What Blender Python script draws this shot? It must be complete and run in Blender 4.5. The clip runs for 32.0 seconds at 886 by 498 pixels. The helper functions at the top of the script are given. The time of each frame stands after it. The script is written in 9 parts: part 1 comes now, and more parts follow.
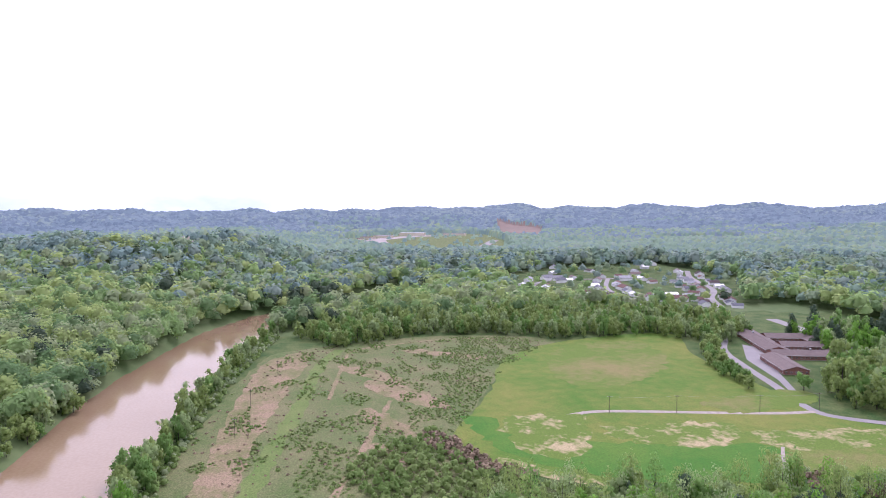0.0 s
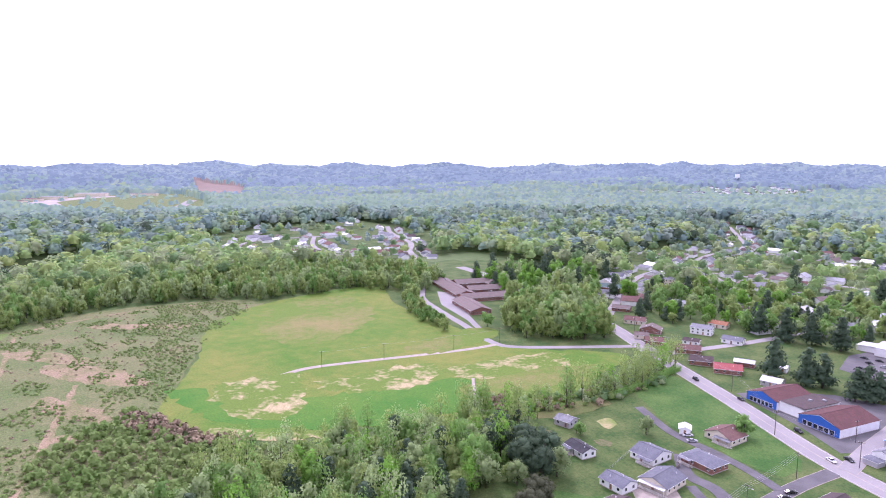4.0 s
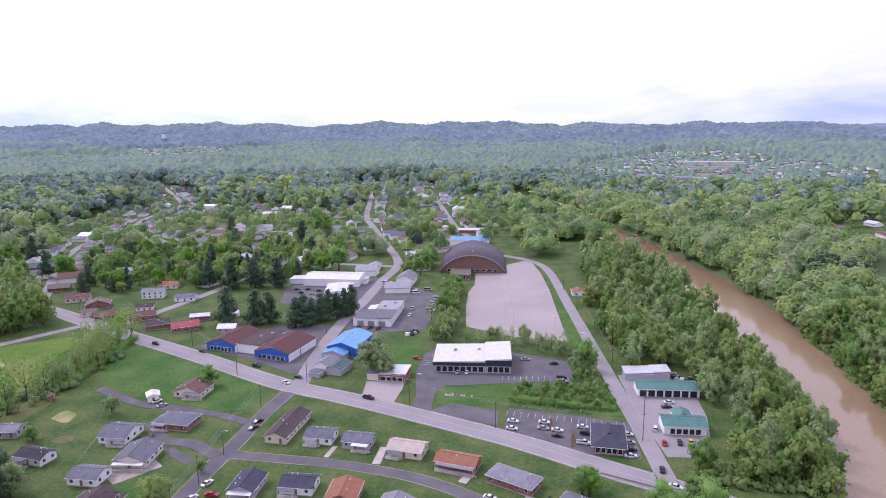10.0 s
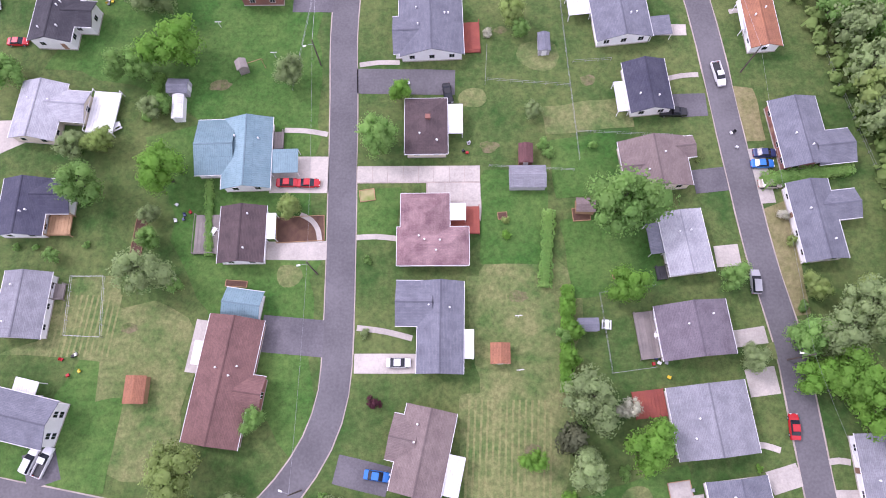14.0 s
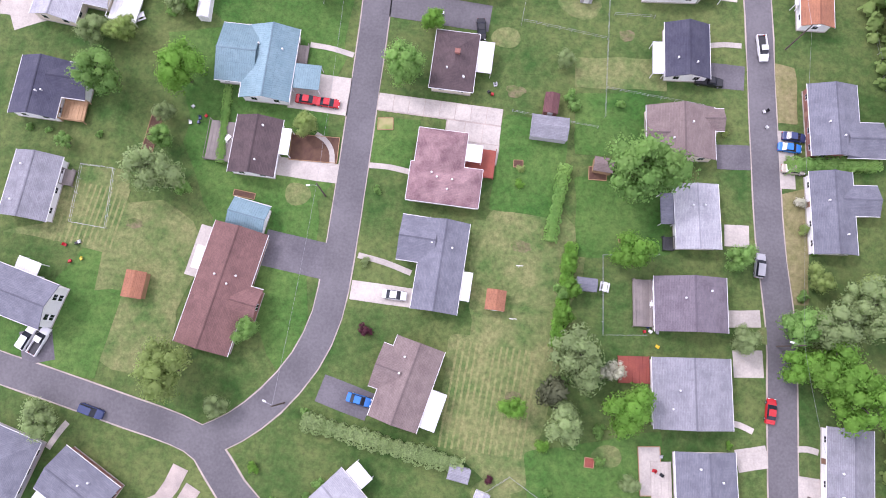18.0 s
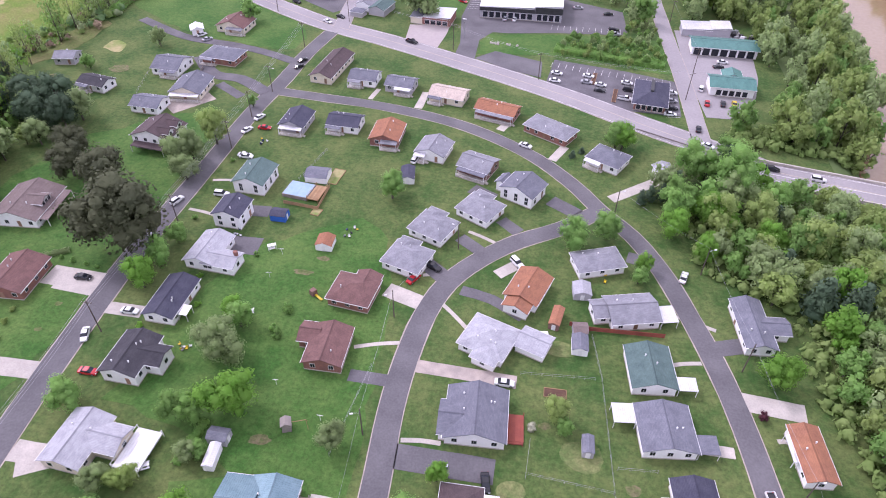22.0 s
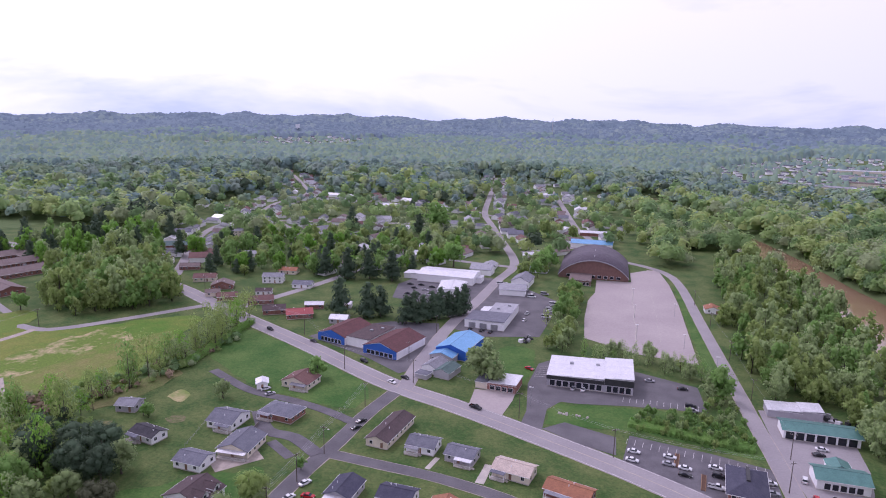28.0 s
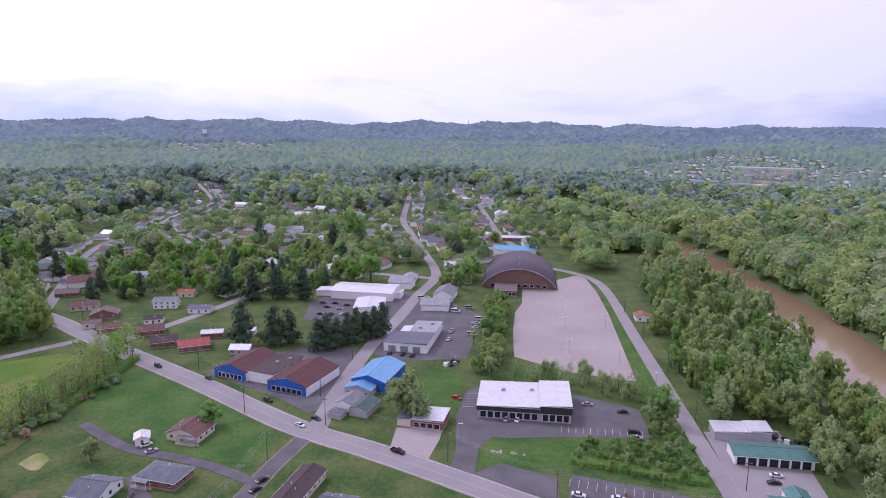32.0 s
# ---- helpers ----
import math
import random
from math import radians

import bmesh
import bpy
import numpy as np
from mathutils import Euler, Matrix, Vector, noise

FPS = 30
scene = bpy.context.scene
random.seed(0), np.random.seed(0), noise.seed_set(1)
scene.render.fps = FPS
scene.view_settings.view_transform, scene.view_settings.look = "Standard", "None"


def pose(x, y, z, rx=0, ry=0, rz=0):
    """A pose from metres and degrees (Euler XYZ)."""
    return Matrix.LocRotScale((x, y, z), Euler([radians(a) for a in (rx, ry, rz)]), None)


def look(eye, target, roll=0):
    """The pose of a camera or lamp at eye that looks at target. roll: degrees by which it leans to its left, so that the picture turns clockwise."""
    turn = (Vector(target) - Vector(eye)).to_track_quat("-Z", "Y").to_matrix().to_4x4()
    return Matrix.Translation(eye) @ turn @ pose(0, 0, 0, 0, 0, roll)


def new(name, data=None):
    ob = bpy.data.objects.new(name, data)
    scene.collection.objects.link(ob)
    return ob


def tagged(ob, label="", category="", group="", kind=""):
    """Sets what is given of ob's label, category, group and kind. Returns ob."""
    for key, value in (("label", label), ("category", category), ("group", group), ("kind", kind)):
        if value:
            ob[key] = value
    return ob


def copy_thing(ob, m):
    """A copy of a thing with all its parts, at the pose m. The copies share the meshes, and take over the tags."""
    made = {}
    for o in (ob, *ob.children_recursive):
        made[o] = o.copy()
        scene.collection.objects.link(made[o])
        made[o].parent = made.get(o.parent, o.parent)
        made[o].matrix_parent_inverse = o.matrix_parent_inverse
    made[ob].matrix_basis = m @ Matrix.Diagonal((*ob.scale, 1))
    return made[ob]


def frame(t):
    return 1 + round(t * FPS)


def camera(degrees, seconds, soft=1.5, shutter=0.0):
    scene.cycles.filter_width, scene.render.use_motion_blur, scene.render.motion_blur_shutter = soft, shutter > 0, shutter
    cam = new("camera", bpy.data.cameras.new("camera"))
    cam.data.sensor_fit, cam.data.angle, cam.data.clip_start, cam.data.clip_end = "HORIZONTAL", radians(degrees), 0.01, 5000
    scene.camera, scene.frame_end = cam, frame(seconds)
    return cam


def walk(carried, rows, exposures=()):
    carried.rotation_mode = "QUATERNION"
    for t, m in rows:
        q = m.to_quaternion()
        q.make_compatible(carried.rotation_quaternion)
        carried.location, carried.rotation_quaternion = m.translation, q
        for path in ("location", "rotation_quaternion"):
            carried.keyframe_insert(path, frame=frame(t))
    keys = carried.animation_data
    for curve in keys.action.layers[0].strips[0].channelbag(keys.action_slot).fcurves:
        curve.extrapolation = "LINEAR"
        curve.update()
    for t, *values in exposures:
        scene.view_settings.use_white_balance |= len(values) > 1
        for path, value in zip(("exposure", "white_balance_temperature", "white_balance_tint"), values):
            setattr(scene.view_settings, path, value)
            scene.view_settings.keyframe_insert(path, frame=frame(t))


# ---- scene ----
cam = camera(68.50, 32.0, soft=1.0)
PATH = [
    (0.0, pose(5.95, -9.34, 122.60, 85.919, 0.550, 76.689)),
    (0.5, pose(5.86, -9.12, 122.53, 85.534, 0.466, 73.561)),
    (1.0, pose(5.77, -8.90, 122.45, 85.059, 0.406, 70.878)),
    (1.5, pose(5.68, -8.70, 122.36, 84.827, 0.331, 68.289)),
    (2.0, pose(5.54, -8.53, 122.26, 84.243, 0.411, 65.245)),
    (2.5, pose(5.37, -8.39, 122.16, 83.658, 0.279, 62.095)),
    (4.5, pose(2.01, -10.18, 122.13, 81.998, -0.179, 47.589)),
    (5.0, pose(1.88, -9.92, 122.04, 82.051, -0.156, 44.248)),
    (5.5, pose(1.75, -9.66, 121.94, 82.122, -0.097, 40.045)),
    (6.0, pose(1.63, -9.41, 121.84, 81.289, -0.015, 35.734)),
    (6.5, pose(1.46, -9.19, 121.73, 80.043, 0.044, 30.499)),
    (7.0, pose(1.23, -9.00, 121.59, 79.739, 0.259, 23.992)),
    (7.5, pose(0.95, -8.81, 121.43, 79.744, 0.389, 17.404)),
    (8.0, pose(0.63, -8.62, 121.25, 79.754, 0.431, 11.748)),
    (8.5, pose(0.38, -8.45, 121.10, 79.789, 0.493, 7.361)),
    (9.0, pose(0.24, -8.31, 120.97, 79.797, 0.518, 3.538)),
    (9.5, pose(0.19, -8.19, 120.90, 79.808, 0.485, 2.062)),
    (10.0, pose(0.24, -8.11, 120.89, 78.727, 0.344, 3.909)),
    (10.5, pose(0.35, -8.02, 120.97, 70.137, 0.571, 3.650)),
    (11.0, pose(0.52, -7.97, 121.14, 63.082, 0.777, 2.830)),
    (11.5, pose(0.72, -7.97, 121.33, 60.700, 0.893, 1.837)),
    (12.0, pose(0.98, -8.01, 121.56, 51.912, 1.103, 0.893)),
    (12.5, pose(1.35, -8.03, 121.86, 44.390, 1.218, 0.333)),
    (13.0, pose(1.77, -8.06, 122.16, 35.308, 1.300, -0.017)),
    (13.5, pose(2.13, -8.10, 122.34, 25.550, 1.267, 0.014)),
    (14.0, pose(2.41, -8.18, 122.48, 15.349, 1.200, 0.118)),
    (14.5, pose(2.64, -8.25, 122.55, 5.909, 1.199, -0.013)),
    (16.5, pose(2.17, -7.58, 122.55, 5.509, 0.252, 5.878)),
    (17.0, pose(2.19, -7.41, 122.54, 5.415, 0.128, 6.920)),
    (17.5, pose(2.23, -7.22, 122.49, 7.275, 0.037, 7.706)),
    (18.0, pose(2.30, -7.06, 122.43, 9.605, 0.011, 8.136)),
    (18.5, pose(2.37, -6.91, 122.36, 13.596, 0.009, 8.414)),
    (19.0, pose(2.41, -6.81, 122.25, 18.349, 0.037, 8.537)),
    (19.5, pose(2.31, -6.79, 122.13, 22.812, -0.014, 8.672)),
    (20.0, pose(2.13, -6.87, 122.04, 27.400, -0.110, 8.665)),
    (20.5, pose(1.90, -6.98, 121.94, 32.209, -0.153, 8.585)),
    (21.0, pose(1.60, -7.10, 121.83, 37.429, -0.333, 8.735)),
    (21.5, pose(1.28, -7.28, 121.76, 42.869, -0.447, 8.660)),
    (22.0, pose(0.97, -7.47, 121.70, 48.200, -0.560, 8.602)),
    (22.5, pose(0.62, -7.53, 121.63, 53.428, -0.664, 8.642)),
    (23.0, pose(0.21, -7.45, 121.49, 59.499, -0.766, 8.667)),
    (23.5, pose(-0.17, -7.23, 121.28, 66.691, -0.936, 8.766)),
    (24.0, pose(-0.47, -6.86, 120.99, 69.572, -1.031, 8.884)),
    (24.5, pose(-0.71, -6.22, 120.71, 69.623, -1.069, 9.031)),
    (25.0, pose(-0.95, -5.32, 120.42, 71.087, -1.106, 9.310)),
    (25.5, pose(-1.20, -4.37, 120.08, 78.539, -1.164, 9.526)),
    (27.5, pose(-2.97, 6.42, 119.65, 78.370, -1.195, 13.482)),
    (28.0, pose(-3.70, 10.22, 119.52, 78.327, -1.118, 14.566)),
    (28.5, pose(-4.43, 14.10, 119.40, 78.283, -1.150, 16.517)),
    (29.0, pose(-5.16, 18.13, 119.28, 78.386, -1.021, 14.535)),
    (29.5, pose(-5.90, 22.32, 119.16, 78.465, -0.806, 11.037)),
    (30.0, pose(-6.60, 26.69, 119.06, 78.432, -0.727, 10.775)),
    (30.5, pose(-7.27, 31.20, 118.95, 78.494, -0.667, 9.533)),
    (31.0, pose(-7.88, 35.80, 118.83, 78.543, -0.609, 8.869)),
    (31.5, pose(-8.46, 40.48, 118.70, 78.616, -0.565, 9.092)),
    (32.0, pose(-9.01, 45.19, 118.55, 78.702, -0.560, 7.323)),
]
# the picture's brightness and white balance along the way: seconds, stops, kelvin, tint
LOOK = [(0.0, 0.20, 5900, 33), (1.0, 0.18, 5890, 34), (4.5, 0.63, 5820, 40), (6.0, 0.57, 5800, 39), (8.0, -0.05, 5800, 36), (9.0, -0.01, 5800, 35), (10.0, -0.02, 5850, 35), (11.0, 0.07, 5850, 41), (12.0, 0.41, 5850, 36), (13.0, 0.15, 5950, 38), (14.0, 0.51, 6000, 34), (14.5, 0.51, 6020, 28), (17.0, 0.55, 6080, 30), (19.0, 0.65, 6050, 29), (21.0, 0.39, 6030, 32), (23.0, 0.43, 5900, 37), (24.0, 0.21, 5780, 42), (25.0, 0.07, 5750, 42), (28.0, -0.29, 5880, 39), (32.0, -0.33, 5850, 38)]
walk(cam, PATH, LOOK)

# ---- sky and light ----
SUN_AZ, SUN_EL = 62.0, 48.0          # degrees: azimuth left of +y, elevation of the sun behind the clouds
wd = bpy.data.worlds.new("overcast_sky")
scene.world = wd
wd.use_nodes = True
nt = wd.node_tree
nt.nodes.clear()
N = nt.nodes.new
out = N("ShaderNodeOutputWorld")
sky = N("ShaderNodeTexSky")
sky.sky_type, sky.sun_disc = "NISHITA", False
sky.sun_elevation, sky.sun_rotation = radians(SUN_EL), radians(-SUN_AZ)
bg1, bg2, mix = N("ShaderNodeBackground"), N("ShaderNodeBackground"), N("ShaderNodeMixShader")
bg1.inputs[1].default_value = 0.10
tc, mp, nz, rp = N("ShaderNodeTexCoord"), N("ShaderNodeMapping"), N("ShaderNodeTexNoise"), N("ShaderNodeValToRGB")
mp.inputs["Scale"].default_value = (1.0, 1.0, 4.5)
nz.inputs["Scale"].default_value, nz.inputs["Detail"].default_value, nz.inputs["Roughness"].default_value = 1.7, 6.0, 0.55
nz.inputs["Distortion"].default_value = 0.4
rp.color_ramp.elements[0].position, rp.color_ramp.elements[0].color = 0.36, (0.59, 0.67, 0.76, 1)
rp.color_ramp.elements[1].position, rp.color_ramp.elements[1].color = 0.52, (1.0, 1.0, 1.0, 1)
# the cloud cover is brightest toward the hidden sun
dot, mr = N("ShaderNodeVectorMath"), N("ShaderNodeMapRange")
dot.operation = "DOT_PRODUCT"
dot.inputs[1].default_value = (-math.sin(radians(SUN_AZ)) * 0.9, math.cos(radians(SUN_AZ)) * 0.9, 0.42)
mr.inputs["From Min"].default_value, mr.inputs["From Max"].default_value = 0.0, 1.0
mr.inputs["To Min"].default_value, mr.inputs["To Max"].default_value = 1.2, 1.65
nt.links.new(tc.outputs["Generated"], mp.inputs[0])
nt.links.new(mp.outputs[0], nz.inputs["Vector"])
nt.links.new(nz.outputs[0], rp.inputs[0])
nt.links.new(tc.outputs["Generated"], dot.inputs[0])
nt.links.new(dot.outputs["Value"], mr.inputs["Value"])
sep, low, tone = N("ShaderNodeSeparateXYZ"), N("ShaderNodeMapRange"), N("ShaderNodeMix")
low.inputs["From Min"].default_value, low.inputs["From Max"].default_value = 0.0, 0.22
tone.data_type, tone.blend_type = "RGBA", "MULTIPLY"
blend = N("ShaderNodeMix")
blend.data_type = "RGBA"
blend.inputs[6].default_value, blend.inputs[7].default_value = (0.80, 0.88, 1.0, 1), (1, 1, 1, 1)
nt.links.new(tc.outputs["Generated"], sep.inputs[0])
nt.links.new(sep.outputs["Z"], low.inputs[0])
nt.links.new(low.outputs[0], blend.inputs[0])
tone.inputs[0].default_value = 1.0
nt.links.new(rp.outputs[0], tone.inputs[6])
nt.links.new(blend.outputs[2], tone.inputs[7])
nt.links.new(tone.outputs[2], bg2.inputs[0])
nt.links.new(mr.outputs[0], bg2.inputs[1])
nt.links.new(sky.outputs[0], bg1.inputs[0])
mix.inputs[0].default_value = 0.86
nt.links.new(bg1.outputs[0], mix.inputs[1])
nt.links.new(bg2.outputs[0], mix.inputs[2])
nt.links.new(mix.outputs[0], out.inputs[0])
sun = new("sun", bpy.data.lights.new("sun", "SUN"))
sun.data.energy, sun.data.angle, sun.data.color = 1.45, radians(11), (1.0, 0.97, 0.93)
sun.matrix_world = look((-math.sin(radians(SUN_AZ)) * 300, math.cos(radians(SUN_AZ)) * 300, 333), (0, 0, 0))


# ---- materials ----
def mat(name, a, b=None, rough=0.85, big=0.25, fine=4.0, bump=0.0, metal=0.0, vary=0.0, streak=None, trans=0.0, island=0.0, spec=0.3, grain=0.0, span=(0.58, 0.98)):
    """A procedural surface: colours a and b mixed by noise at two scales (per metre), with relief, and a shade that varies from piece to piece."""
    m = bpy.data.materials.new(name)
    m.use_nodes = True
    t = m.node_tree
    n, lk = t.nodes.new, t.links.new
    p = t.nodes["Principled BSDF"]
    p.inputs["Roughness"].default_value, p.inputs["Metallic"].default_value = rough, metal
    p.inputs["Specular IOR Level"].default_value = spec
    b = b or tuple(c * 0.75 for c in a)
    co = n("ShaderNodeTexCoord").outputs["Object"]
    if streak:
        q = n("ShaderNodeMapping")
        q.inputs["Scale"].default_value = streak
        lk(co, q.inputs[0])
        co = q.outputs[0]
    n1, n2 = n("ShaderNodeTexNoise"), n("ShaderNodeTexNoise")
    n1.inputs["Scale"].default_value, n1.inputs["Detail"].default_value = big, 4
    n2.inputs["Scale"].default_value, n2.inputs["Detail"].default_value = fine, 5
    lk(co, n1.inputs["Vector"]), lk(co, n2.inputs["Vector"])
    ad = n("ShaderNodeMath")
    ad.operation = "MULTIPLY_ADD"
    ad.inputs[1].default_value = 0.55
    lk(n2.outputs[0], ad.inputs[0]), lk(n1.outputs[0], ad.inputs[2])
    rg = n("ShaderNodeMapRange")
    rg.inputs["From Min"].default_value, rg.inputs["From Max"].default_value = span
    lk(ad.outputs[0], rg.inputs[0])
    mx = n("ShaderNodeMix")
    mx.data_type = "RGBA"
    mx.inputs[6].default_value, mx.inputs[7].default_value = (*a, 1), (*b, 1)
    lk(rg.outputs[0], mx.inputs[0])
    col = mx.outputs[2]
    if grain:
        n3, m3, h3 = n("ShaderNodeTexNoise"), n("ShaderNodeMapRange"), n("ShaderNodeHueSaturation")
        n3.inputs["Scale"].default_value, n3.inputs["Detail"].default_value, n3.inputs["Roughness"].default_value = 1.1, 6, 0.8
        lk(co, n3.inputs["Vector"]), lk(n3.outputs[0], m3.inputs[0])
        m3.inputs["From Min"].default_value, m3.inputs["From Max"].default_value = 0.3, 0.7
        m3.inputs["To Min"].default_value, m3.inputs["To Max"].default_value = 1 - grain, 1 + grain
        lk(m3.outputs[0], h3.inputs["Value"]), lk(col, h3.inputs["Color"])
        col = h3.outputs[0]
    for amount, src in ((vary, "ShaderNodeObjectInfo"), (island, "ShaderNodeNewGeometry")):
        if amount:
            oi, hs, mm = n(src), n("ShaderNodeHueSaturation"), n("ShaderNodeMapRange")
            lk(oi.outputs["Random" if src == "ShaderNodeObjectInfo" else "Random Per Island"], mm.inputs[0])
            mm.inputs["To Min"].default_value, mm.inputs["To Max"].default_value = 1 - amount, 1 + amount
            lk(mm.outputs[0], hs.inputs["Value"]), lk(col, hs.inputs["Color"])
            col = hs.outputs[0]
    lk(col, p.inputs["Base Color"])
    if bump:
        bp = n("ShaderNodeBump")
        bp.inputs["Strength"].default_value, bp.inputs["Distance"].default_value = 0.6, bump
        lk(n2.outputs[0], bp.inputs["Height"]), lk(bp.outputs[0], p.inputs["Normal"])
    if trans:
        tr, ms = n("ShaderNodeBsdfTranslucent"), n("ShaderNodeMixShader")
        lk(col, tr.inputs[0])
        ms.inputs[0].default_value = trans
        lk(p.outputs[0], ms.inputs[1]), lk(tr.outputs[0], ms.inputs[2])
        lk(ms.outputs[0], t.nodes["Material Output"].inputs[0])
    return m


def shingle(name, a, b=None, row=0.28, metal=False):
    """Roofing laid in rows across the slope: courses of shingles, or standing seams for metal."""
    m = mat(name, a, b, 0.45 if metal else 0.9, 0.35, 5.0, 0.01, 0.35 if metal else 0.0, 0.06, grain=0.15)
    t = m.node_tree
    n, lk = t.nodes.new, t.links.new
    p = t.nodes["Principled BSDF"]
    src = p.inputs["Base Color"].links[0].from_socket
    uv, br = n("ShaderNodeUVMap"), n("ShaderNodeTexBrick")
    br.inputs["Scale"].default_value = 1.0
    br.inputs["Mortar Size"].default_value = 0.02
    br.inputs["Brick Width"].default_value, br.inputs["Row Height"].default_value = (0.45, 40.0) if metal else (0.95, row)
    br.inputs["Color1"].default_value, br.inputs["Color2"].default_value = (1, 1, 1, 1), (0.84, 0.84, 0.86, 1) if not metal else (0.96, 0.96, 0.97, 1)
    br.inputs["Mortar"].default_value = (0.62, 0.62, 0.65, 1)
    mu = n("ShaderNodeMix")
    mu.data_type, mu.blend_type = "RGBA", "MULTIPLY"
    mu.inputs[0].default_value = 0.9
    lk(uv.outputs[0], br.inputs["Vector"]), lk(src, mu.inputs[6]), lk(br.outputs[0], mu.inputs[7])
    lk(mu.outputs[2], p.inputs["Base Color"])
    return m


M = {}
M["grass"] = mat("lawn_grass", (0.036, 0.088, 0.018), (0.118, 0.148, 0.048), 0.95, 0.07, 0.5, 0.05, grain=0.42)
M["lawn"] = mat("lush_grass", (0.036, 0.108, 0.018), (0.090, 0.158, 0.038), 0.95, 0.07, 0.5, 0.05, grain=0.42)
M["drylawn"] = mat("dry_grass", (0.072, 0.128, 0.034), (0.190, 0.198, 0.082), 0.95, 0.14, 0.6, 0.05, grain=0.45)
M["meadow"] = mat("meadow_grass", (0.075, 0.170, 0.018), (0.190, 0.205, 0.045), 0.95, 0.014, 0.12, 0.05, grain=0.4)
M["bare"] = mat("bare_soil", (0.40, 0.33, 0.18), (0.15, 0.22, 0.05), 0.95, 0.10, 0.6, 0.05)
M["redsoil"] = mat("red_clay", (0.262, 0.192, 0.170), (0.215, 0.168, 0.146), 0.95, 0.01, 0.1)
M["brush"] = mat("scrub", (0.098, 0.145, 0.043), (0.185, 0.178, 0.084), 0.95, 0.03, 0.3, 0.3, grain=0.7)
M["litter"] = mat("dead_brush_litter", (0.165, 0.168, 0.068), (0.300, 0.215, 0.142), 0.95, 0.06, 0.4, 0.2, grain=0.6, span=(0.62, 0.92))
M["track"] = mat("rough_green_grass", (0.105, 0.175, 0.040), (0.165, 0.205, 0.065), 0.95, 0.05, 0.4, 0.1, grain=0.5)
M["lushmeadow"] = mat("lush_meadow", (0.050, 0.165, 0.018), (0.095, 0.190, 0.026), 0.95, 0.03, 0.2, 0.05, grain=0.4)
M["worn"] = mat("worn_meadow", (0.118, 0.185, 0.028), (0.430, 0.345, 0.200), 0.95, 0.06, 0.30, 0.05, grain=0.4, span=(0.76, 0.95))
M["parched"] = mat("parched_meadow", (0.118, 0.185, 0.028), (0.225, 0.195, 0.075), 0.95, 0.02, 0.15, 0.05, grain=0.4, span=(0.66, 1.0))
M["forestfloor"] = mat("forest_floor", (0.085, 0.135, 0.045), (0.140, 0.180, 0.075), 0.95, 0.01, 0.12, 0.2)
# woods on the hills: the blue of distance haze is put into the colour
M["hills"] = mat("hazed_woods", (0.178, 0.250, 0.308), (0.216, 0.290, 0.342), 0.95, 0.0035, 0.02, trans=0.2)
M["asphalt"] = mat("asphalt", (0.104, 0.098, 0.108), (0.158, 0.149, 0.161), 0.9, 0.10, 2.0, 0.01, grain=0.07)
M["lotasphalt"] = mat("old_asphalt", (0.340, 0.292, 0.295), (0.410, 0.358, 0.352), 0.9, 0.03, 0.6, 0.01, grain=0.1)
M["darkasphalt"] = mat("dark_asphalt", (0.098, 0.092, 0.104), (0.155, 0.145, 0.160), 0.9, 0.15, 2.5, 0.01, grain=0.1)
M["hwy"] = mat("highway_asphalt", (0.270, 0.248, 0.262), (0.330, 0.304, 0.314), 0.9, 0.06, 1.2, 0.01, grain=0.1)
M["concrete"] = mat("concrete", (0.500, 0.455, 0.415), (0.370, 0.335, 0.310), 0.9, 0.2, 3.0, 0.01, vary=0.08, grain=0.12)
M["gravel"] = mat("gravel", (0.45, 0.38, 0.34), (0.30, 0.26, 0.24), 0.95, 0.4, 6.0, 0.02)
M["water"] = mat("muddy_water", (0.270, 0.176, 0.104), (0.325, 0.226, 0.149), 0.10, 0.01, 0.6, 0.02, spec=0.6)
M["white"] = mat("white_siding", (0.86, 0.85, 0.87), (0.78, 0.77, 0.79), 0.7, 0.5, 3.0, 0.004, vary=0.04)
M["cream"] = mat("cream_siding", (0.72, 0.64, 0.53), (0.62, 0.55, 0.46), 0.7, 0.5, 3.0, 0.004, vary=0.04)
M["greywall"] = mat("grey_siding", (0.44, 0.42, 0.46), (0.36, 0.35, 0.39), 0.7, 0.5, 3.0, 0.004)
M["brick"] = mat("brick_wall", (0.30, 0.135, 0.11), (0.20, 0.10, 0.085), 0.9, 0.6, 5.0, 0.01)
M["brownwall"] = mat("brown_wall", (0.24, 0.135, 0.115), (0.17, 0.10, 0.09), 0.85, 0.5, 4.0, 0.01)
M["bluewall"] = mat("blue_painted_wall", (0.035, 0.13, 0.50), (0.03, 0.11, 0.40), 0.6, 0.4, 3.0, 0.004)
M["trim"] = mat("white_trim", (0.80, 0.79, 0.81), (0.70, 0.69, 0.72), 0.6, 0.7, 4.0)
M["glass"] = mat("window_glass", (0.016, 0.018, 0.026), (0.026, 0.030, 0.040), 0.12, 0.8, 3.0, spec=0.4)
M["door"] = mat("painted_door", (0.30, 0.17, 0.12), (0.20, 0.12, 0.09), 0.5, 0.7, 4.0, vary=0.3)
M["wood"] = mat("deck_wood", (0.40, 0.255, 0.15), (0.30, 0.18, 0.10), 0.85, 0.5, 6.0, 0.01, vary=0.12)
M["greywood"] = mat("weathered_wood", (0.27, 0.235, 0.22), (0.19, 0.165, 0.16), 0.9, 0.5, 6.0, 0.01, vary=0.12)
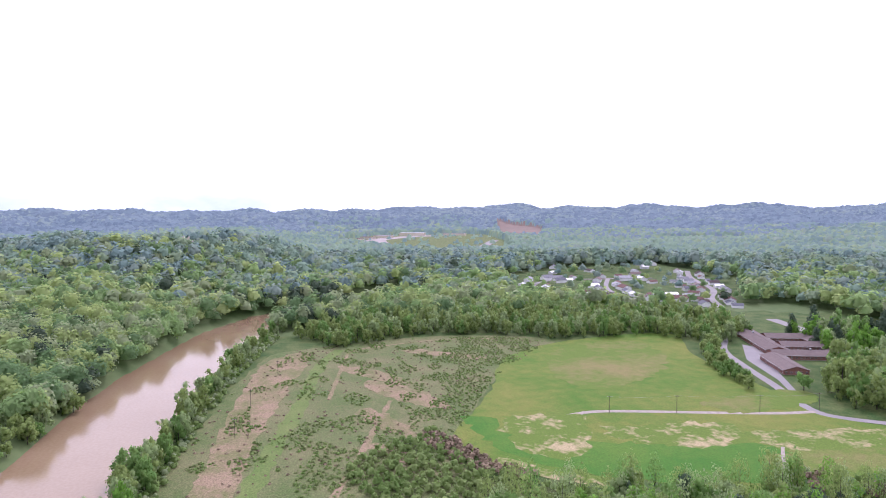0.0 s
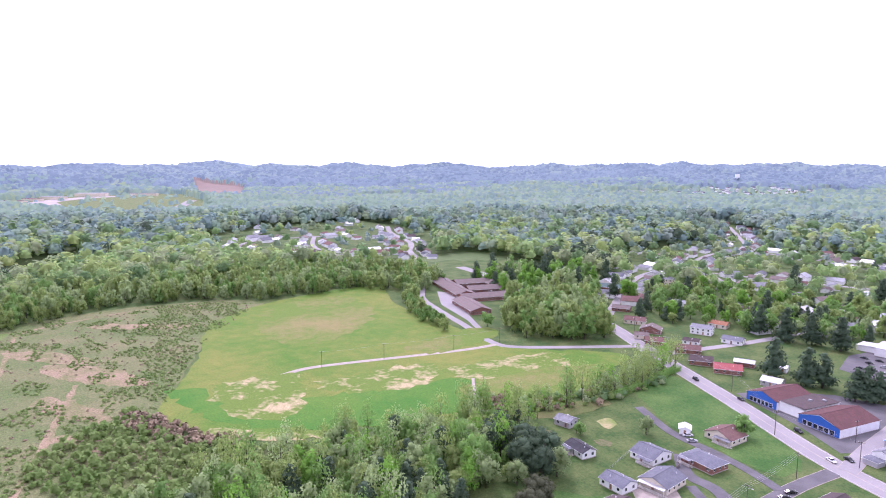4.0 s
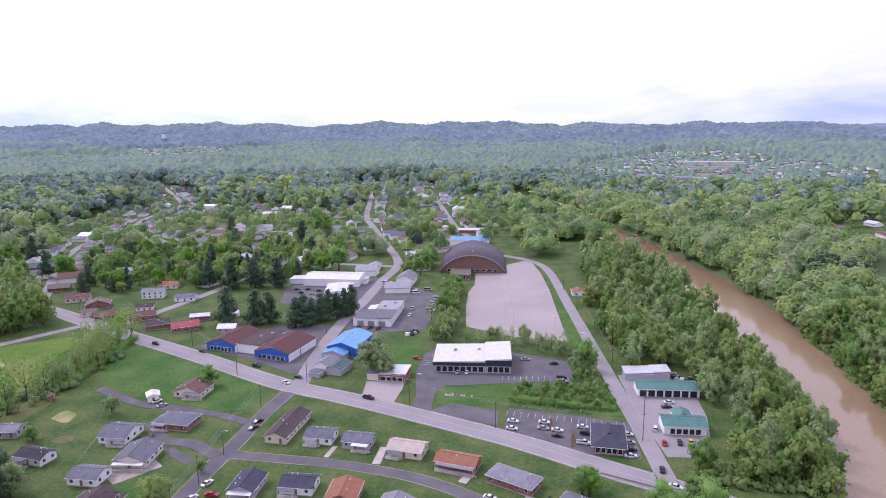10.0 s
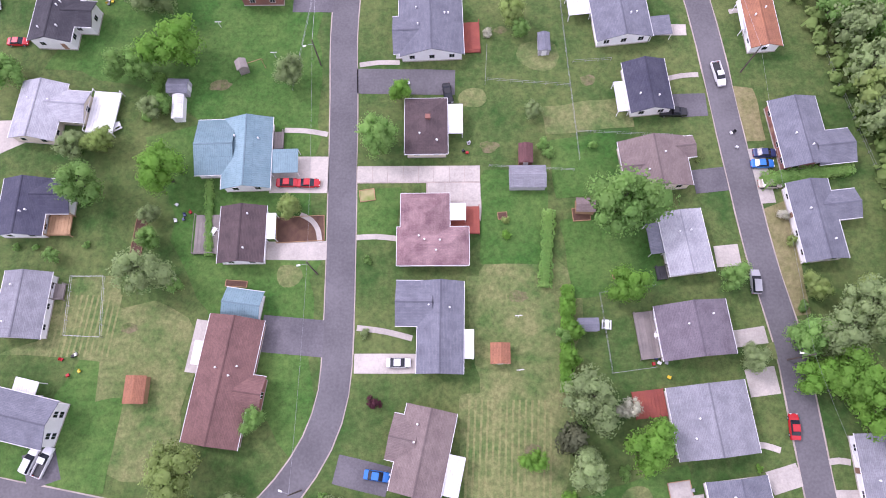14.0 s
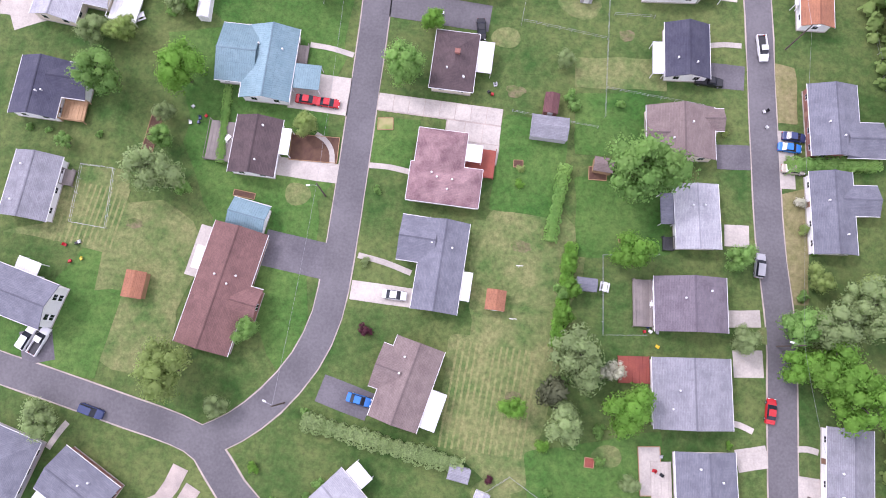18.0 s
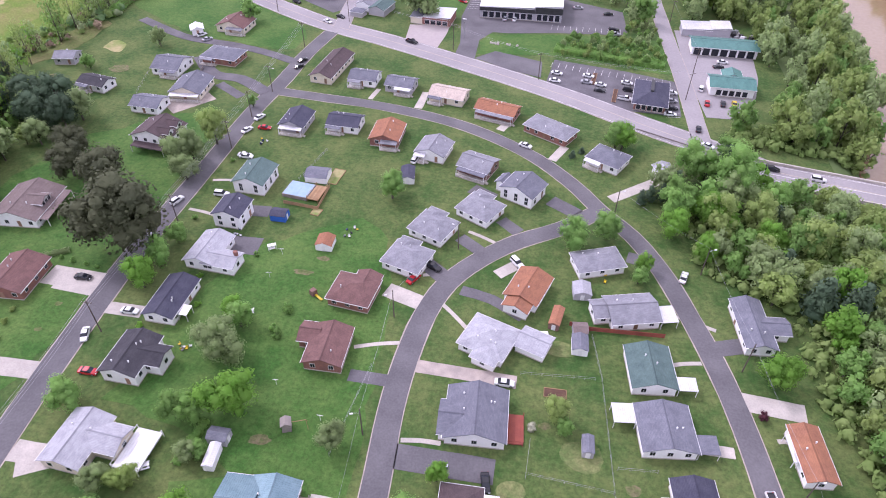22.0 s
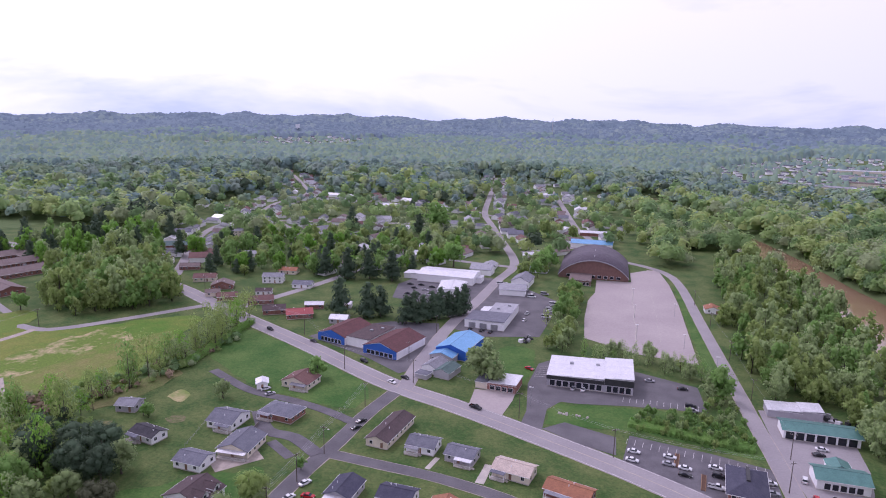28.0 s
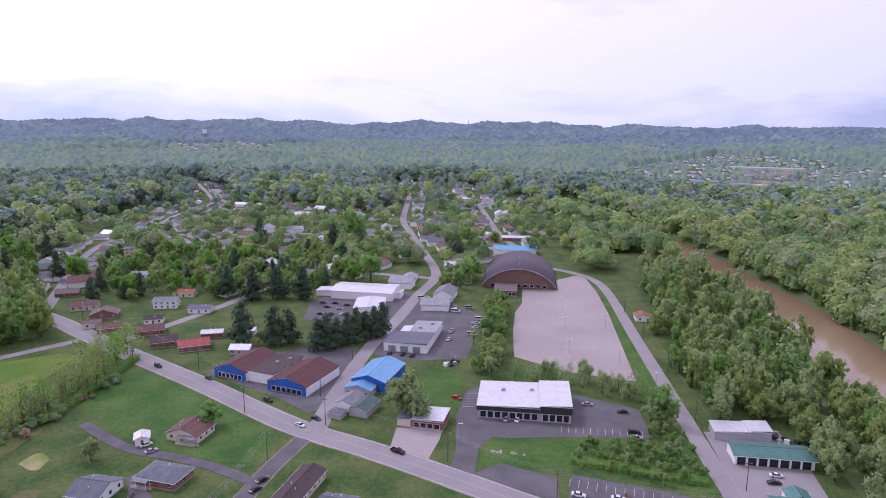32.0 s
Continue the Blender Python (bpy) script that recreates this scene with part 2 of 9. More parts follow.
M["redwood"] = mat("red_stained_wood", (0.30, 0.085, 0.06), (0.22, 0.06, 0.05), 0.85, 0.5, 6.0, 0.01)
M["metal"] = mat("galvanised_metal", (0.45, 0.45, 0.48), (0.33, 0.33, 0.36), 0.45, 0.6, 4.0, metal=0.6)
M["darkmetal"] = mat("dark_metal", (0.045, 0.045, 0.05), (0.07, 0.07, 0.075), 0.5, 0.6, 4.0, metal=0.4)
M["pole"] = mat("pole_timber", (0.13, 0.10, 0.085), (0.08, 0.065, 0.06), 0.9, 0.7, 5.0, 0.01)
M["poolcover"] = mat("pool_cover", (0.30, 0.42, 0.55), (0.24, 0.36, 0.49), 0.4, 0.6, 3.0)
M["leafbright"] = mat("bright_leaves", (0.253, 0.479, 0.079), (0.166, 0.360, 0.056), 0.7, 0.25, 1.2, trans=0.55, vary=0.12, island=0.13)
M["leaf"] = mat("green_leaves", (0.226, 0.424, 0.116), (0.314, 0.495, 0.143), 0.7, 0.25, 1.2, trans=0.55, vary=0.12, island=0.13)
M["leafyellow"] = mat("young_leaves", (0.397, 0.506, 0.167), (0.305, 0.420, 0.132), 0.7, 0.25, 1.2, trans=0.55, vary=0.12, island=0.13)
M["leafdull"] = mat("sparse_leaves", (0.378, 0.480, 0.222), (0.294, 0.396, 0.168), 0.7, 0.25, 1.2, trans=0.55, vary=0.12, island=0.13)
M["pine"] = mat("conifer_needles", (0.060, 0.105, 0.062), (0.090, 0.135, 0.075), 0.8, 0.3, 1.5, trans=0.25, vary=0.2, island=0.13)
M["spruce"] = mat("brownish_needles", (0.110, 0.118, 0.062), (0.072, 0.086, 0.046), 0.8, 0.3, 1.5, trans=0.25, island=0.13)
M["scrublight"] = mat("scrub_regrowth", (0.185, 0.265, 0.080), (0.270, 0.315, 0.130), 0.85, 0.03, 0.3, 0.0, trans=0.4, island=0.12)
M["deadbrush"] = mat("dead_brushwood", (0.300, 0.225, 0.150), (0.190, 0.140, 0.095), 0.95, 0.05, 0.5, island=0.4)
M["browngrass"] = mat("browned_grass", (0.165, 0.150, 0.065), (0.120, 0.165, 0.045), 0.95, 0.05, 0.5, 0.05, grain=0.4)
M["purple"] = mat("purple_leaves", (0.075, 0.018, 0.032), (0.10, 0.03, 0.04), 0.7, 0.4, 2.0, trans=0.2, island=0.25)
M["blossom"] = mat("white_blossom", (0.62, 0.60, 0.50), (0.40, 0.42, 0.27), 0.7, 0.4, 2.0, trans=0.2, island=0.2)
M["bark"] = mat("bark", (0.12, 0.10, 0.085), (0.07, 0.06, 0.05), 0.95, 1.0, 6.0, 0.02)
# far greens: distance haze is put into the colour, paler and bluer than leaves
M["fargreen"] = mat("hazed_green_foliage", (0.220, 0.333, 0.250), (0.287, 0.404, 0.293), 0.9, 0.006, 0.05, trans=0.3)
M["faryellow"] = mat("hazed_young_foliage", (0.267, 0.364, 0.228), (0.320, 0.413, 0.255), 0.9, 0.006, 0.05, trans=0.3)
M["farolive"] = mat("hazed_olive_foliage", (0.243, 0.328, 0.282), (0.301, 0.382, 0.315), 0.9, 0.006, 0.05, trans=0.3)
M["fardeep"] = mat("hazed_deep_foliage", (0.180, 0.284, 0.268), (0.240, 0.343, 0.310), 0.9, 0.006, 0.05, trans=0.3)
# two more hill tones with the same painted blue haze
M["hilldeep"] = mat("hazed_dark_woods", (0.139, 0.200, 0.265), (0.173, 0.235, 0.299), 0.95, 0.0035, 0.02, trans=0.2)
M["hillpale"] = mat("hazed_pale_woods", (0.221, 0.300, 0.314), (0.259, 0.335, 0.341), 0.95, 0.0035, 0.02, trans=0.2)
# mid-distance greens: some of the haze's paleness is put into the colour
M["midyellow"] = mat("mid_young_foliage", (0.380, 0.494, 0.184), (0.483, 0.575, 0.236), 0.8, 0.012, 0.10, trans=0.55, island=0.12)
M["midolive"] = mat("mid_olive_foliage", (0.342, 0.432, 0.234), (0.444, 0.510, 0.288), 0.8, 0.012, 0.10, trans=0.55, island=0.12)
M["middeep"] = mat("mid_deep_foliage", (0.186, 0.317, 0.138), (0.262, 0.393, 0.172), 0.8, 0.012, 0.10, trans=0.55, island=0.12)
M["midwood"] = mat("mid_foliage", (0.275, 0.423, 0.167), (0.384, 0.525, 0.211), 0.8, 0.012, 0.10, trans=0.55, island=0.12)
M["scrubleaf"] = mat("scrub_leaves", (0.161, 0.270, 0.067), (0.270, 0.356, 0.121), 0.85, 0.05, 0.4, 0.0, trans=0.4, island=0.12)
R = {}
for key, a, b, mt in (("grey", (0.282, 0.280, 0.312), (0.215, 0.214, 0.242), 0), ("slate", (0.195, 0.198, 0.236), (0.148, 0.151, 0.184), 0),
                      ("navy", (0.060, 0.060, 0.092), (0.085, 0.085, 0.118), 0), ("black", (0.05, 0.048, 0.058), (0.075, 0.07, 0.08), 0),
                      ("brown", (0.21, 0.115, 0.105), (0.16, 0.088, 0.082), 0), ("darkbrown", (0.115, 0.082, 0.085), (0.085, 0.062, 0.066), 0),
                      ("taupe", (0.228, 0.178, 0.168), (0.185, 0.14, 0.135), 0), ("orange", (0.37, 0.165, 0.095), (0.30, 0.135, 0.085), 0),
                      ("pink", (0.345, 0.225, 0.230), (0.185, 0.105, 0.120), 0), ("light", (0.430, 0.428, 0.462), (0.350, 0.348, 0.382), 0),
                      ("green", (0.115, 0.175, 0.165), (0.09, 0.14, 0.135), 0), ("teal", (0.175, 0.265, 0.300), (0.140, 0.225, 0.260), 1),
                      ("whitemetal", (0.70, 0.69, 0.73), (0.60, 0.59, 0.63), 1), ("bluemetal", (0.19, 0.41, 0.66), (0.15, 0.35, 0.58), 1),
                      ("greenmetal", (0.12, 0.27, 0.24), (0.09, 0.21, 0.19), 1), ("redmetal", (0.36, 0.09, 0.09), (0.28, 0.07, 0.075), 1),
                      ("creamroof", (0.60, 0.50, 0.43), (0.50, 0.41, 0.36), 0), ("maroon", (0.155, 0.07, 0.072), (0.12, 0.058, 0.06), 0), ("purplegrey", (0.215, 0.185, 0.215), (0.155, 0.130, 0.155), 0)):
    R[key] = shingle(key + "_roofing", a, b, metal=bool(mt))


# ---- mesh helpers ----
class Geo:
    """Collects vertices and faces of one mesh."""

    def __init__(self):
        self.v, self.f, self.uv = [], [], []

    def add(self, vs, fs, uvs=None):
        o = len(self.v)
        self.v += [tuple(p) for p in vs]
        self.f += [tuple(i + o for i in q) for q in fs]
        if uvs:
            self.uv += uvs
        return self

    def box(self, x0, y0, z0, x1, y1, z1, taper=0.0):
        k = taper
        return self.add([(x0, y0, z0), (x1, y0, z0), (x1, y1, z0), (x0, y1, z0), (x0 + k, y0 + k, z1), (x1 - k, y0 + k, z1), (x1 - k, y1 - k, z1), (x0 + k, y1 - k, z1)],
                        [(3, 2, 1, 0), (4, 5, 6, 7), (0, 1, 5, 4), (1, 2, 6, 5), (2, 3, 7, 6), (3, 0, 4, 7)])

    def prism(self, pts, z0, z1):
        n = len(pts)
        return self.add([(x, y, z0) for x, y in pts] + [(x, y, z1) for x, y in pts],
                        [tuple(range(n - 1, -1, -1)), tuple(range(n, 2 * n))] + [(i, (i + 1) % n, n + (i + 1) % n, n + i) for i in range(n)])

    def tube(self, pts, r0, r1, n=6):
        """A tapered round bar along points."""
        k = len(pts)
        vs = []
        for i, p in enumerate(pts):
            p = Vector(p)
            dr = (Vector(pts[min(i + 1, k - 1)]) - Vector(pts[max(i - 1, 0)])).normalized()
            u = dr.orthogonal().normalized()
            w = dr.cross(u)
            r = r0 + (r1 - r0) * i / (k - 1)
            vs += [p + (u * math.cos(2 * math.pi * j / n) + w * math.sin(2 * math.pi * j / n)) * r for j in range(n)]
        fs = [(i * n + j, i * n + (j + 1) % n, (i + 1) * n + (j + 1) % n, (i + 1) * n + j) for i in range(k - 1) for j in range(n)]
        return self.add(vs, fs + [tuple(range(n - 1, -1, -1)), tuple(range((k - 1) * n, k * n))])

    def mesh(self, name, material, smooth=False):
        me = bpy.data.meshes.new(name)
        me.from_pydata(self.v, [], self.f)
        if self.uv and len(self.uv) == len(me.loops):
            layer = me.uv_layers.new(name="UVMap")
            layer.data.foreach_set("uv", np.array(self.uv, dtype=np.float32).ravel())
        me.materials.append(material)
        if smooth:
            me.polygons.foreach_set("use_smooth", [True] * len(me.polygons))
        me.update()
        return me


def part(name, geo, material, parent, label="", at=None, smooth=False):
    """One mesh object under a thing or a part."""
    ob = new(name, geo if isinstance(geo, bpy.types.Mesh) else geo.mesh(name, material, smooth))
    ob.parent = parent
    if at is not None:
        ob.matrix_basis = at
    return tagged(ob, label) if label else ob


def thing(name, x, y, z, rot, label, category, group=""):
    ob = new(name)
    ob.matrix_basis = pose(x, y, z, 0, 0, rot)
    return tagged(ob, label, category, group)


def setting(name, geo, material, label="", smooth=False):
    return tagged(new(name, geo.mesh(name, material, smooth)), label, name.rstrip("_0123456789").replace("_", " "), "", "structure")


def curve_points(pts, step=4.0):
    """A smooth line through plan points, resampled."""
    P = [Vector((*p, 0)) for p in pts]
    P = [P[0] * 2 - P[1]] + P + [P[-1] * 2 - P[-2]]
    res = []
    for i in range(1, len(P) - 2):
        a, b, c, d = P[i - 1:i + 3]
        k = max(2, int((c - b).length / step))
        for j in range(k):
            t = j / k
            res.append(0.5 * ((2 * b) + (c - a) * t + (2 * a - 5 * b + 4 * c - d) * t * t + (3 * b - a - 3 * c + d) * t ** 3))
    res.append(P[-2])
    return res


def ribbon(pts, width, z, thick=0.3, step=4.0, wobble=0.0):
    """A band of paving along plan points, its top at z."""
    c = curve_points(pts, step)
    g, vs = Geo(), []
    for i, p in enumerate(c):
        d = (c[min(i + 1, len(c) - 1)] - c[max(i - 1, 0)]).normalized()
        s = Vector((-d.y, d.x, 0))
        wv = width / 2 + (wobble * noise.noise(p * 0.13) if wobble else 0)
        a, b = p + s * wv, p - s * wv
        vs += [(a.x, a.y, z), (b.x, b.y, z), (a.x, a.y, z - thick), (b.x, b.y, z - thick)]
    fs = []
    for i in range(len(c) - 1):
        o = 4 * i
        fs += [(o + 1, o + 5, o + 4, o), (o, o + 4, o + 6, o + 2), (o + 5, o + 1, o + 3, o + 7)]
    return g.add(vs, fs + [(0, 2, 3, 1), (len(vs) - 4, len(vs) - 3, len(vs) - 1, len(vs) - 2)])

# ---- ground, rivers, hills ----
RIVER_EAST = [(150, -420), (128, -200), (127, 60), (130, 140), (133, 165), (137, 193), (143, 225), (149, 250), (155, 275), (158, 305), (163, 345), (168, 400), (169.5, 440), (169, 480), (165, 520), (159, 558), (152, 620), (144, 680), (130, 750), (105, 830), (70, 940), (45, 1100)]
RIVER_WEST = [(150, -420), (60, -330), (-60, -235), (-200, -160), (-315, -117), (-350, -114), (-415, -112), (-500, -104), (-600, -82), (-665, -66), (-745, -26), (-800, 60), (-900, 130)]


TOWNS = (
    [(-300, 420), (-130, 470), (-110, 600), (-330, 600)],
    [(-480, 600), (-520, 760), (-480, 900), (-300, 930), (-240, 800), (-150, 1010), (-123, 1006), (0, 1000), (40, 833), (40, 620), (-45, 600), (-153, 590), (-276, 590), (-381, 590)],
    [(-260, 1000), (-260, 1250), (-137, 1250), (-20, 1080), (0, 1000)],
    [(-480, 850), (-640, 1050), (-600, 1180), (-450, 1000), (-400, 900)],
    [(-862, 280), (-1000, 330), (-1080, 450), (-1085, 653), (-860, 663), (-640, 500), (-640, 420), (-690, 295)],
    [(163, 1150), (250, 1800), (605, 2300), (848, 2041), (900, 1420), (620, 985), (440, 960), (302, 1100)],
    [(340, 690), (420, 690), (380, 560), (303, 560)],
    [(-1420, 1900), (-1280, 1640), (-1050, 1800), (-820, 2000), (-880, 2300), (-1120, 2350)])


def inside(x, y, poly):
    res = False
    for (ax, ay), (bx, by) in zip(poly, poly[1:] + poly[:1]):
        if (ay > y) != (by > y) and x < (bx - ax) * (y - ay) / (by - ay) + ax:
            res = not res
    return res


def river_distance(X, Y, line):
    d = np.full(X.shape, 1e9)
    for (ax, ay), (bx, by) in zip(line, line[1:]):
        ux, uy = bx - ax, by - ay
        t = np.clip(((X - ax) * ux + (Y - ay) * uy) / (ux * ux + uy * uy), 0, 1)
        d = np.minimum(d, np.hypot(X - ax - t * ux, Y - ay - t * uy))
    return d


def smooth_step(v, a, b):
    t = np.clip((v - a) / (b - a), 0, 1)
    return t * t * (3 - 2 * t)


def rolling(X, Y):
    """Sum of sines: ridges and hollows of the hill country, 0 to 1."""
    s = np.sin(X / 410 + 1.3 * np.sin(Y / 690)) * np.cos(Y / 470 + 0.9 * np.sin(X / 830 + 1.0))
    s2 = np.sin(X / 173 + Y / 260 + 2.0) * np.cos(Y / 151 - X / 310)
    s3 = np.sin(X / 71 + 0.7 + 1.5 * np.sin(Y / 240)) * np.sin(Y / 83 + X / 190)
    return 0.5 + 0.26 * s + 0.15 * s2 + 0.09 * s3


def knobs(X, Y):
    """Rounded hilltops in ranks, 0 to 1."""
    a = np.sin(X / 128 + 1.7 * np.sin(Y / 330)) * np.sin(Y / 117 + 1.1 * np.sin(X / 410))
    b = np.sin(X / 61 + Y / 97 + 2.0 * np.sin(X / 270)) * np.cos(Y / 66 - X / 140)
    return np.clip(0.42 + 0.36 * a + 0.16 * b, 0, 1)


def height(X, Y):
    X, Y = np.asarray(X, float), np.asarray(Y, float)
    r = np.hypot(X + 110, Y - 230)
    # low knolls among the suburbs, then ranks of wooded ridges
    h = smooth_step(r, 640, 1500) * 24 * rolling(X * 1.25, Y * 1.25) ** 1.6
    h = h + smooth_step(r, 1700, 3000) * 62 * rolling(X * 0.8 + 300, Y * 0.8) ** 1.7
    h = h + smooth_step(r, 2700, 4300) * (8 + 54 * knobs(X, Y))
    # the broad valley with the larger town
    v = np.hypot((X - 440) / 440, (Y - 1450) / 700)
    h = h * (0.15 + 0.85 * smooth_step(v, 0.75, 1.5))
    # the airfield and the school's hilltop are levelled so they show from the camera
    for ax, ay, rx, ry, lev in ((-1780, 400, 680, 480, 5.0), (-1400, -270, 330, 210, 42.0)):
        k = 1 - smooth_step(np.hypot((X - ax) / rx, (Y - ay) / ry), 0.8, 1.7)
        h = h * (1 - k) + lev * k
    # wooded bluff beyond the western river
    bl = smooth_step(-Y - 0.16 * (X + 300), 150, 330) * smooth_step(-X, 180, 420) * (1 - smooth_step(-X, 900, 1600))
    h = h + 19 * bl * (0.7 + 0.5 * rolling(X * 1.7, Y * 1.7))
    # slope across the eastern river
    h = h + 26 * smooth_step(X, 215, 520) * (1 - smooth_step(Y, 700, 1300)) * (0.6 + 0.7 * rolling(X * 1.5, Y * 1.5))
    for line, w in ((RIVER_EAST, 20.0), (RIVER_WEST, 31.0)):
        d = river_distance(X, Y, line)
        k = 1 - smooth_step(d, w - 4, w + 14)
        h = h * (1 - k) - 7.5 * k
    return h


u = np.linspace(-1, 1, 301)
axis = 120 * np.sinh(u * 4.4) / np.sinh(4.4) * 40.5
GX, GY = np.meshgrid(axis - 60, axis + 120)
GZ = height(GX, GY) - 6 * smooth_step(np.hypot(GX, GY), 2000, 3200)
n = len(axis)
idx = np.arange(n * n).reshape(n, n)
quads = np.stack([idx[:-1, :-1], idx[:-1, 1:], idx[1:, 1:], idx[1:, :-1]], -1).reshape(-1, 4)
me = bpy.data.meshes.new("ground")
me.from_pydata(np.stack([GX, GY, GZ], -1).reshape(-1, 3).tolist(), [], quads.tolist())
me.polygons.foreach_set("use_smooth", [True] * len(me.polygons))
# the outermost ground takes the colour tinted blue for haze
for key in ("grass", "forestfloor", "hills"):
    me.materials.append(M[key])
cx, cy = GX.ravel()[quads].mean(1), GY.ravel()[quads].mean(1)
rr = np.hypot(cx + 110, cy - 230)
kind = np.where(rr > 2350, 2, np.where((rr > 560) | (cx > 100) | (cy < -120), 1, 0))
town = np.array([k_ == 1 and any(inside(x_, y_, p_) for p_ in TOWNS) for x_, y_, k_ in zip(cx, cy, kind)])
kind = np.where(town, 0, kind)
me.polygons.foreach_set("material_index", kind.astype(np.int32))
tagged(new("ground", me), "rolling grassy and wooded ground reaching the hills", "ground", "", "structure")
for name, line, w in (("water_1", RIVER_EAST, 44), ("water_2", RIVER_WEST, 72)):
    setting(name, ribbon(line, w, -5.2, 0.2, 12), M["water"], "muddy brown river water with a dull sheen")


def patch(name, pts, material, z, label, step=4.0, ragged=3.0):
    """An area of ground cover with a soft outline."""
    if name.startswith("car_park"):     # paved lots have straight edges and sharp corners
        c, ragged = [Vector((x, y, 0)) for x, y in pts], 0.0
    else:
        c = curve_points(pts + [pts[0]], step)[:-1]
    m = Vector((sum(p.x for p in c) / len(c), sum(p.y for p in c) / len(c), 0))
    e = []
    for p in c:
        k = min(ragged, (p - m).length * 0.35)
        e.append((p.x + k * noise.noise(p * 0.17), p.y + k * noise.noise(p * 0.17 + Vector((9, 3, 1)))))
    k = len(e)
    area = sum(e[i][0] * e[(i + 1) % k][1] - e[(i + 1) % k][0] * e[i][1] for i in range(k))
    if area < 0:
        e.reverse()
    return setting(name, Geo().add([(x, y, z) for x, y in e] + [(x, y, z - 0.2) for x, y in e], [tuple(range(k))] + [(i, i + k, (i + 1) % k + k, (i + 1) % k) for i in range(k)]), material, label)


patch("meadow_1", [(-322, 72), (-395, 118), (-470, 150), (-512, 205), (-530, 280), (-520, 330), (-440, 300), (-360, 292), (-300, 282), (-262, 312), (-232, 332), (-222, 290), (-205, 240), (-215, 190), (-250, 130), (-280, 82)],
      M["meadow"], 0.10, "bright green mown meadow with tan bare streaks", 8)
patch("scrub_1", [(-232, 92), (-262, 70), (-291, 62), (-327, 78), (-383, 108), (-447, 146), (-519, 214), (-556, 180), (-572, 110), (-562, 50), (-545, -10), (-532, -28), (-466, -44), (-354, -62), (-279, -68), (-215, -60), (-190, 0), (-200, 60)],
      M["brush"], 0.08, "cleared scrub land with tan dead brush and green regrowth", 8)
patch("scrub_2", [(-330, 62), (-270, 70), (-235, 120), (-200, 200), (-180, 190), (-200, 100), (-225, 30), (-285, 10), (-310, 30)],
      M["brush"], 0.06, "overgrown bank with brown brush below the meadow", 8)
patch("cut_brush", [(-255, -60), (-288, -53), (-360, -48), (-451, -40), (-513, -27), (-538, 0), (-500, 2), (-443, -10), (-355, -26), (-289, -33), (-250, -40)], M["litter"], 0.10, "strip of reddish dead brush left by clearing", 6, 4.0)
for k_, (x, y, a, b, ro) in enumerate(((-400, 60, 42, 12, 0.5), (-455, 45, 36, 9, 0.6), (-350, 40, 30, 7, 0.4), (-500, 110, 40, 8, 0.9), (-300, 40, 24, 6, 0.6))):
    patch("litter_%d" % (k_ + 1), [(x + a * math.cos(q_) * math.cos(ro) - b * math.sin(q_) * math.sin(ro), y + a * math.cos(q_) * math.sin(ro) + b * math.sin(q_) * math.cos(ro)) for q_ in [i_ * math.pi / 6 for i_ in range(12)]],
          M["litter"], 0.104, "patch of tan dead brush on cleared land", 4, 5.0)
setting("grass_strip", ribbon([(-235, -38), (-270, -30), (-328, -19), (-391, -6), (-485, 10), (-538, 29)], 9, 0.115, 0.2, 5, 3.0), M["track"], "green grassy strip through the cleared land")
setting("track_1", ribbon([(-225, -5), (-262, 6), (-309, 23), (-388, 49)], 3.2, 0.12, 0.2, 5, 1.2), M["litter"], "tan wheel track through the cleared land")
setting("track_2", ribbon([(-400, 12), (-422, 16), (-497, 30), (-531, 40), (-547, 78), (-556, 131), (-542, 178)], 2.6, 0.122, 0.2, 5, 1.0), M["litter"], "tan wheel track round the cleared land")
patch("lush_meadow", [(-348, 84), (-300, 88), (-262, 112), (-240, 150), (-230, 205), (-262, 224), (-284, 160), (-310, 105), (-340, 100)], M["lushmeadow"], 0.115, "lush green lower slope of the meadow", 5, 7.0)
for i, (m_, pts_) in enumerate((("worn", [(-342, 106), (-332, 150), (-284, 132), (-276, 112), (-300, 98)]), ("worn", [(-312, 152), (-300, 222), (-272, 206), (-280, 168), (-296, 150)]), ("worn", [(-286, 222), (-268, 296), (-240, 280), (-246, 236), (-262, 222)]),
                               ("parched", [(-462, 182), (-505, 222), (-495, 285), (-421, 262), (-375, 190), (-410, 170)]), ("parched", [(-256, 210), (-250, 270), (-232, 300), (-226, 250), (-238, 210)]), ("worn", [(-284, 88), (-262, 108), (-246, 132), (-240, 128), (-258, 98), (-278, 80)]),
                               ("parched", [(-335, 230), (-345, 300), (-318, 300), (-312, 240)]))):
    patch("bare_ground_%d" % (i + 1), pts_, M[m_], 0.125 + 0.004 * i, "worn tan soil and thin grass in the meadow" if m_ == "worn" else "browned dry grass in the meadow", 4, 7.0)
setting("footpath_in_meadow", ribbon([(-262, 226), (-250, 216), (-234, 204), (-226, 200)], 1.5, 0.18, 0.2, 3, 0.3), M["gravel"], "pale worn footpath down the meadow")


# ---- roads ----
def drape(geo):
    """Lays far roads over the swells of the ground."""
    V = np.array(geo.v)
    lift = np.where(np.hypot(V[:, 0] + 110, V[:, 1] - 230) > 610, np.maximum(height(V[:, 0], V[:, 1]), 0) + 0.3, 0)
    geo.v = [(x, y, z + k) for (x, y, z), k in zip(geo.v, lift.tolist())]
    return geo


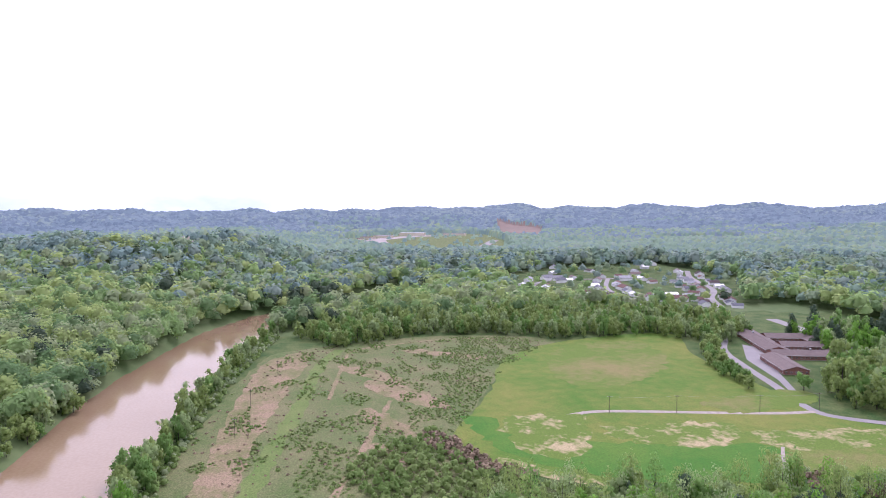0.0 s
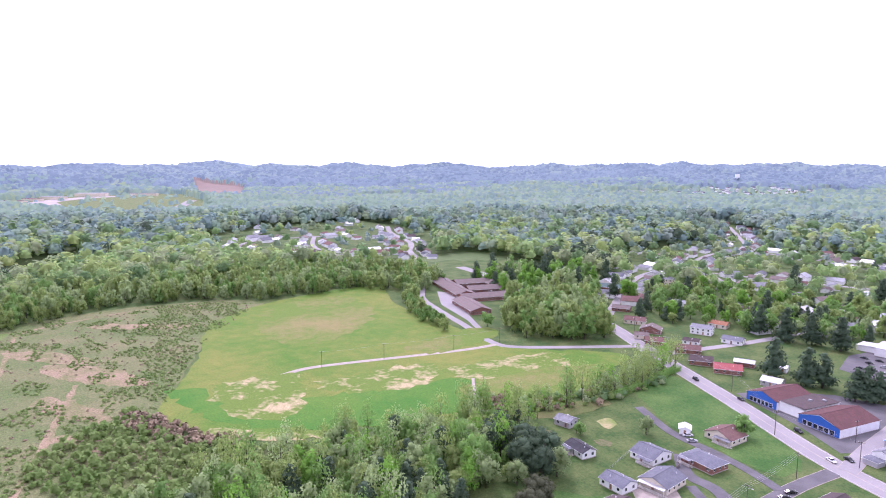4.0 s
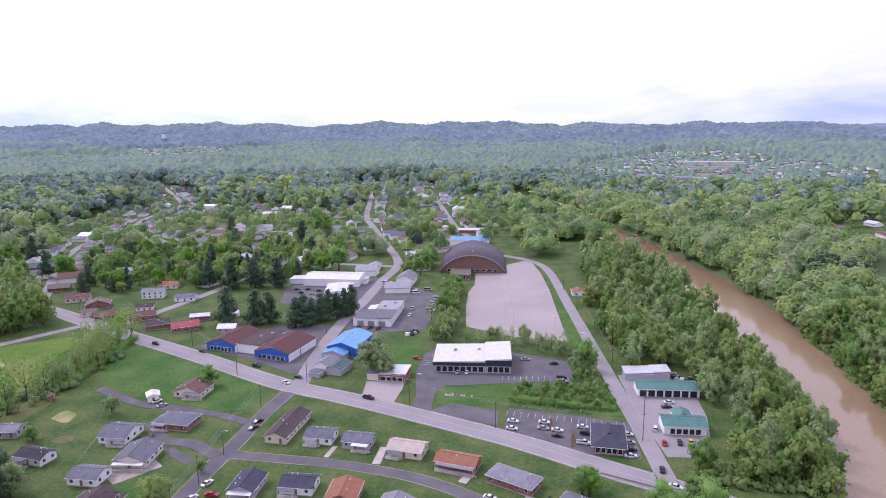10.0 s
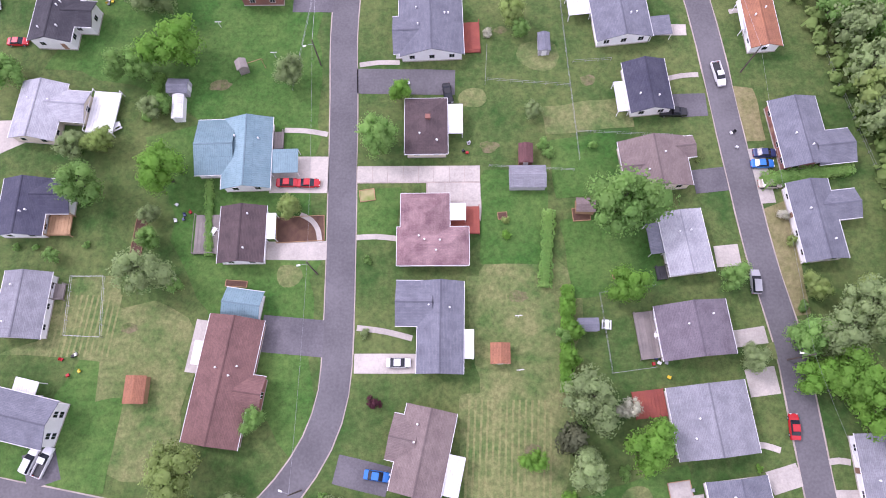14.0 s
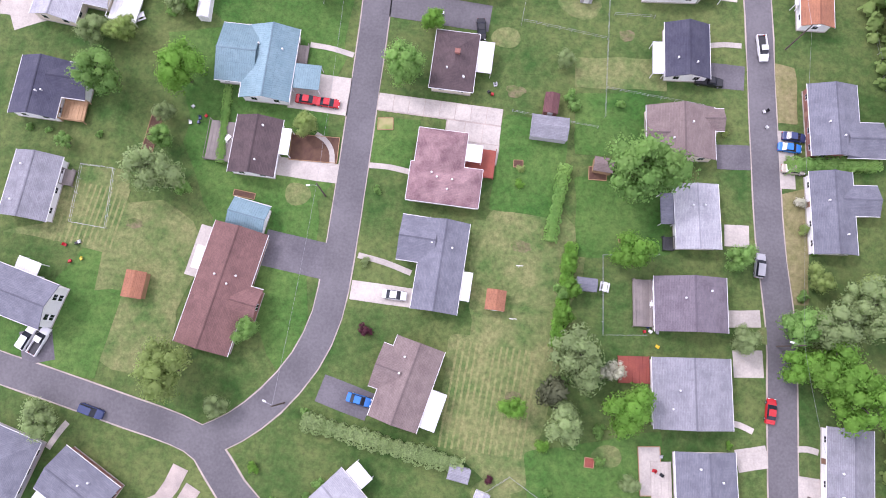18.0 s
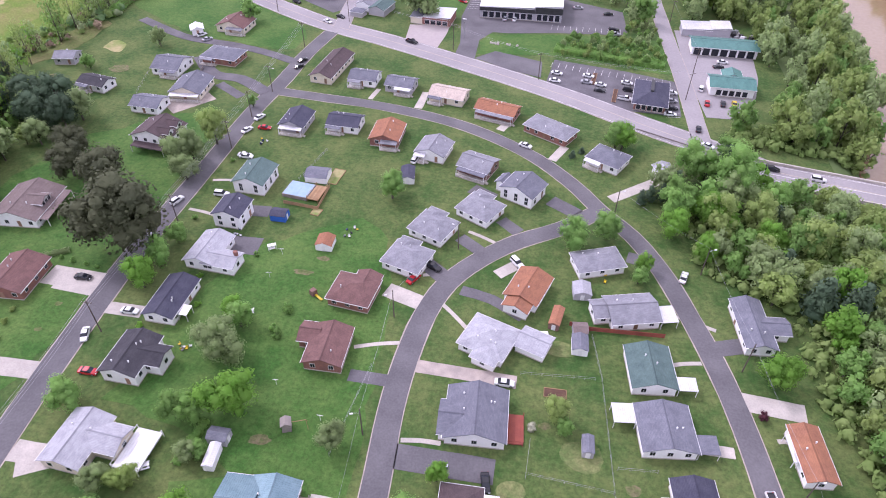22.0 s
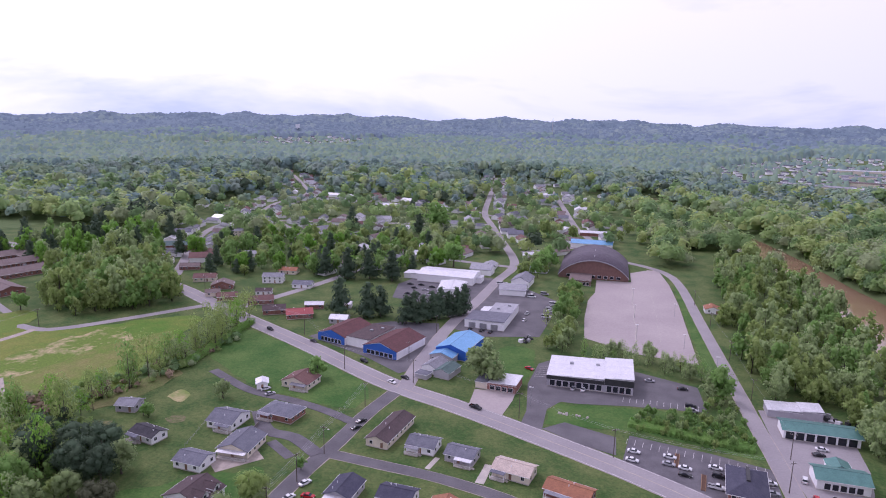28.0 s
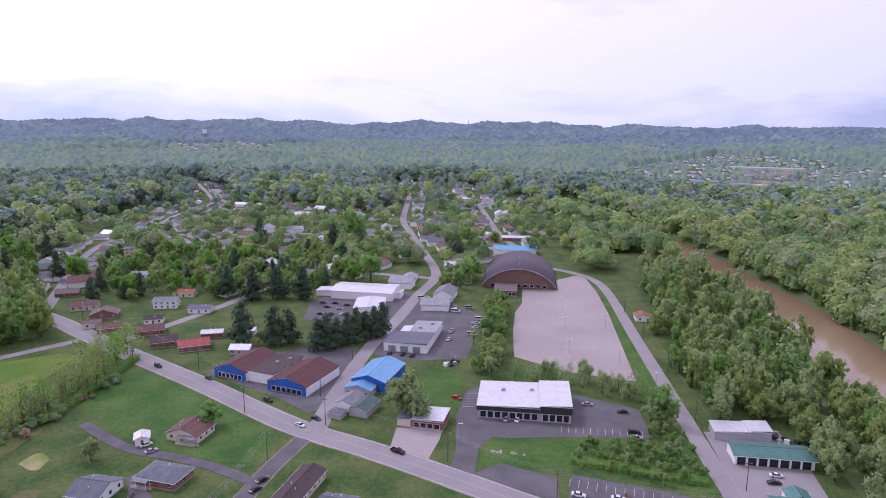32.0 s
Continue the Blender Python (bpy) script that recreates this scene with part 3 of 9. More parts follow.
def road(name, pts, width, material, z=0.07, label="grey asphalt street", edge=True):
    if edge:
        setting("verge_" + name.split("_")[-1], drape(ribbon(pts, width + 0.5, z - 0.03, wobble=0.2)), M["gravel"], "pale gravel edge along the street")
    return setting(name, drape(ribbon(pts, width, z)), material, label)


HWY = [(-560, 470), (-420, 440), (-330, 405), (-281, 381), (-248, 361), (-207, 337), (-152, 306), (-97, 273), (-61, 258), (-24, 241), (14, 222), (44, 204), (64, 193), (80, 183), (130, 170), (235, 148)]
ribbons = (
    ("road_1", HWY[:-2], 11.5, "hwy", "wide grey two-lane highway"),
    ("road_2", [(-89, 263), (-93, 240), (-95, 215), (-98, 190), (-100, 150), (-102, 117), (-102, 90), (-101, 60), (-98, 20), (-94, -10), (-92, -40)], 6.4, "asphalt", "residential asphalt street"),
    ("road_3", [(-95, 207), (-77, 205), (-51, 202), (-22, 194), (2, 180), (17, 165), (26, 152), (35, 141), (42, 127), (47, 112), (51, 98), (54, 84), (56, 70), (57.5, 55), (59, 41), (61, 24), (64, 7), (65, -6), (66, -21), (67.2, -34), (69, -60), (72, -110)], 5.3, "asphalt", "curving residential asphalt street"),
    ("road_4", [(25, 151), (15, 142), (2, 133.5), (-8, 124), (-15, 114), (-19, 102), (-21, 87), (-21.6, 73), (-21, 58), (-20.6, 43), (-20.2, 26), (-20, 9), (-20.4, -2), (-23, -11), (-28, -19), (-33.5, -24.5), (-39, -28)], 5.6, "asphalt", "curving residential asphalt street"),
    ("road_5", [(-125, -10), (-100, -15), (-82, -19.5), (-68, -22), (-53, -24.8), (-44, -26.5), (-38, -29), (-32, -35.5), (-21, -44), (-6, -58), (10, -75)], 5.4, "asphalt", "residential asphalt street at a fork"),
    ("road_6", [(62, 196), (61, 240), (59, 281), (57, 335), (54, 412), (51, 492), (45, 532), (30, 556), (5, 575)], 6.2, "hwy", "grey side road past the car park"),
    ("road_7", [(-86, 268), (-88, 300), (-88, 360), (-83, 415), (-80, 470), (-76, 533), (-100, 620), (-130, 720), (-153, 802), (-175, 950), (-201, 1138), (-215, 1240)], 7.0, "hwy", "grey town street"),
    ("road_8", [(-243, 352), (-256, 334), (-272, 312), (-290, 290), (-303, 284), (-330, 290), (-352, 299), (-400, 314), (-452, 334), (-500, 372)], 5.5, "hwy", "grey lane to the school"),
    ("road_9", [(-303, 284), (-306, 262), (-316, 228), (-330, 185), (-336, 160), (-333, 142)], 4.2, "gravel", "pale gravel track across the meadow"),
    ("road_10", [(-96, 232), (-110, 238), (-128, 243), (-150, 247), (-178, 262)], 4.6, "darkasphalt", "narrow asphalt drive"),
    ("road_11", [(-98, 205), (-112, 214), (-124, 216), (-136, 230)], 5.6, "darkasphalt", "narrow asphalt drive"),
    ("road_13", [(-78, 520), (-130, 530), (-200, 560), (-290, 590), (-345, 640), (-400, 690), (-430, 780), (-440, 894), (-500, 1000), (-573, 1110)], 6.0, "hwy", "grey suburban street"),
    ("road_14", [(-76, 580), (-20, 640), (-36, 724), (-60, 870), (-82, 1007), (-100, 1100)], 6.5, "hwy", "grey suburban street"),
    ("road_15", [(-130, 720), (-200, 700), (-271, 679), (-359, 660)], 6.0, "hwy", "grey suburban street"),
    ("road_16", [(-153, 802), (-230, 830), (-320, 850), (-435, 860)], 6.0, "hwy", "grey suburban street"),
    ("road_17", [(-640, 470), (-700, 500), (-770, 552), (-879, 593), (-960, 640)], 8.0, "hwy", "grey suburban street"),
    ("road_18", [(-200, 560), (-190, 480), (-200, 420), (-222, 350)], 6.0, "hwy", "grey suburban street"),
    ("road_19", [(-700, 500), (-727, 396), (-704, 320), (-835, 319), (-913, 378), (-896, 537)], 6.0, "hwy", "grey suburban street"),
    ("road_20", [(-727, 396), (-820, 420), (-913, 470)], 6.0, "hwy", "grey suburban street"),
    ("road_21", [(-36, 724), (-95, 760), (-150, 790)], 5.5, "hwy", "grey suburban street"),
    ("road_12", [(-300, 395), (-330, 450), (-370, 520), (-400, 600), (-401, 685)], 7.0, "hwy", "grey road climbing through the houses"),
)
for k, (name, pts, w, m_, label) in enumerate(ribbons):
    road(name, pts, w, M[m_], 0.070 + 0.006 * k, label, edge=m_ == "hwy" or name in ("road_2", "road_3", "road_4", "road_5"))

# ---- houses ----
def slope_uv(vs, f, u_ax, up):
    """Roof coordinates in metres: along the eave, and up the slope."""
    return [(Vector(vs[i]).dot(u_ax), Vector(vs[i]).dot(up)) for i in f]


def roof_solid(x0, y0, x1, y1, z, rise, kind, axis, over=0.45, thick=0.16):
    """A roof with eaves and thickness. kind: gable, hip or flat; axis: the ridge runs along x or y."""
    g = Geo()
    if axis == "x":
        tr = lambda p: (p[1], p[0], p[2])
        x0, y0, x1, y1 = y0, x0, y1, x1
    else:
        tr = lambda p: p
    hx = (x1 - x0) / 2
    k = rise / hx
    X0, X1, Y0, Y1 = x0 - over, x1 + over, y0 - over, y1 + over
    xm, ze, zr = (x0 + x1) / 2, z - k * over, z + rise
    if kind == "flat":
        vs = [(X0, Y0, z), (X1, Y0, z), (X1, Y1, z + rise), (X0, Y1, z + rise)]
        fs = [(0, 1, 2, 3)]
        dn = [(0, 3, 2, 1)]
    else:
        ins = 0.0 if kind == "gable" else min(hx + over, (Y1 - Y0) / 2 - 0.2)
        ra, rb = (xm, Y0 + ins, zr), (xm, Y1 - ins, zr)
        vs = [(X0, Y0, ze), (X1, Y0, ze), (X1, Y1, ze), (X0, Y1, ze), ra, rb]
        fs = [(1, 2, 5, 4), (3, 0, 4, 5)] + ([(0, 1, 4), (2, 3, 5)] if kind == "hip" else [])
    m = len(vs)
    alls = vs + [(a, b, c - thick) for a, b, c in vs]
    low = [tuple(i + m for i in reversed(f)) for f in fs]
    if kind == "gable":
        side = [(0, m, m + 4, 4), (4, m + 4, m + 1, 1), (2, m + 2, m + 5, 5), (5, m + 5, m + 3, 3), (1, m + 1, m + 2, 2), (3, m + 3, m, 0)]
    else:
        side = [(i, i + m, (i + 1) % 4 + m, (i + 1) % 4) for i in range(4)]
    faces = fs + low + side
    if axis == "x":
        faces = [tuple(reversed(f)) for f in faces]
    alls = [tr(p) for p in alls]
    uvs = []
    for f in faces:
        a, b, c = (Vector(alls[f[i]]) for i in range(3))
        nn = (b - a).cross(c - a)
        nn = nn.normalized() if nn.length > 1e-9 else Vector((0, 0, 1))
        ua = Vector((-nn.y, nn.x, 0))
        ua = ua.normalized() if ua.length > 0.02 else Vector((1, 0, 0))
        uvs += slope_uv(alls, f, ua, nn.cross(ua))
    return g.add(alls, faces, uvs)


def wall_solid(x0, y0, x1, y1, z0, z1, rise, kind, axis):
    """Walls with their gable ends."""
    g = Geo()
    g.box(x0, y0, z0, x1, y1, z1)
    if kind == "gable":
        xm, ym = (x0 + x1) / 2, (y0 + y1) / 2
        if axis == "y":
            g.add([(x0, y0, z1), (x1, y0, z1), (xm, y0, z1 + rise - 0.17), (x0, y1, z1), (x1, y1, z1), (xm, y1, z1 + rise - 0.17)], [(0, 1, 2), (4, 3, 5), (1, 4, 5, 2), (3, 0, 2, 5)])
        else:
            g.add([(x0, y0, z1), (x0, y1, z1), (x0, ym, z1 + rise - 0.17), (x1, y0, z1), (x1, y1, z1), (x1, ym, z1 + rise - 0.17)], [(1, 0, 2), (3, 4, 5), (0, 3, 5, 2), (4, 1, 2, 5)])
    return g


WIN = Geo().box(-0.62, -0.05, -0.68, 0.62, 0.06, 0.68).mesh("window_frame", M["trim"])
g_ = Geo()
for a_ in (-0.28, 0.28):
    g_.box(a_ - 0.25, -0.075, -0.58, a_ + 0.25, -0.052, 0.58)
PANE = g_.mesh("pane", M["glass"])
g_.box(-0.62, -0.05, -0.68, 0.62, 0.06, 0.68)
WINFAR = g_.mesh("window", M["glass"])
WINFAR.materials.append(M["trim"])
WINFAR.polygons.foreach_set("material_index", [0] * 12 + [1] * 6)
DOOR = Geo().box(-0.5, -0.07, 0, 0.5, 0.05, 2.05).mesh("front_door", M["door"])
VENT = Geo().tube([(0, 0, -0.3), (0, 0, 0.45)], 0.13, 0.13, 8).tube([(0, 0, 0.45), (0, 0, 0.6)], 0.22, 0.16, 8).mesh("roof_vent", M["trim"], True)
g_ = Geo().box(-0.45, -0.35, -2.0, 0.45, 0.35, 1.1)
g_.box(-0.55, -0.45, 1.1, 0.55, 0.45, 1.25)
CHIM = g_.mesh("chimney", M["brick"])
rng = random.Random(5)


def openings(root, x0, y0, x1, y1, z, door_side="s", skip=""):
    """Windows round the walls, and one door."""
    for side, a, b, fixed, rot in (("s", x0, x1, y0, 0), ("n", x0, x1, y1, 180), ("e", y0, y1, x1, 90), ("w", y0, y1, x0, -90)):
        if side in skip or b - a < 2.2:
            continue
        k = max(1, int((b - a) / 3.3))
        for i in range(k):
            c = a + (b - a) * (i + 0.5) / k
            if side == door_side and i == k // 2:
                p = (c, fixed, 0.35) if side in "sn" else (fixed, c, 0.35)
                part("front_door", DOOR, None, root, at=pose(*p, 0, 0, rot))
                continue
            p = (c, fixed, z) if side in "sn" else (fixed, c, z)
            if math.hypot(root.location.x, root.location.y - 60) > 210:
                part("window", WINFAR, None, root, at=pose(*p, 0, 0, rot))
                continue
            w = part("window", WIN, None, root, at=pose(*p, 0, 0, rot))
            part("pane", PANE, None, w)


def block(root, x0, y0, x1, y1, h, rise, kind, axis, roof, wall, base=True, over=0.45):
    """Walls, roof, footing and trim of one volume of a house."""
    if base:
        part("foundation", Geo().box(x0 - 0.06, y0 - 0.06, -0.8, x1 + 0.06, y1 + 0.06, 0.32), M["concrete"], root)
    part("wall", wall_solid(x0, y0, x1, y1, 0.32 if base else 0.0, h, rise, kind, axis), wall, root)
    part("roof", roof_solid(x0, y0, x1, y1, h + 0.12, rise, kind, axis, over), roof, root)
    k = rise / ((y1 - y0 if axis == "x" else x1 - x0) / 2) if kind != "flat" else 0
    z = h + 0.12 - k * over - 0.17
    ox0, ox1, oy0, oy1 = x0 - over - 0.03, x1 + over + 0.03, y0 - over - 0.03, y1 + over + 0.03
    runs = []
    if axis == "y" or kind == "hip":
        runs += [(ox0 - 0.09, oy0, ox0, oy1), (ox1, oy0, ox1 + 0.09, oy1)]
    if axis == "x" or kind == "hip":
        runs += [(ox0, oy0 - 0.09, ox1, oy0), (ox0, oy1, ox1, oy1 + 0.09)]
    for a, b, c, d in runs:
        part("gutter", Geo().box(a, b, z - 0.02, c, d, z + 0.13), M["trim"], root)
    if kind == "gable":
        L = (oy0, oy1) if axis == "y" else (ox0, ox1)
        m = (x0 + x1) / 2 if axis == "y" else (y0 + y1) / 2
        zc = h + 0.12 + rise
        rg = Geo().box(m - 0.14, L[0], zc - 0.05, m + 0.14, L[1], zc + 0.04) if axis == "y" else Geo().box(L[0], m - 0.14, zc - 0.05, L[1], m + 0.14, zc + 0.04)
        part("ridge_cap", rg, roof, root)


def lean_to(root, name, x0, y0, x1, y1, z, material, posts=True, fall=0.25):
    """An open carport or porch roof on posts."""
    part(name, roof_solid(x0, y0, x1, y1, z, fall, "flat", "y", 0.0, 0.12), material, root)
    if posts:
        for px in (x0 + 0.15, x1 - 0.15):
            for py in (y0 + 0.15, y1 - 0.15):
                part("post", Geo().box(px - 0.06, py - 0.06, 0, px + 0.06, py + 0.06, z - 0.1), M["trim"], root)


def deck(root, x0, y0, x1, y1, z, material, rail=True, name="deck"):
    """A raised deck of boards with a railing."""
    d = part(name, Geo().box(x0, y0, z - 0.35, x1, y1, z - 0.06), material, root)
    k = max(3, int((x1 - x0) / 0.6))
    for i in range(k):
        a = x0 + (x1 - x0) * i / k
        part("board", Geo().box(a + 0.015, y0, z - 0.06, a + (x1 - x0) / k - 0.015, y1, z), material, d)
    for px, py in ((x0, y0), (x1, y0), (x1, y1), (x0, y1)):
        part("deck_post", Geo().box(px - 0.07, py - 0.07, -0.3, px + 0.07, py + 0.07, z + (1.0 if rail else 0)), material, root)
    if rail:
        r = Geo().box(x0, y0 - 0.04, z + 0.88, x1, y0 + 0.04, z + 0.98).box(x0 - 0.04, y0, z + 0.88, x0 + 0.04, y1, z + 0.98).box(x1 - 0.04, y0, z + 0.88, x1 + 0.04, y1, z + 0.98)
        for i in range(int((x1 - x0) / 0.5)):
            r.box(x0 + i * 0.5, y0 - 0.02, z, x0 + i * 0.5 + 0.05, y0 + 0.02, z + 0.9)
        part("railing", r, material, root)


def house(x, y, rot, w, d, roof, wall="white", kind="gable", axis="y", h=2.9, rise=None, wings=(), label="", door="e", chimney=None, vents=2, seed=0, cat="house", name="house"):
    """A dwelling w by d metres. wings: (x0, y0, x1, y1, kind, axis, roof or None), in the house's own metres from its middle."""
    root = thing(name, x, y, 0, rot, label, cat, "houses of the neighbourhood")
    w, d = w - 0.9, d - 0.9
    x0, y0, x1, y1 = -w / 2, -d / 2, w / 2, d / 2
    span = d if axis == "x" else w
    rise = rise or span * 0.19
    block(root, x0, y0, x1, y1, h, rise, kind, axis, R[roof], M[wall])
    openings(root, x0, y0, x1, y1, h * 0.5 + 0.35 if h < 4 else 1.6, door)
    if h > 4:
        openings(root, x0, y0, x1, y1, h - 1.2, "")
    for a, b, c, e, k2, ax2, rf in wings:
        sp = (e - b) if ax2 == "x" else (c - a)
        block(root, a, b, c, e, h - 0.04, min(sp * 0.19, rise - 0.08) if k2 != "flat" else 0.2, k2, ax2, R[rf or roof], M[wall])
        openings(root, a, b, c, e, h * 0.5 + 0.35, "", skip="")
    r2 = random.Random(seed + int(x * 7 + y))
    for i in range(vents):
        if axis == "y":
            px, py = r2.uniform(0.08, 0.3) * w * r2.choice((-1, 1)), (r2.random() - 0.5) * d * 0.7
            pz = h + 0.12 + rise * (1 - abs(px) / (w / 2))
        else:
            px, py = (r2.random() - 0.5) * w * 0.7, r2.uniform(0.08, 0.3) * d * r2.choice((-1, 1))
            pz = h + 0.12 + rise * (1 - abs(py) / (d / 2))
        part("roof_vent", VENT, None, root, at=pose(px, py, pz))
    if chimney:
        part("chimney", CHIM, None, root, "brick chimney", at=pose(chimney[0], chimney[1], h + rise * 0.75))
    return root


# homes between the two inner streets and along the curve
q = house(-39.4, 44.8, 1.5, 9.8, 15.3, "teal", wings=((-9.9, -4.1, -3.0, 7.0, "gable", "x", None),), label="white house with a blue-green metal roof", door="e")
lean_to(q, "carport_roof", 4.6, -4.4, 10.2, 0.6, 2.5, R["teal"])
deck(q, 4.6, 1.4, 6.6, 5.4, 0.7, M["greywood"])
q = house(-39.0, 27.8, 0.7, 9.0, 11.5, "darkbrown", label="white house with a dark brown gable roof", door="e")
deck(q, -10.2, -3.2, -4.2, 4.8, 0.5, M["greywood"])
lean_to(q, "porch_roof", 4.2, -1.0, 6.4, 4.2, 2.6, R["whitemetal"])
q = house(-40.1, 0.1, -8.0, 10.4, 23.4, "brown", "brick", wings=((3.0, -4.6, 7.2, 1.2, "gable", "x", None),), label="long brick ranch house with a reddish brown roof", rise=1.7, door="e", vents=3)
block(q, -3.0, 11.6, 3.4, 16.6, 2.5, 1.0, "gable", "x", R["teal"], M["white"])
lean_to(q, "awning", -7.0, 2.0, -4.8, 6.4, 2.4, R["whitemetal"])
part("patio", Geo().box(-8.6, 0.5, -0.2, -4.8, 10.5, 0.12), M["concrete"], q)
q = house(-79.7, 14.1, -1.9, 9.3, 12.9, "grey", label="white house with a grey gable roof", door="w")
deck(q, 4.3, 1.5, 6.3, 4.6, 0.8, M["greywood"])
q = house(-83.0, 33.6, 0, 9.5, 12.0, "navy", wings=((2.0, -1.0, 9.0, 5.4, "gable", "x", None),), label="white house with a navy blue shingle roof", door="w")
deck(q, 4.6, -5.4, 9.2, -1.2, 1.2, M["wood"])
q = house(-83.4, 54.5, -5, 9.6, 13.0, "light", "cream", wings=((2.0, -1.5, 9.5, 4.6, "gable", "x", None),), label="cream house with a pale grey gable roof", door="w")
deck(q, 9.8, -3.4, 15.5, 6.0, 1.4, M["trim"])
q = house(-77.0, -6.4, -12.6, 15.0, 8.6, "slate", axis="x", h=4.6, label="two-storey white house with a slate grey roof", door="s")
lean_to(q, "porch_roof", -3.0, 4.0, 1.6, 6.6, 2.6, R["whitemetal"])
q = house(-72.8, -36.0, -13.5, 10.6, 11.4, "slate", kind="hip", label="grey house with a slate hip roof", wall="greywall", door="n")
q = house(-58.2, -38.2, -27, 12.5, 8.8, "slate", axis="x", label="brick and white house with a slate grey roof", wall="brick", door="n")
lean_to(q, "porch_roof", -5.5, -6.4, 0.5, -4.0, 2.6, R["whitemetal"])
q = house(-0.6, 9.8, -0.7, 8.6, 17.3, "slate", wings=((-8.0, 0.5, -2.0, 8.2, "gable", "x", None),), label="white house with a two-tone grey roof", door="w")
lean_to(q, "awning", 4.1, -5.8, 6.2, -0.4, 2.5, R["whitemetal"])
q = house(-2.1, 25.3, 0.3, 13.8, 7.6, "pink", "brick", kind="hip", axis="x", wings=((-5.8, 0.0, 2.8, 10.2, "hip", "y", None),), label="brick house with a mottled pink hip roof", door="w", vents=4)
deck(q, 2.9, 3.0, 9.0, 8.6, 0.8, M["redwood"])
lean_to(q, "awning", 3.0, 5.2, 6.4, 8.6, 2.6, R["whitemetal"])
q = house(-3.6, 50.4, 0.5, 8.6, 12.2, "darkbrown", "cream", kind="hip", label="house with a dark weathered hip roof", door="w", vents=3, chimney=(0.4, 1.0))
lean_to(q, "carport_roof", 4.1, -1.6, 7.4, 4.8, 2.5, R["whitemetal"])
q = house(-3.6, -12.3, -12.0, 9.2, 15.2, "taupe", "brick", label="brick house with a taupe gable roof", wings=((-6.0, -2.2, -2.0, 5.0, "gable", "x", None),), door="w")
lean_to(q, "awning", 4.2, -6.4, 7.6, 0.6, 2.5, R["whitemetal"])
q = house(-10.3, -35.8, -40, 13.6, 8.2, "light", axis="x", label="house with a pale silver-grey metal roof", door="s")
lean_to(q, "awning", -5.8, 4.0, -1.6, 7.0, 2.5, R["whitemetal"])
q = house(45.9, 25.9, 7.1, 8.4, 12.6, "light", kind="gable", rise=0.7, label="white house with a pale low-pitched roof", door="e")
lean_to(q, "porch_roof", -6.8, -1.5, -4.0, 4.5, 2.5, R["slate"])
deck(q, -6.0, -6.2, -4.1, -3.6, 0.7, M["darkmetal"])
q = house(46.0, 9.2, 6.2, 13.4, 10.2, "purplegrey", axis="y", label="house with a mottled purple-grey shingle roof", door="e")
deck(q, -10.0, -4.2, -6.4, 4.6, 0.6, M["greywood"])
q = house(47.5, -6.8, 6.5, 14.2, 12.7, "grey", label="white house with a broad grey gable roof", door="e", rise=1.6)
deck(q, -12.6, 1.5, -6.8, 6.4, 0.4, M["redwood"], rail=False, name="patio")
q = house(51.2, -21.7, 7, 10.7, 10.4, "slate", label="white house with a blue-grey gable roof", door="e", vents=4)
deck(q, -9.0, -5.0, -5.3, 3.0, 0.3, M["concrete"], rail=False, name="patio")
q = house(53.4, -36.6, 8, 13.0, 10.4, "slate", label="white house with a grey gable roof", door="e")
q = house(41.5, 42.0, 6.0, 13.1, 10.6, "taupe", "cream", kind="gable", axis="y", wings=((-6.1, -4.2, 0, 3.0, "gable", "x", None), (3.0, 1.0, 8.0, 4.6, "gable", "x", None)), label="cream house with a taupe hip and gable roof", door="e")
q = house(70.6, 48.6, 6.3, 9.6, 14.6, "slate", "brick", wings=((2.5, -7.0, 9.0, -0.8, "gable", "x", None),), label="low brick house with a slate grey roof", door="w", rise=1.3)
q = house(71.2, 30.2, 6.3, 8.2, 16.0, "slate", "white", wings=((2.0, 0.0, 8.3, 5.0, "gable", "x", None),), label="white house with a slate grey roof", door="w", rise=1.3)
q = house(76.2, -17.1, 2.0, 8.3, 16.4, "grey", label="white house with a weathered grey roof", door="w")
q = house(66.1, 74.3, 4.0, 6.6, 13.4, "orange", "white", label="narrow white house with an orange-brown roof", door="w", rise=1.0)
lean_to(q, "awning", -4.2, -2.0, -2.9, 4.4, 2.4, R["whitemetal"])
q = house(61.2, 109.3, 4.5, 7.6, 16.6, "slate", "white", wings=((2.0, -3.0, 8.0, 2.0, "gable", "x", None),), label="white and brick house with a slate roof", door="w", rise=1.3)
q = house(35.2, 91.8, 5.6, 10.5, 12.6, "green", label="white house with a grey-green gable roof", door="e", rise=1.7)
lean_to(q, "carport_roof", 5.2, -6.0, 9.6, -2.4, 2.4, R["whitemetal"])
q = house(37.0, 75.8, 6.0, 11.8, 12.0, "slate", label="white house with a broad blue-grey roof", door="e", rise=1.7)
lean_to(q, "carport_roof", -10.6, 1.2, -5.8, 6.0, 2.4, R["whitemetal"])
lean_to(q, "porch_roof", 5.7, -5.6, 10.2, -1.2, 2.4, R["slate"])
q = house(41.4, 59.0, 5.5, 8.8, 11.5, "navy", label="white house with a dark navy gable roof", door="e")
lean_to(q, "awning", -6.8, -5.0, -4.3, 1.6, 2.5, R["whitemetal"])
q = house(-2.8, 73.2, 2.0, 13.4, 13.6, "slate", label="white house with a wide blue-grey gable roof", door="w", rise=2.4, vents=4, wings=((-7.6, -5.6, -3.0, 2.4, "gable", "x", None),))
deck(q, 6.6, -5.0, 10.2, 2.2, 0.6, M["redwood"])
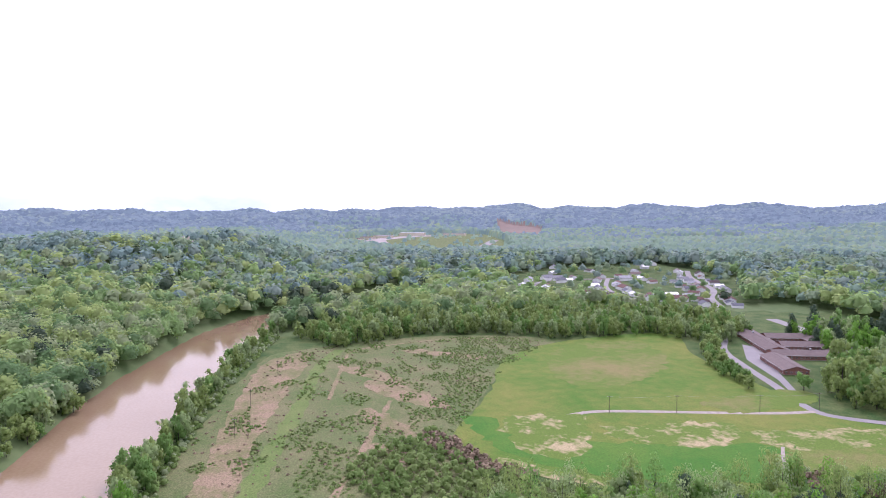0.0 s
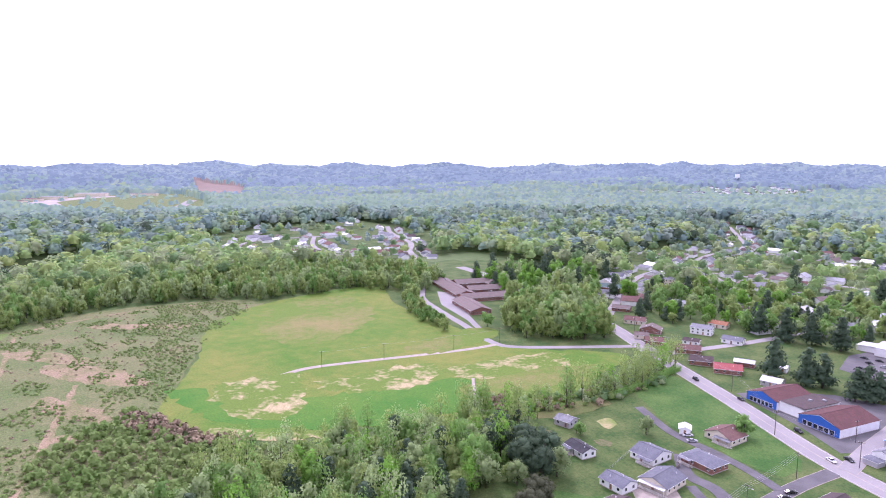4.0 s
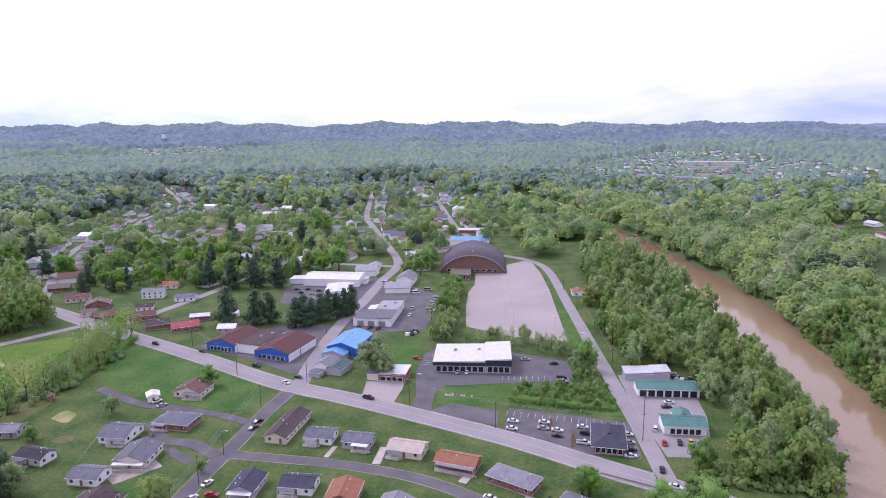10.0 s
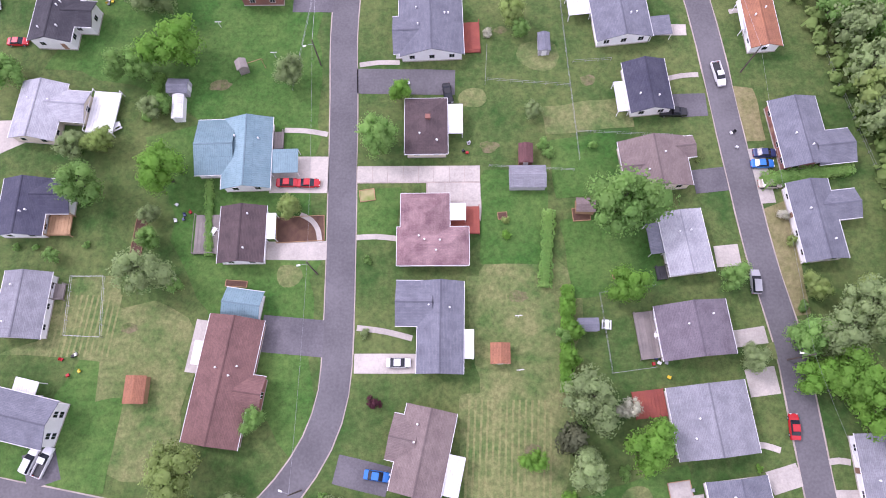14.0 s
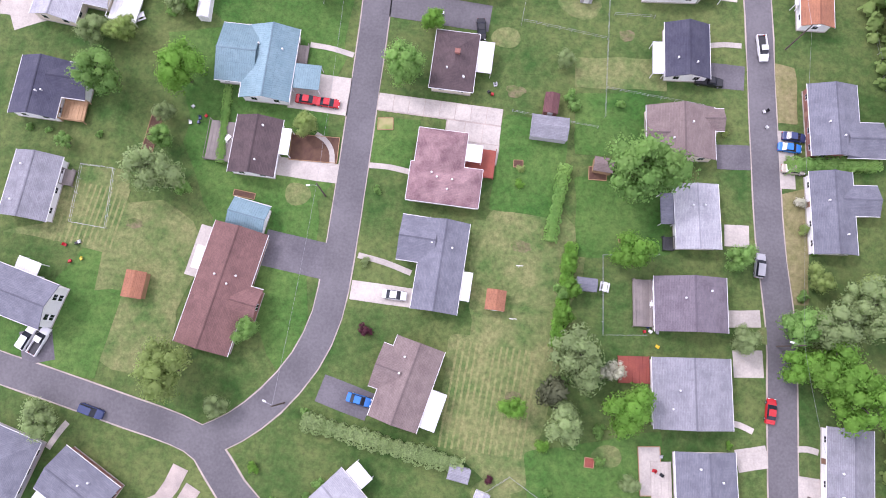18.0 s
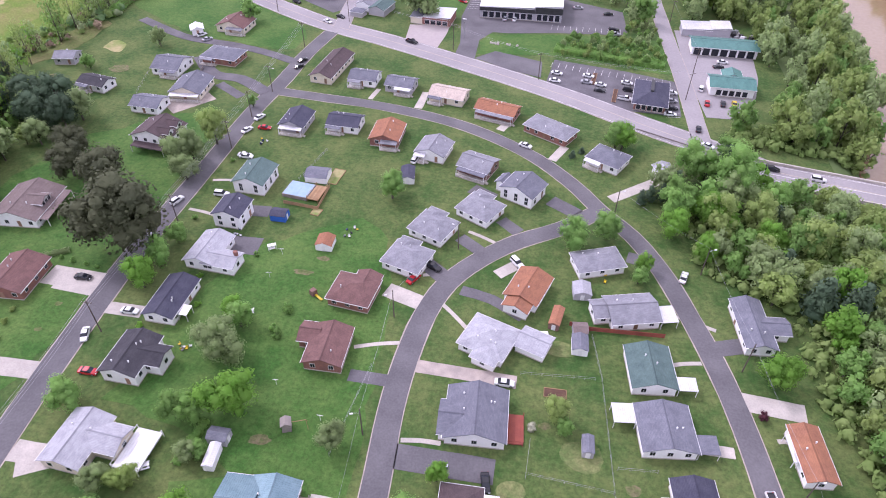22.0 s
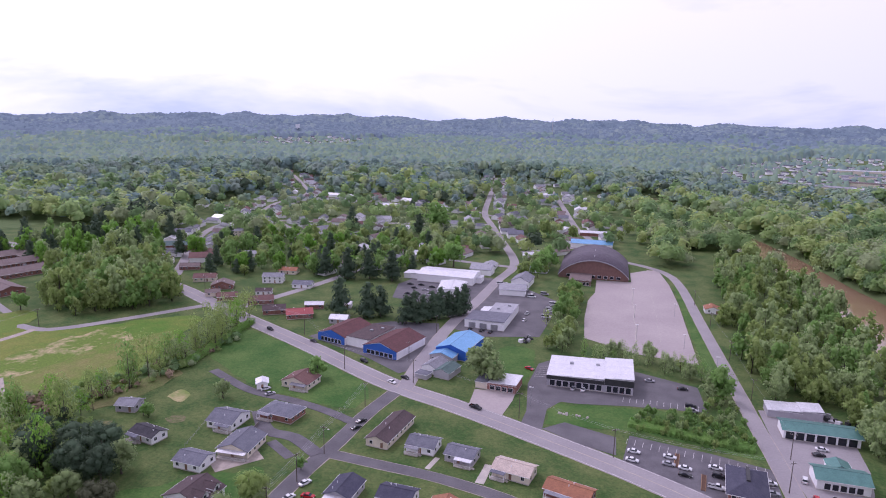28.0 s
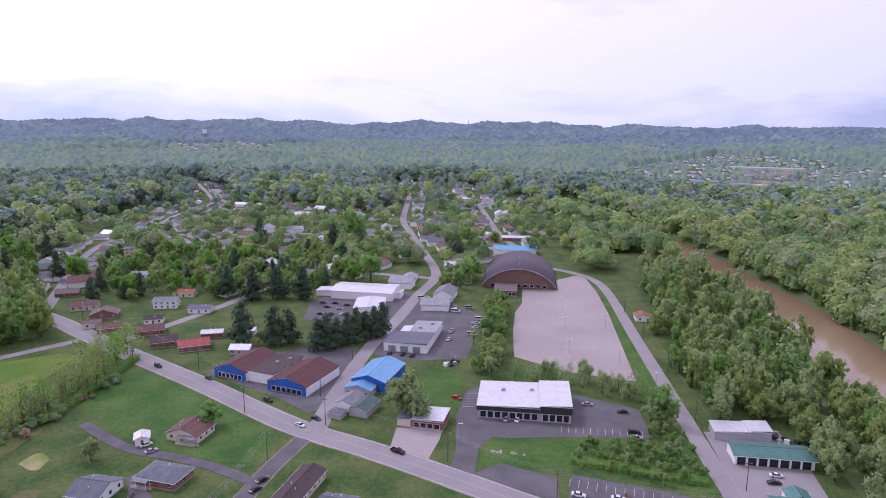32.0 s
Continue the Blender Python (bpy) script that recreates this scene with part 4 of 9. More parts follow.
q = house(-2.2, 95.0, -21, 12.0, 11.0, "light", kind="hip", label="white house with a pale grey hip roof", wings=((-1.0, -7.2, 4.6, -2.0, "hip", "y", None),), door="w", vents=4)
block(q, 6.4, 1.2, 13.4, 7.4, 2.5, 1.1, "gable", "x", R["light"], M["white"])
q = house(6.2, 113.6, -20, 9.4, 12.0, "orange", wings=((-3.0, -9.0, 3.2, -4.0, "gable", "y", None),), label="white house with an orange-brown gable roof", door="s")
q = house(24.2, 126.7, 20, 13.4, 8.4, "grey", kind="hip", axis="x", label="white house with a grey hip roof", door="e")
q = house(32.0, 109.6, 14, 12.7, 10.0, "grey", axis="x", label="white house with a grey roof and rear patio", wings=((-9.6, -2.0, -5.5, 3.6, "gable", "x", None),), door="s")
lean_to(q, "carport_roof", 6.2, -5.0, 10.6, 0.4, 2.4, R["whitemetal"])
for x, y, r in ((-26.8, 119.9, -18), (-22.0, 134.0, -24), (-9.6, 144.7, -29)):
    house(x, y, r, 11.6, 10.4, "grey", kind="hip", axis="x", wings=((-4.8, -1.0, 0.4, 6.6, "hip", "y", None),), label="white house with a grey hip roof and a rear wing", door="e", vents=2)
q = house(2.4, 155.6, -26, 11.6, 10.0, "slate", axis="y", label="tall white house with a slate grey gable roof", door="e", h=4.2)
block(q, -8.4, -2.0, -5.4, 2.6, 3.4, 0.8, "gable", "y", R["slate"], M["white"])
q = house(-38.0, 105.4, -8, 11.6, 10.4, "brown", "brick", kind="hip", axis="x", wings=((-1.0, 0.0, 5.0, 6.6, "gable", "y", None),), label="brick house with a reddish brown hip roof", door="e", vents=1)
q = house(-39.4, 86.6, 0, 9.6, 12.4, "brown", "brick", wings=((-7.4, 0.4, -3.0, 6.0, "gable", "x", None),), label="brick house with a reddish brown gable roof", door="e", vents=1)
# the row along the western street
q = house(-80.5, 148.5, -4, 10.6, 12.0, "green", h=4.2, label="white house with a grey-green gable roof", door="w")
q = house(-80.6, 130.6, -4, 9.0, 9.4, "navy", h=4.8, label="two-storey white house with a dark navy roof", door="e", axis="y")
q = house(-81.0, 114.6, -6, 9.0, 13.0, "light", wings=((1.0, -6.0, 10.0, 0.0, "gable", "x", None),), label="white house with a pale grey roof", door="w", chimney=(9.4, -2.0))
q = house(-82.8, 95.6, -3, 8.6, 14.6, "navy", label="white house with a dark navy roof", door="e")
lean_to(q, "awning", 4.0, -5.0, 6.6, -1.8, 2.4, R["whitemetal"])
q = house(-83.0, 76.3, -3, 9.4, 12.6, "black", h=3.8, wings=((2.0, -2.0, 8.0, 3.4, "gable", "x", None),), label="white house with a black and grey roof", door="s", vents=4)
# inside and outside the top of the curve
def plain_house(x, y, r, w, d, rf, wl, kd, ax, lb):
    return house(x, y, r, w, d, rf, wl, kd, ax, label=lb, door="s", h=5.0 if "two-storey" in lb or "tall" in lb else 3.0)


PORCHED = []
PORCHED.append(plain_house(-79.0, 184.5, -4, 9.6, 12.0, "navy", "greywall", "gable", "y", "grey house with a navy gable roof"))
PORCHED.append(plain_house(-61.7, 186.0, -4, 12.0, 9.2, "navy", "white", "gable", "x", "white house with a navy roof and porch"))
PORCHED.append(plain_house(-45.6, 181.2, -2, 10.6, 12.4, "orange", "brick", "gable", "y", "brick house with an orange-brown roof and rear deck"))
PORCHED.append(plain_house(-28.2, 174.2, -12, 10.6, 10.6, "grey", "white", "gable", "y", "white house with a grey gable roof"))
PORCHED.append(plain_house(-12.8, 167.4, -20, 11.4, 9.8, "grey", "brownwall", "gable", "x", "house with a grey roof and a screened porch"))
plain_house(-78.2, 227.0, -8, 9.6, 24.0, "darkbrown", "cream", "gable", "y", "long cream house with a dark brown roof")
PORCHED.append(plain_house(-63.0, 220.0, -5, 11.4, 9.4, "slate", "white", "gable", "x", "white house with a slate roof and porch"))
PORCHED.append(plain_house(-47.9, 217.0, -8, 11.4, 9.0, "slate", "greywall", "gable", "x", "grey house with a slate roof"))
PORCHED.append(plain_house(-28.6, 211.8, -12, 14.0, 9.4, "creamroof", "cream", "gable", "x", "cream house with a pale pinkish roof"))
PORCHED.append(plain_house(-9.6, 203.6, -16, 15.6, 8.8, "orange", "brick", "gable", "x", "brick house with an orange-brown roof"))
plain_house(9.8, 193.0, -30, 17.4, 9.4, "grey", "brick", "hip", "x", "brick house with a long grey hip roof")
PORCHED.append(plain_house(29.0, 177.8, -30, 12.0, 10.0, "slate", "white", "hip", "x", "white house with a blue-grey hip roof"))
PORCHED.append(plain_house(-141.6, 217.5, -4, 12.0, 13.0, "slate", "white", "gable", "x", "white house with a slate roof"))
PORCHED.append(plain_house(-124.6, 229.0, -8, 15.6, 11.0, "slate", "brick", "hip", "x", "brick house with a slate hip roof"))
PORCHED.append(plain_house(-126.0, 201.5, 2, 12.6, 14.5, "slate", "cream", "gable", "y", "cream house with a slate gable roof"))
plain_house(-135.5, 187.0, -4, 11.6, 9.4, "slate", "white", "gable", "x", "long white garage with a grey roof")
q = plain_house(-121.0, 166.5, -6, 14.6, 12.0, "darkbrown", "white", "gable", "y", "tall white house with dormers and a dark roof")
for dy in (-2.6, 2.6):
    block(q, 2.2, dy - 1.5, 6.4, dy + 1.5, 6.4, 1.1, "gable", "x", R["darkbrown"], M["white"], False, 0.3)
    w_ = part("window", WIN, None, q, at=pose(6.4, dy, 5.8, 0, 0, 90))
    part("pane", PANE, None, w_)
lean_to(q, "porch_roof", -6.0, -8.6, 6.0, -5.6, 2.7, R["darkbrown"])
PORCHED.append(plain_house(-163.0, 198.5, -12, 12.4, 8.0, "black", "white", "gable", "x", "small white house with a black roof"))
plain_house(-186.5, 217.0, 8, 9.0, 8.0, "grey", "greywall", "gable", "x", "small grey house with a grey roof")
PORCHED.append(plain_house(-131.7, 259.5, -6, 14.0, 12.0, "brown", "cream", "gable", "y", "cream house with a reddish brown gable roof"))
plain_house(-146.5, 251.5, 30, 5.6, 6.6, "whitemetal", "white", "gable", "y", "small white garage with a white roof")
q = plain_house(-142.0, 125.0, 4, 15.0, 17.0, "taupe", "white", "gable", "y", "white house with a dormer and a taupe roof")
block(q, 1.6, -2.4, 6.2, 2.4, 4.6, 1.0, "gable", "x", R["taupe"], M["white"], False)
for dy in (-1.4, 0, 1.4):
    w_ = part("window", WIN, None, q, at=pose(6.2, dy, 3.9, 0, 0, 90))
    part("pane", PANE, None, w_)
lean_to(q, "porch_roof", 7.1, -7.0, 10.0, 7.0, 2.6, R["taupe"])
plain_house(-126.5, 97.0, 2, 11.6, 14.0, "brown", "brick", "gable", "y", "brick house with a reddish brown roof")
plain_house(-178.0, 349.5, 30, 16.0, 12.0, "redmetal", "brick", "gable", "x", "house with a bright red metal roof")
plain_house(-151.0, 347.0, 8, 11.0, 9.0, "whitemetal", "greywall", "gable", "x", "low office hut with a white roof")
plain_house(-214.0, 368.0, 30, 16.0, 11.0, "brown", "brick", "gable", "x", "brick house with a brown roof")
plain_house(-160.0, 375.0, 12, 10.0, 7.0, "whitemetal", "white", "gable", "x", "small building with a white metal roof")
plain_house(-257.0, 392.0, 25, 15.0, 11.0, "taupe", "brick", "gable", "y", "brick house with a taupe roof")
plain_house(-280.0, 406.0, 25, 16.0, 12.0, "brown", "cream", "gable", "x", "cream house with a brown roof")
plain_house(-232.0, 417.0, 15, 15.0, 10.0, "grey", "white", "gable", "x", "white two-storey house with a grey roof")
plain_house(-234.0, 444.0, 10, 14.0, 10.0, "orange", "cream", "gable", "x", "cream house with an orange-brown roof")
plain_house(64.0, 437.0, 0, 10.0, 10.0, "orange", "white", "gable", "y", "white house with a coppery roof")

for x, y, r, w, d, rf, wl, lb in ((-206, 411, 10, 14, 10, "slate", "white", "white garage with a pale grey roof"), (-196, 352, 30, 14, 11, "darkbrown", "brick", "brick house with a dark brown roof"), (-177, 368, 20, 12, 7, "whitemetal", "brick", "low brick building with a white roof"),
                                  (-238, 368, 30, 13, 10, "brown", "brick", "brick house with a reddish brown roof"), (-252, 373, 30, 10, 8, "taupe", "cream", "cream house with a taupe roof"), (-311, 432, 25, 15, 10, "taupe", "brick", "brick house with a taupe roof"), (-292, 487, 20, 15, 10, "light", "white", "white house with a pale grey roof"), (-222, 386, 20, 11, 8, "darkbrown", "white", "small white house with a dark brown roof")):
    plain_house(x, y, r, w, d, rf, wl, "gable", "x", lb)

# porches, steps and small roofs on the sides that face the streets
for k, q in enumerate(PORCHED):
    wl_ = [c for c in q.children if c.name.startswith("wall")][0]
    xs = [v.co.x for v in wl_.data.vertices]
    ys = [v.co.y for v in wl_.data.vertices]
    x0, x1, y0 = min(xs), max(xs), min(ys)
    wide = (x1 - x0) * (0.95, 0.5, 0.6, 0.4)[k % 4]
    a = x0 if k % 2 else x1 - wide
    lean_to(q, "porch_roof", a, y0 - 2.3, a + wide, y0 - 0.05, 2.7, R[("whitemetal", "slate", "grey")[k % 3]])
    part("porch_floor", Geo().box(a, y0 - 2.4, -0.1, a + wide, y0 - 0.07, 0.36), M["concrete"], q)
    rl = Geo().box(a, y0 - 2.34, 1.15, a + wide, y0 - 2.26, 1.23)
    for i in range(int(wide / 0.35)):
        rl.box(a + i * 0.35, y0 - 2.32, 0.36, a + i * 0.35 + 0.06, y0 - 2.28, 1.15)
    part("railing", rl, M["trim"], q)
    for i in range(3):
        part("step", Geo().box(a + wide + 0.05, y0 - 1.6, -0.1, a + wide + 0.35 * (3 - i), y0 - 0.6, 0.12 * (i + 1)), M["concrete"], q)


# ---- drives, car parks, lawns ----
count = [0]


def drive(m_, width, *pts):
    count[0] += 1
    mm = {"white": M["concrete"]}.get(m_) or M[m_]
    lab = {"white": "pale concrete driveway", "concrete": "concrete driveway", "gravel": "tan gravel driveway", "asphalt": "grey asphalt driveway", "darkasphalt": "dark asphalt driveway"}[m_]
    setting("driveway_%d" % count[0], ribbon(list(pts), width, 0.0565 + 0.0015 * (count[0] % 9), 0.25, 3.0, 0.15), mm, lab)


drive("concrete", 8.0, (-23.1, 41.1), (-35.2, 41.2))
drive("white", 3.8, (-23.0, 25.2), (-35.1, 25.2))
drive("darkasphalt", 7.0, (-22.3, 7.9), (-34.7, 9.0))
drive("white", 3.6, (-16.8, 3.3), (-5.2, 3.3))
drive("darkasphalt", 5.2, (-19.4, -15.4), (-9.8, -17.6))
drive("darkasphalt", 6.0, (-71.8, -18.3), (-73.9, -12.3))
drive("gravel", 3.0, (-41.9, -32.8), (-44.4, -39.1), (-51.1, -42.6))
drive("gravel", 3.0, (-38.9, -35.9), (-41.6, -42.8), (-41.2, -47.8))
drive("white", 3.4, (-12.8, -43.6), (-16.5, -47.3))
drive("concrete", 4.2, (57.0, 24.1), (52.3, 23.7))
drive("white", 3.2, (60.1, 8.7), (53.9, 7.8))
drive("concrete", 5.0, (61.1, 0.4), (55.6, -0.3))
drive("white", 4.0, (62.9, -16.0), (57.4, -17.6))
drive("white", 3.8, (65.0, -30.3), (59.4, -32.2))
drive("darkasphalt", 5.0, (56.2, 39.8), (49.7, 39.1))
drive("concrete", 7.0, (60.8, 46.1), (61.8, 34.4))
drive("concrete", 6.0, (68.0, -21.6), (74.1, -21.6))
drive("gravel", 3.6, (-18.3, 85.8), (-6.8, 85.3), (5.2, 84.7))
drive("asphalt", 5.8, (-18.6, 62.2), (2.2, 61.7))
drive("darkasphalt", 5.2, (54.0, 56.1), (46.9, 55.9))
drive("concrete", 5.0, (53.3, 87.6), (68.8, 86.0))
drive("concrete", 2.6, (51.5, 73.7), (44.9, 73.8))
drive("concrete", 5.0, (-19.5, 105.4), (-30.4, 109.2))
drive("darkasphalt", 3.4, (-23.6, 80.6), (-33.1, 80.8))
drive("asphalt", 5.0, (-14.9, 114.9), (-22.8, 121.5))
drive("asphalt", 4.0, (-6.2, 126.8), (-14.2, 133.0))
drive("asphalt", 4.0, (2.4, 137.7), (-3.2, 142.8))
drive("darkasphalt", 5.0, (19.8, 148.7), (11.0, 154.7))
drive("asphalt", 4.5, (52.1, 102.0), (58.8, 104.1))
drive("asphalt", 4.5, (39.6, 130.4), (32.8, 132.2))
drive("concrete", 3.4, (-2.3, 119.3), (3.8, 125.2))
drive("asphalt", 3.4, (-11.1, 112.0), (-3.0, 110.0), (5.6, 104.9))
drive("concrete", 4.0, (-99.0, 91.8), (-89.2, 91.6))
drive("concrete", 6.0, (-102.6, 97.6), (-116.7, 98.8))
drive("concrete", 5.0, (-89.2, 51.2), (-97.0, 51.3))
drive("concrete", 7.0, (-101.2, 99.4), (-120.8, 100.6))
drive("concrete", 5.0, (-103.5, 70.8), (-115.6, 70.6))
drive("white", 5.0, (-94.0, 47.8), (-88.0, 50.9))
drive("asphalt", 7.0, (-77.9, 119.8), (-69.1, 120.0))
drive("asphalt", 5.0, (-85.1, 134.7), (-71.7, 135.5))
drive("asphalt", 5.0, (-6.3, 152.8), (-13.5, 156.9))
drive("concrete", 3.0, (-39.0, 203.0), (-38.0, 215.5))
drive("concrete", 3.0, (-7.8, 192.7), (-4.9, 198.8))
drive("concrete", 3.0, (10.9, 176.7), (15.1, 185.7))
drive("concrete", 3.6, (29.4, 158.2), (45.5, 171.0))
drive("gravel", 9.0, (-118.2, 200.1), (-129.3, 187.5))
drive("darkasphalt", 4.0, (-106.3, 200.4), (-118.7, 208.9))
drive("concrete", 2.0, (-58.1, 206.8), (-56.5, 215.0))
patch("car_park_1", [(-12, 362), (-13.5, 400), (-13, 440), (-9, 462), (-9, 498), (16, 500), (16, 530), (30, 545), (38, 546), (43, 500), (45, 448), (45, 390), (45, 338), (15, 345)], M["lotasphalt"], 0.050, "huge worn pinkish-grey asphalt car park", 8, 1.0)
patch("car_park_2", [(-32, 246), (-31, 262), (-34, 290), (-32, 316), (-25, 325), (13, 320), (41, 308), (42, 282), (11, 279), (-11, 275), (-18, 275), (-23, 266), (-23, 242)], M["asphalt"], 0.052, "asphalt car park round a low shop building", 5, 0.6)
patch("car_park_3", [(7, 230), (10, 252), (39, 246), (58, 240), (57, 213), (37, 214), (18, 224)], M["darkasphalt"], 0.054, "dark asphalt restaurant car park", 5, 0.4)
patch("car_park_4", [(-23, 248), (-15, 256), (5, 249), (5, 235), (-7, 239)], M["asphalt"], 0.056, "empty asphalt lot beside the highway", 4, 0.3)
patch("car_park_5", [(-157, 319), (-147, 338), (-123, 357), (-95, 362), (-86, 330), (-82, 300), (-94, 284), (-116, 299)], M["asphalt"], 0.058, "asphalt forecourt round a blue shop", 5, 0.5)
patch("car_park_6", [(-139, 406), (-146, 440), (-140, 462), (-100, 480), (-84, 478), (-58, 458), (-32, 430), (-33, 390), (-36, 356), (-66, 347), (-84, 355), (-100, 395)], M["asphalt"], 0.060, "asphalt yards between workshops and warehouses", 5, 0.5)
patch("car_park_7", [(-55, 257), (-56, 277), (-38, 279), (-38, 270), (-40, 255)], M["lotasphalt"], 0.062, "worn paved apron before a small office", 4, 0.3)
patch("car_park_8", [(63, 291), (92, 294), (93, 271), (91, 248), (87, 232), (78, 214), (66, 214), (63, 249)], M["hwy"], 0.064, "asphalt yard of the green-roofed garages", 5, 0.4)
patch("car_park_9", [(-466, 362), (-420, 330), (-366, 312), (-330, 294), (-340, 304), (-400, 336), (-452, 368)], M["hwy"], 0.066, "school car park", 5, 0.4)
patch("lawn_1", [(-23, 252), (-20, 272), (-11, 273), (11, 277), (40, 279), (57, 275), (58, 246), (39, 250), (10, 256)], M["lawn"], 0.048, "sloping lawn with shrubs below the car park", 5)
patch("lawn_2", [(-190, 276), (-200, 318), (-160, 303), (-108, 270), (-98, 250), (-108, 243), (-150, 252)], M["lawn"], 0.047, "wide mown lawn beside the highway", 5)
patch("lawn_3", [(47, 330), (56, 330), (52, 412), (49, 470), (46, 500), (46, 400)], M["lawn"], 0.049, "grass strip between car park and road", 5, 0.4)
patch("lawn_4", [(-85, 66), (-76, 108), (-60, 128), (-40, 135), (-30, 112), (-27, 80), (-27, 50), (-48, 52), (-66, 62)], M["lawn"], 0.040, "lush mown back lawns", 5)
patch("lawn_5", [(9, 52), (9, 86), (26, 90), (27, 68), (29, 52), (20, 50)], M["grass"], 0.041, "fenced back garden lawn", 3)
patch("lawn_6", [(8, -4), (7, 22), (24, 22), (24, -2), (20, -28), (10, -26), (6, -18)], M["drylawn"], 0.041, "dry yellowish back lawn", 3)
patch("lawn_7", [(-66, -14), (-66, 12), (-50, 14), (-47, 2), (-52, -18)], M["drylawn"], 0.042, "dry mown lawn", 3)
patch("lawn_8", [(-76, -14), (-66, 10), (-66, -18)], M["lawn"], 0.043, "mown side lawn", 3)
patch("lawn_9", [(-60, 318), (-50, 336), (-37, 334), (-34, 312), (-35, 294), (-43, 287)], M["lawn"], 0.044, "grass behind the shops", 3)
patch("lawn_10", [(-150, 165), (-112, 190), (-106, 150), (-107, 70), (-125, 66), (-160, 110)], M["lawn"], 0.038, "front lawns along the western street", 4)
patch("lawn_11", [(-62, 50), (-30, 55), (-25, 20), (-27, -14), (-50, 20)], M["lawn"], 0.037, "lawn with shade trees", 4)
patch("dirt_patch_1", [(-180, 231), (-179, 239), (-172, 236), (-171, 228)], M["bare"], 0.07, "bare dirt square in a lawn", 2, 0.6)
for i, (x, y, a) in enumerate(((20, 68, 5), (38, -30, 6), (6, 58, 3), (-56, 2, 3), (14, -30, 4), (62, 6, 2.5), (34, -20, 3), (15, 96, 4), (-30, 20, 3))):
    patch("worn_grass_%d" % (i + 1), [(x + a * math.cos(t), y + a * 0.7 * math.sin(t)) for t in np.linspace(0, 6.28, 9)[:-1]], M["drylawn"], 0.072 + 0.001 * i, "worn dry patch of grass", 1.5, 2.0)

# concrete slabs of a broad driveway
slab_root = setting("paving_1", Geo().box(-17.6, 39.2, -0.2, 7.2, 42.9, 0.05).box(-3.6, 31.2, -0.2, 7.4, 39.2, 0.05), M["gravel"], "concrete slab driveway with dark joints")
for cx0, cy0, cx1, cy1, kx, ky in ((-17.6, 39.4, 7.2, 42.9, 8, 1), (-3.4, 31.4, 7.3, 39.2, 3, 2)):
    for i in range(kx):
        for j in range(ky):
            ax, bx = cx0 + (cx1 - cx0) * i / kx, cx0 + (cx1 - cx0) * (i + 1) / kx
            ay, by = cy0 + (cy1 - cy0) * j / ky, cy0 + (cy1 - cy0) * (j + 1) / ky
            part("slab", Geo().box(ax + 0.06, ay + 0.06, 0.0, bx - 0.06, by - 0.06, 0.09), M["concrete"], slab_root)


def footpath(k, pts, w=1.1):
    setting("path_%d" % k, ribbon(pts, w, 0.055 + 0.001 * (k % 7), 0.2, 1.5), M["concrete"], "narrow concrete garden path")


for k, pts in enumerate(((((-17.5, 27.8), (-9.3, 27.6))), ((-16.5, 10), (-6, 8)), ((-18, 66), (-9.5, 66.5)), ((-24, 50), (-33, 51)), ((-23.5, 92), (-34, 89)), ((-17, 108), (-7, 98)), ((-64, -28), (-66.5, -33)),
                         ((48, 97), (40, 95)), ((53, 63), (46, 62)), ((53, 108), (41, 112)), ((60, -12), (55, -11)), ((68, -14), (72, -14)), ((-12, 118), (-22, 116)), ((-2, 131), (-12, 136)), ((-95, 148), (-86, 149)), ((-96, 133), (-86, 131)), ((61, 78), (64, 78)))):
    footpath(k + 1, [pts[0], ((pts[0][0] + pts[1][0]) / 2, (pts[0][1] + pts[1][1]) / 2 + 0.3), pts[1]])


# lane and parking marks
def marks(name, items, z, material, label):
    g = Geo()
    for x, y, a, l, w in items:
        c, s = math.cos(radians(a)), math.sin(radians(a))
        q = [(x + c * u * l / 2 - s * v * w / 2, y + s * u * l / 2 + c * v * w / 2) for u, v in ((-1, -1), (1, -1), (1, 1), (-1, 1))]
        g.prism(q, z - 0.02, z)
    ob = setting(name, g, material, label)
    ob["kind"] = "stuff"


M["paint"] = mat("road_paint", (0.72, 0.70, 0.70), (0.5, 0.48, 0.48), 0.8, 0.5, 3.0)
M["ypaint"] = mat("faded_line_paint", (0.46, 0.40, 0.33), (0.36, 0.31, 0.28), 0.8, 0.4, 3.0)
c = curve_points(HWY[2:-1], 6)
rows = []
for i in range(len(c) - 1):
    d = c[i + 1] - c[i]
    rows.append(((c[i].x + c[i + 1].x) / 2, (c[i].y + c[i + 1].y) / 2, math.degrees(math.atan2(d.y, d.x)), d.length + 0.1, 0.35))
marks("centre_line", rows, 0.082, M["ypaint"], "faded tan centre line of the highway")
rows = []
for i in range(0, len(c) - 1):
    d = (c[i + 1] - c[i]).normalized()
    for s in (-1, 1):
        rows.append((c[i].x - d.y * 5.2 * s, c[i].y + d.x * 5.2 * s, math.degrees(math.atan2(d.y, d.x)), 6.2, 0.16))
marks("edge_line", rows, 0.0815, M["paint"], "white edge lines of the highway")
marks("parking_bays", [(9 + i * 2.9, 247 - i * 0.55, 80, 4.8, 0.12) for i in range(17)] + [(8 + i * 2.8, 285, 85, 5, 0.12) for i in range(12)] + [(-30 + i * 0.3, 300 + i * 2.7, 10, 5, 0.12) for i in range(6)] + [(54, 212 + i * 2.7, 5, 5, 0.12) for i in range(9)], 0.068, M["paint"], "white parking bay lines")
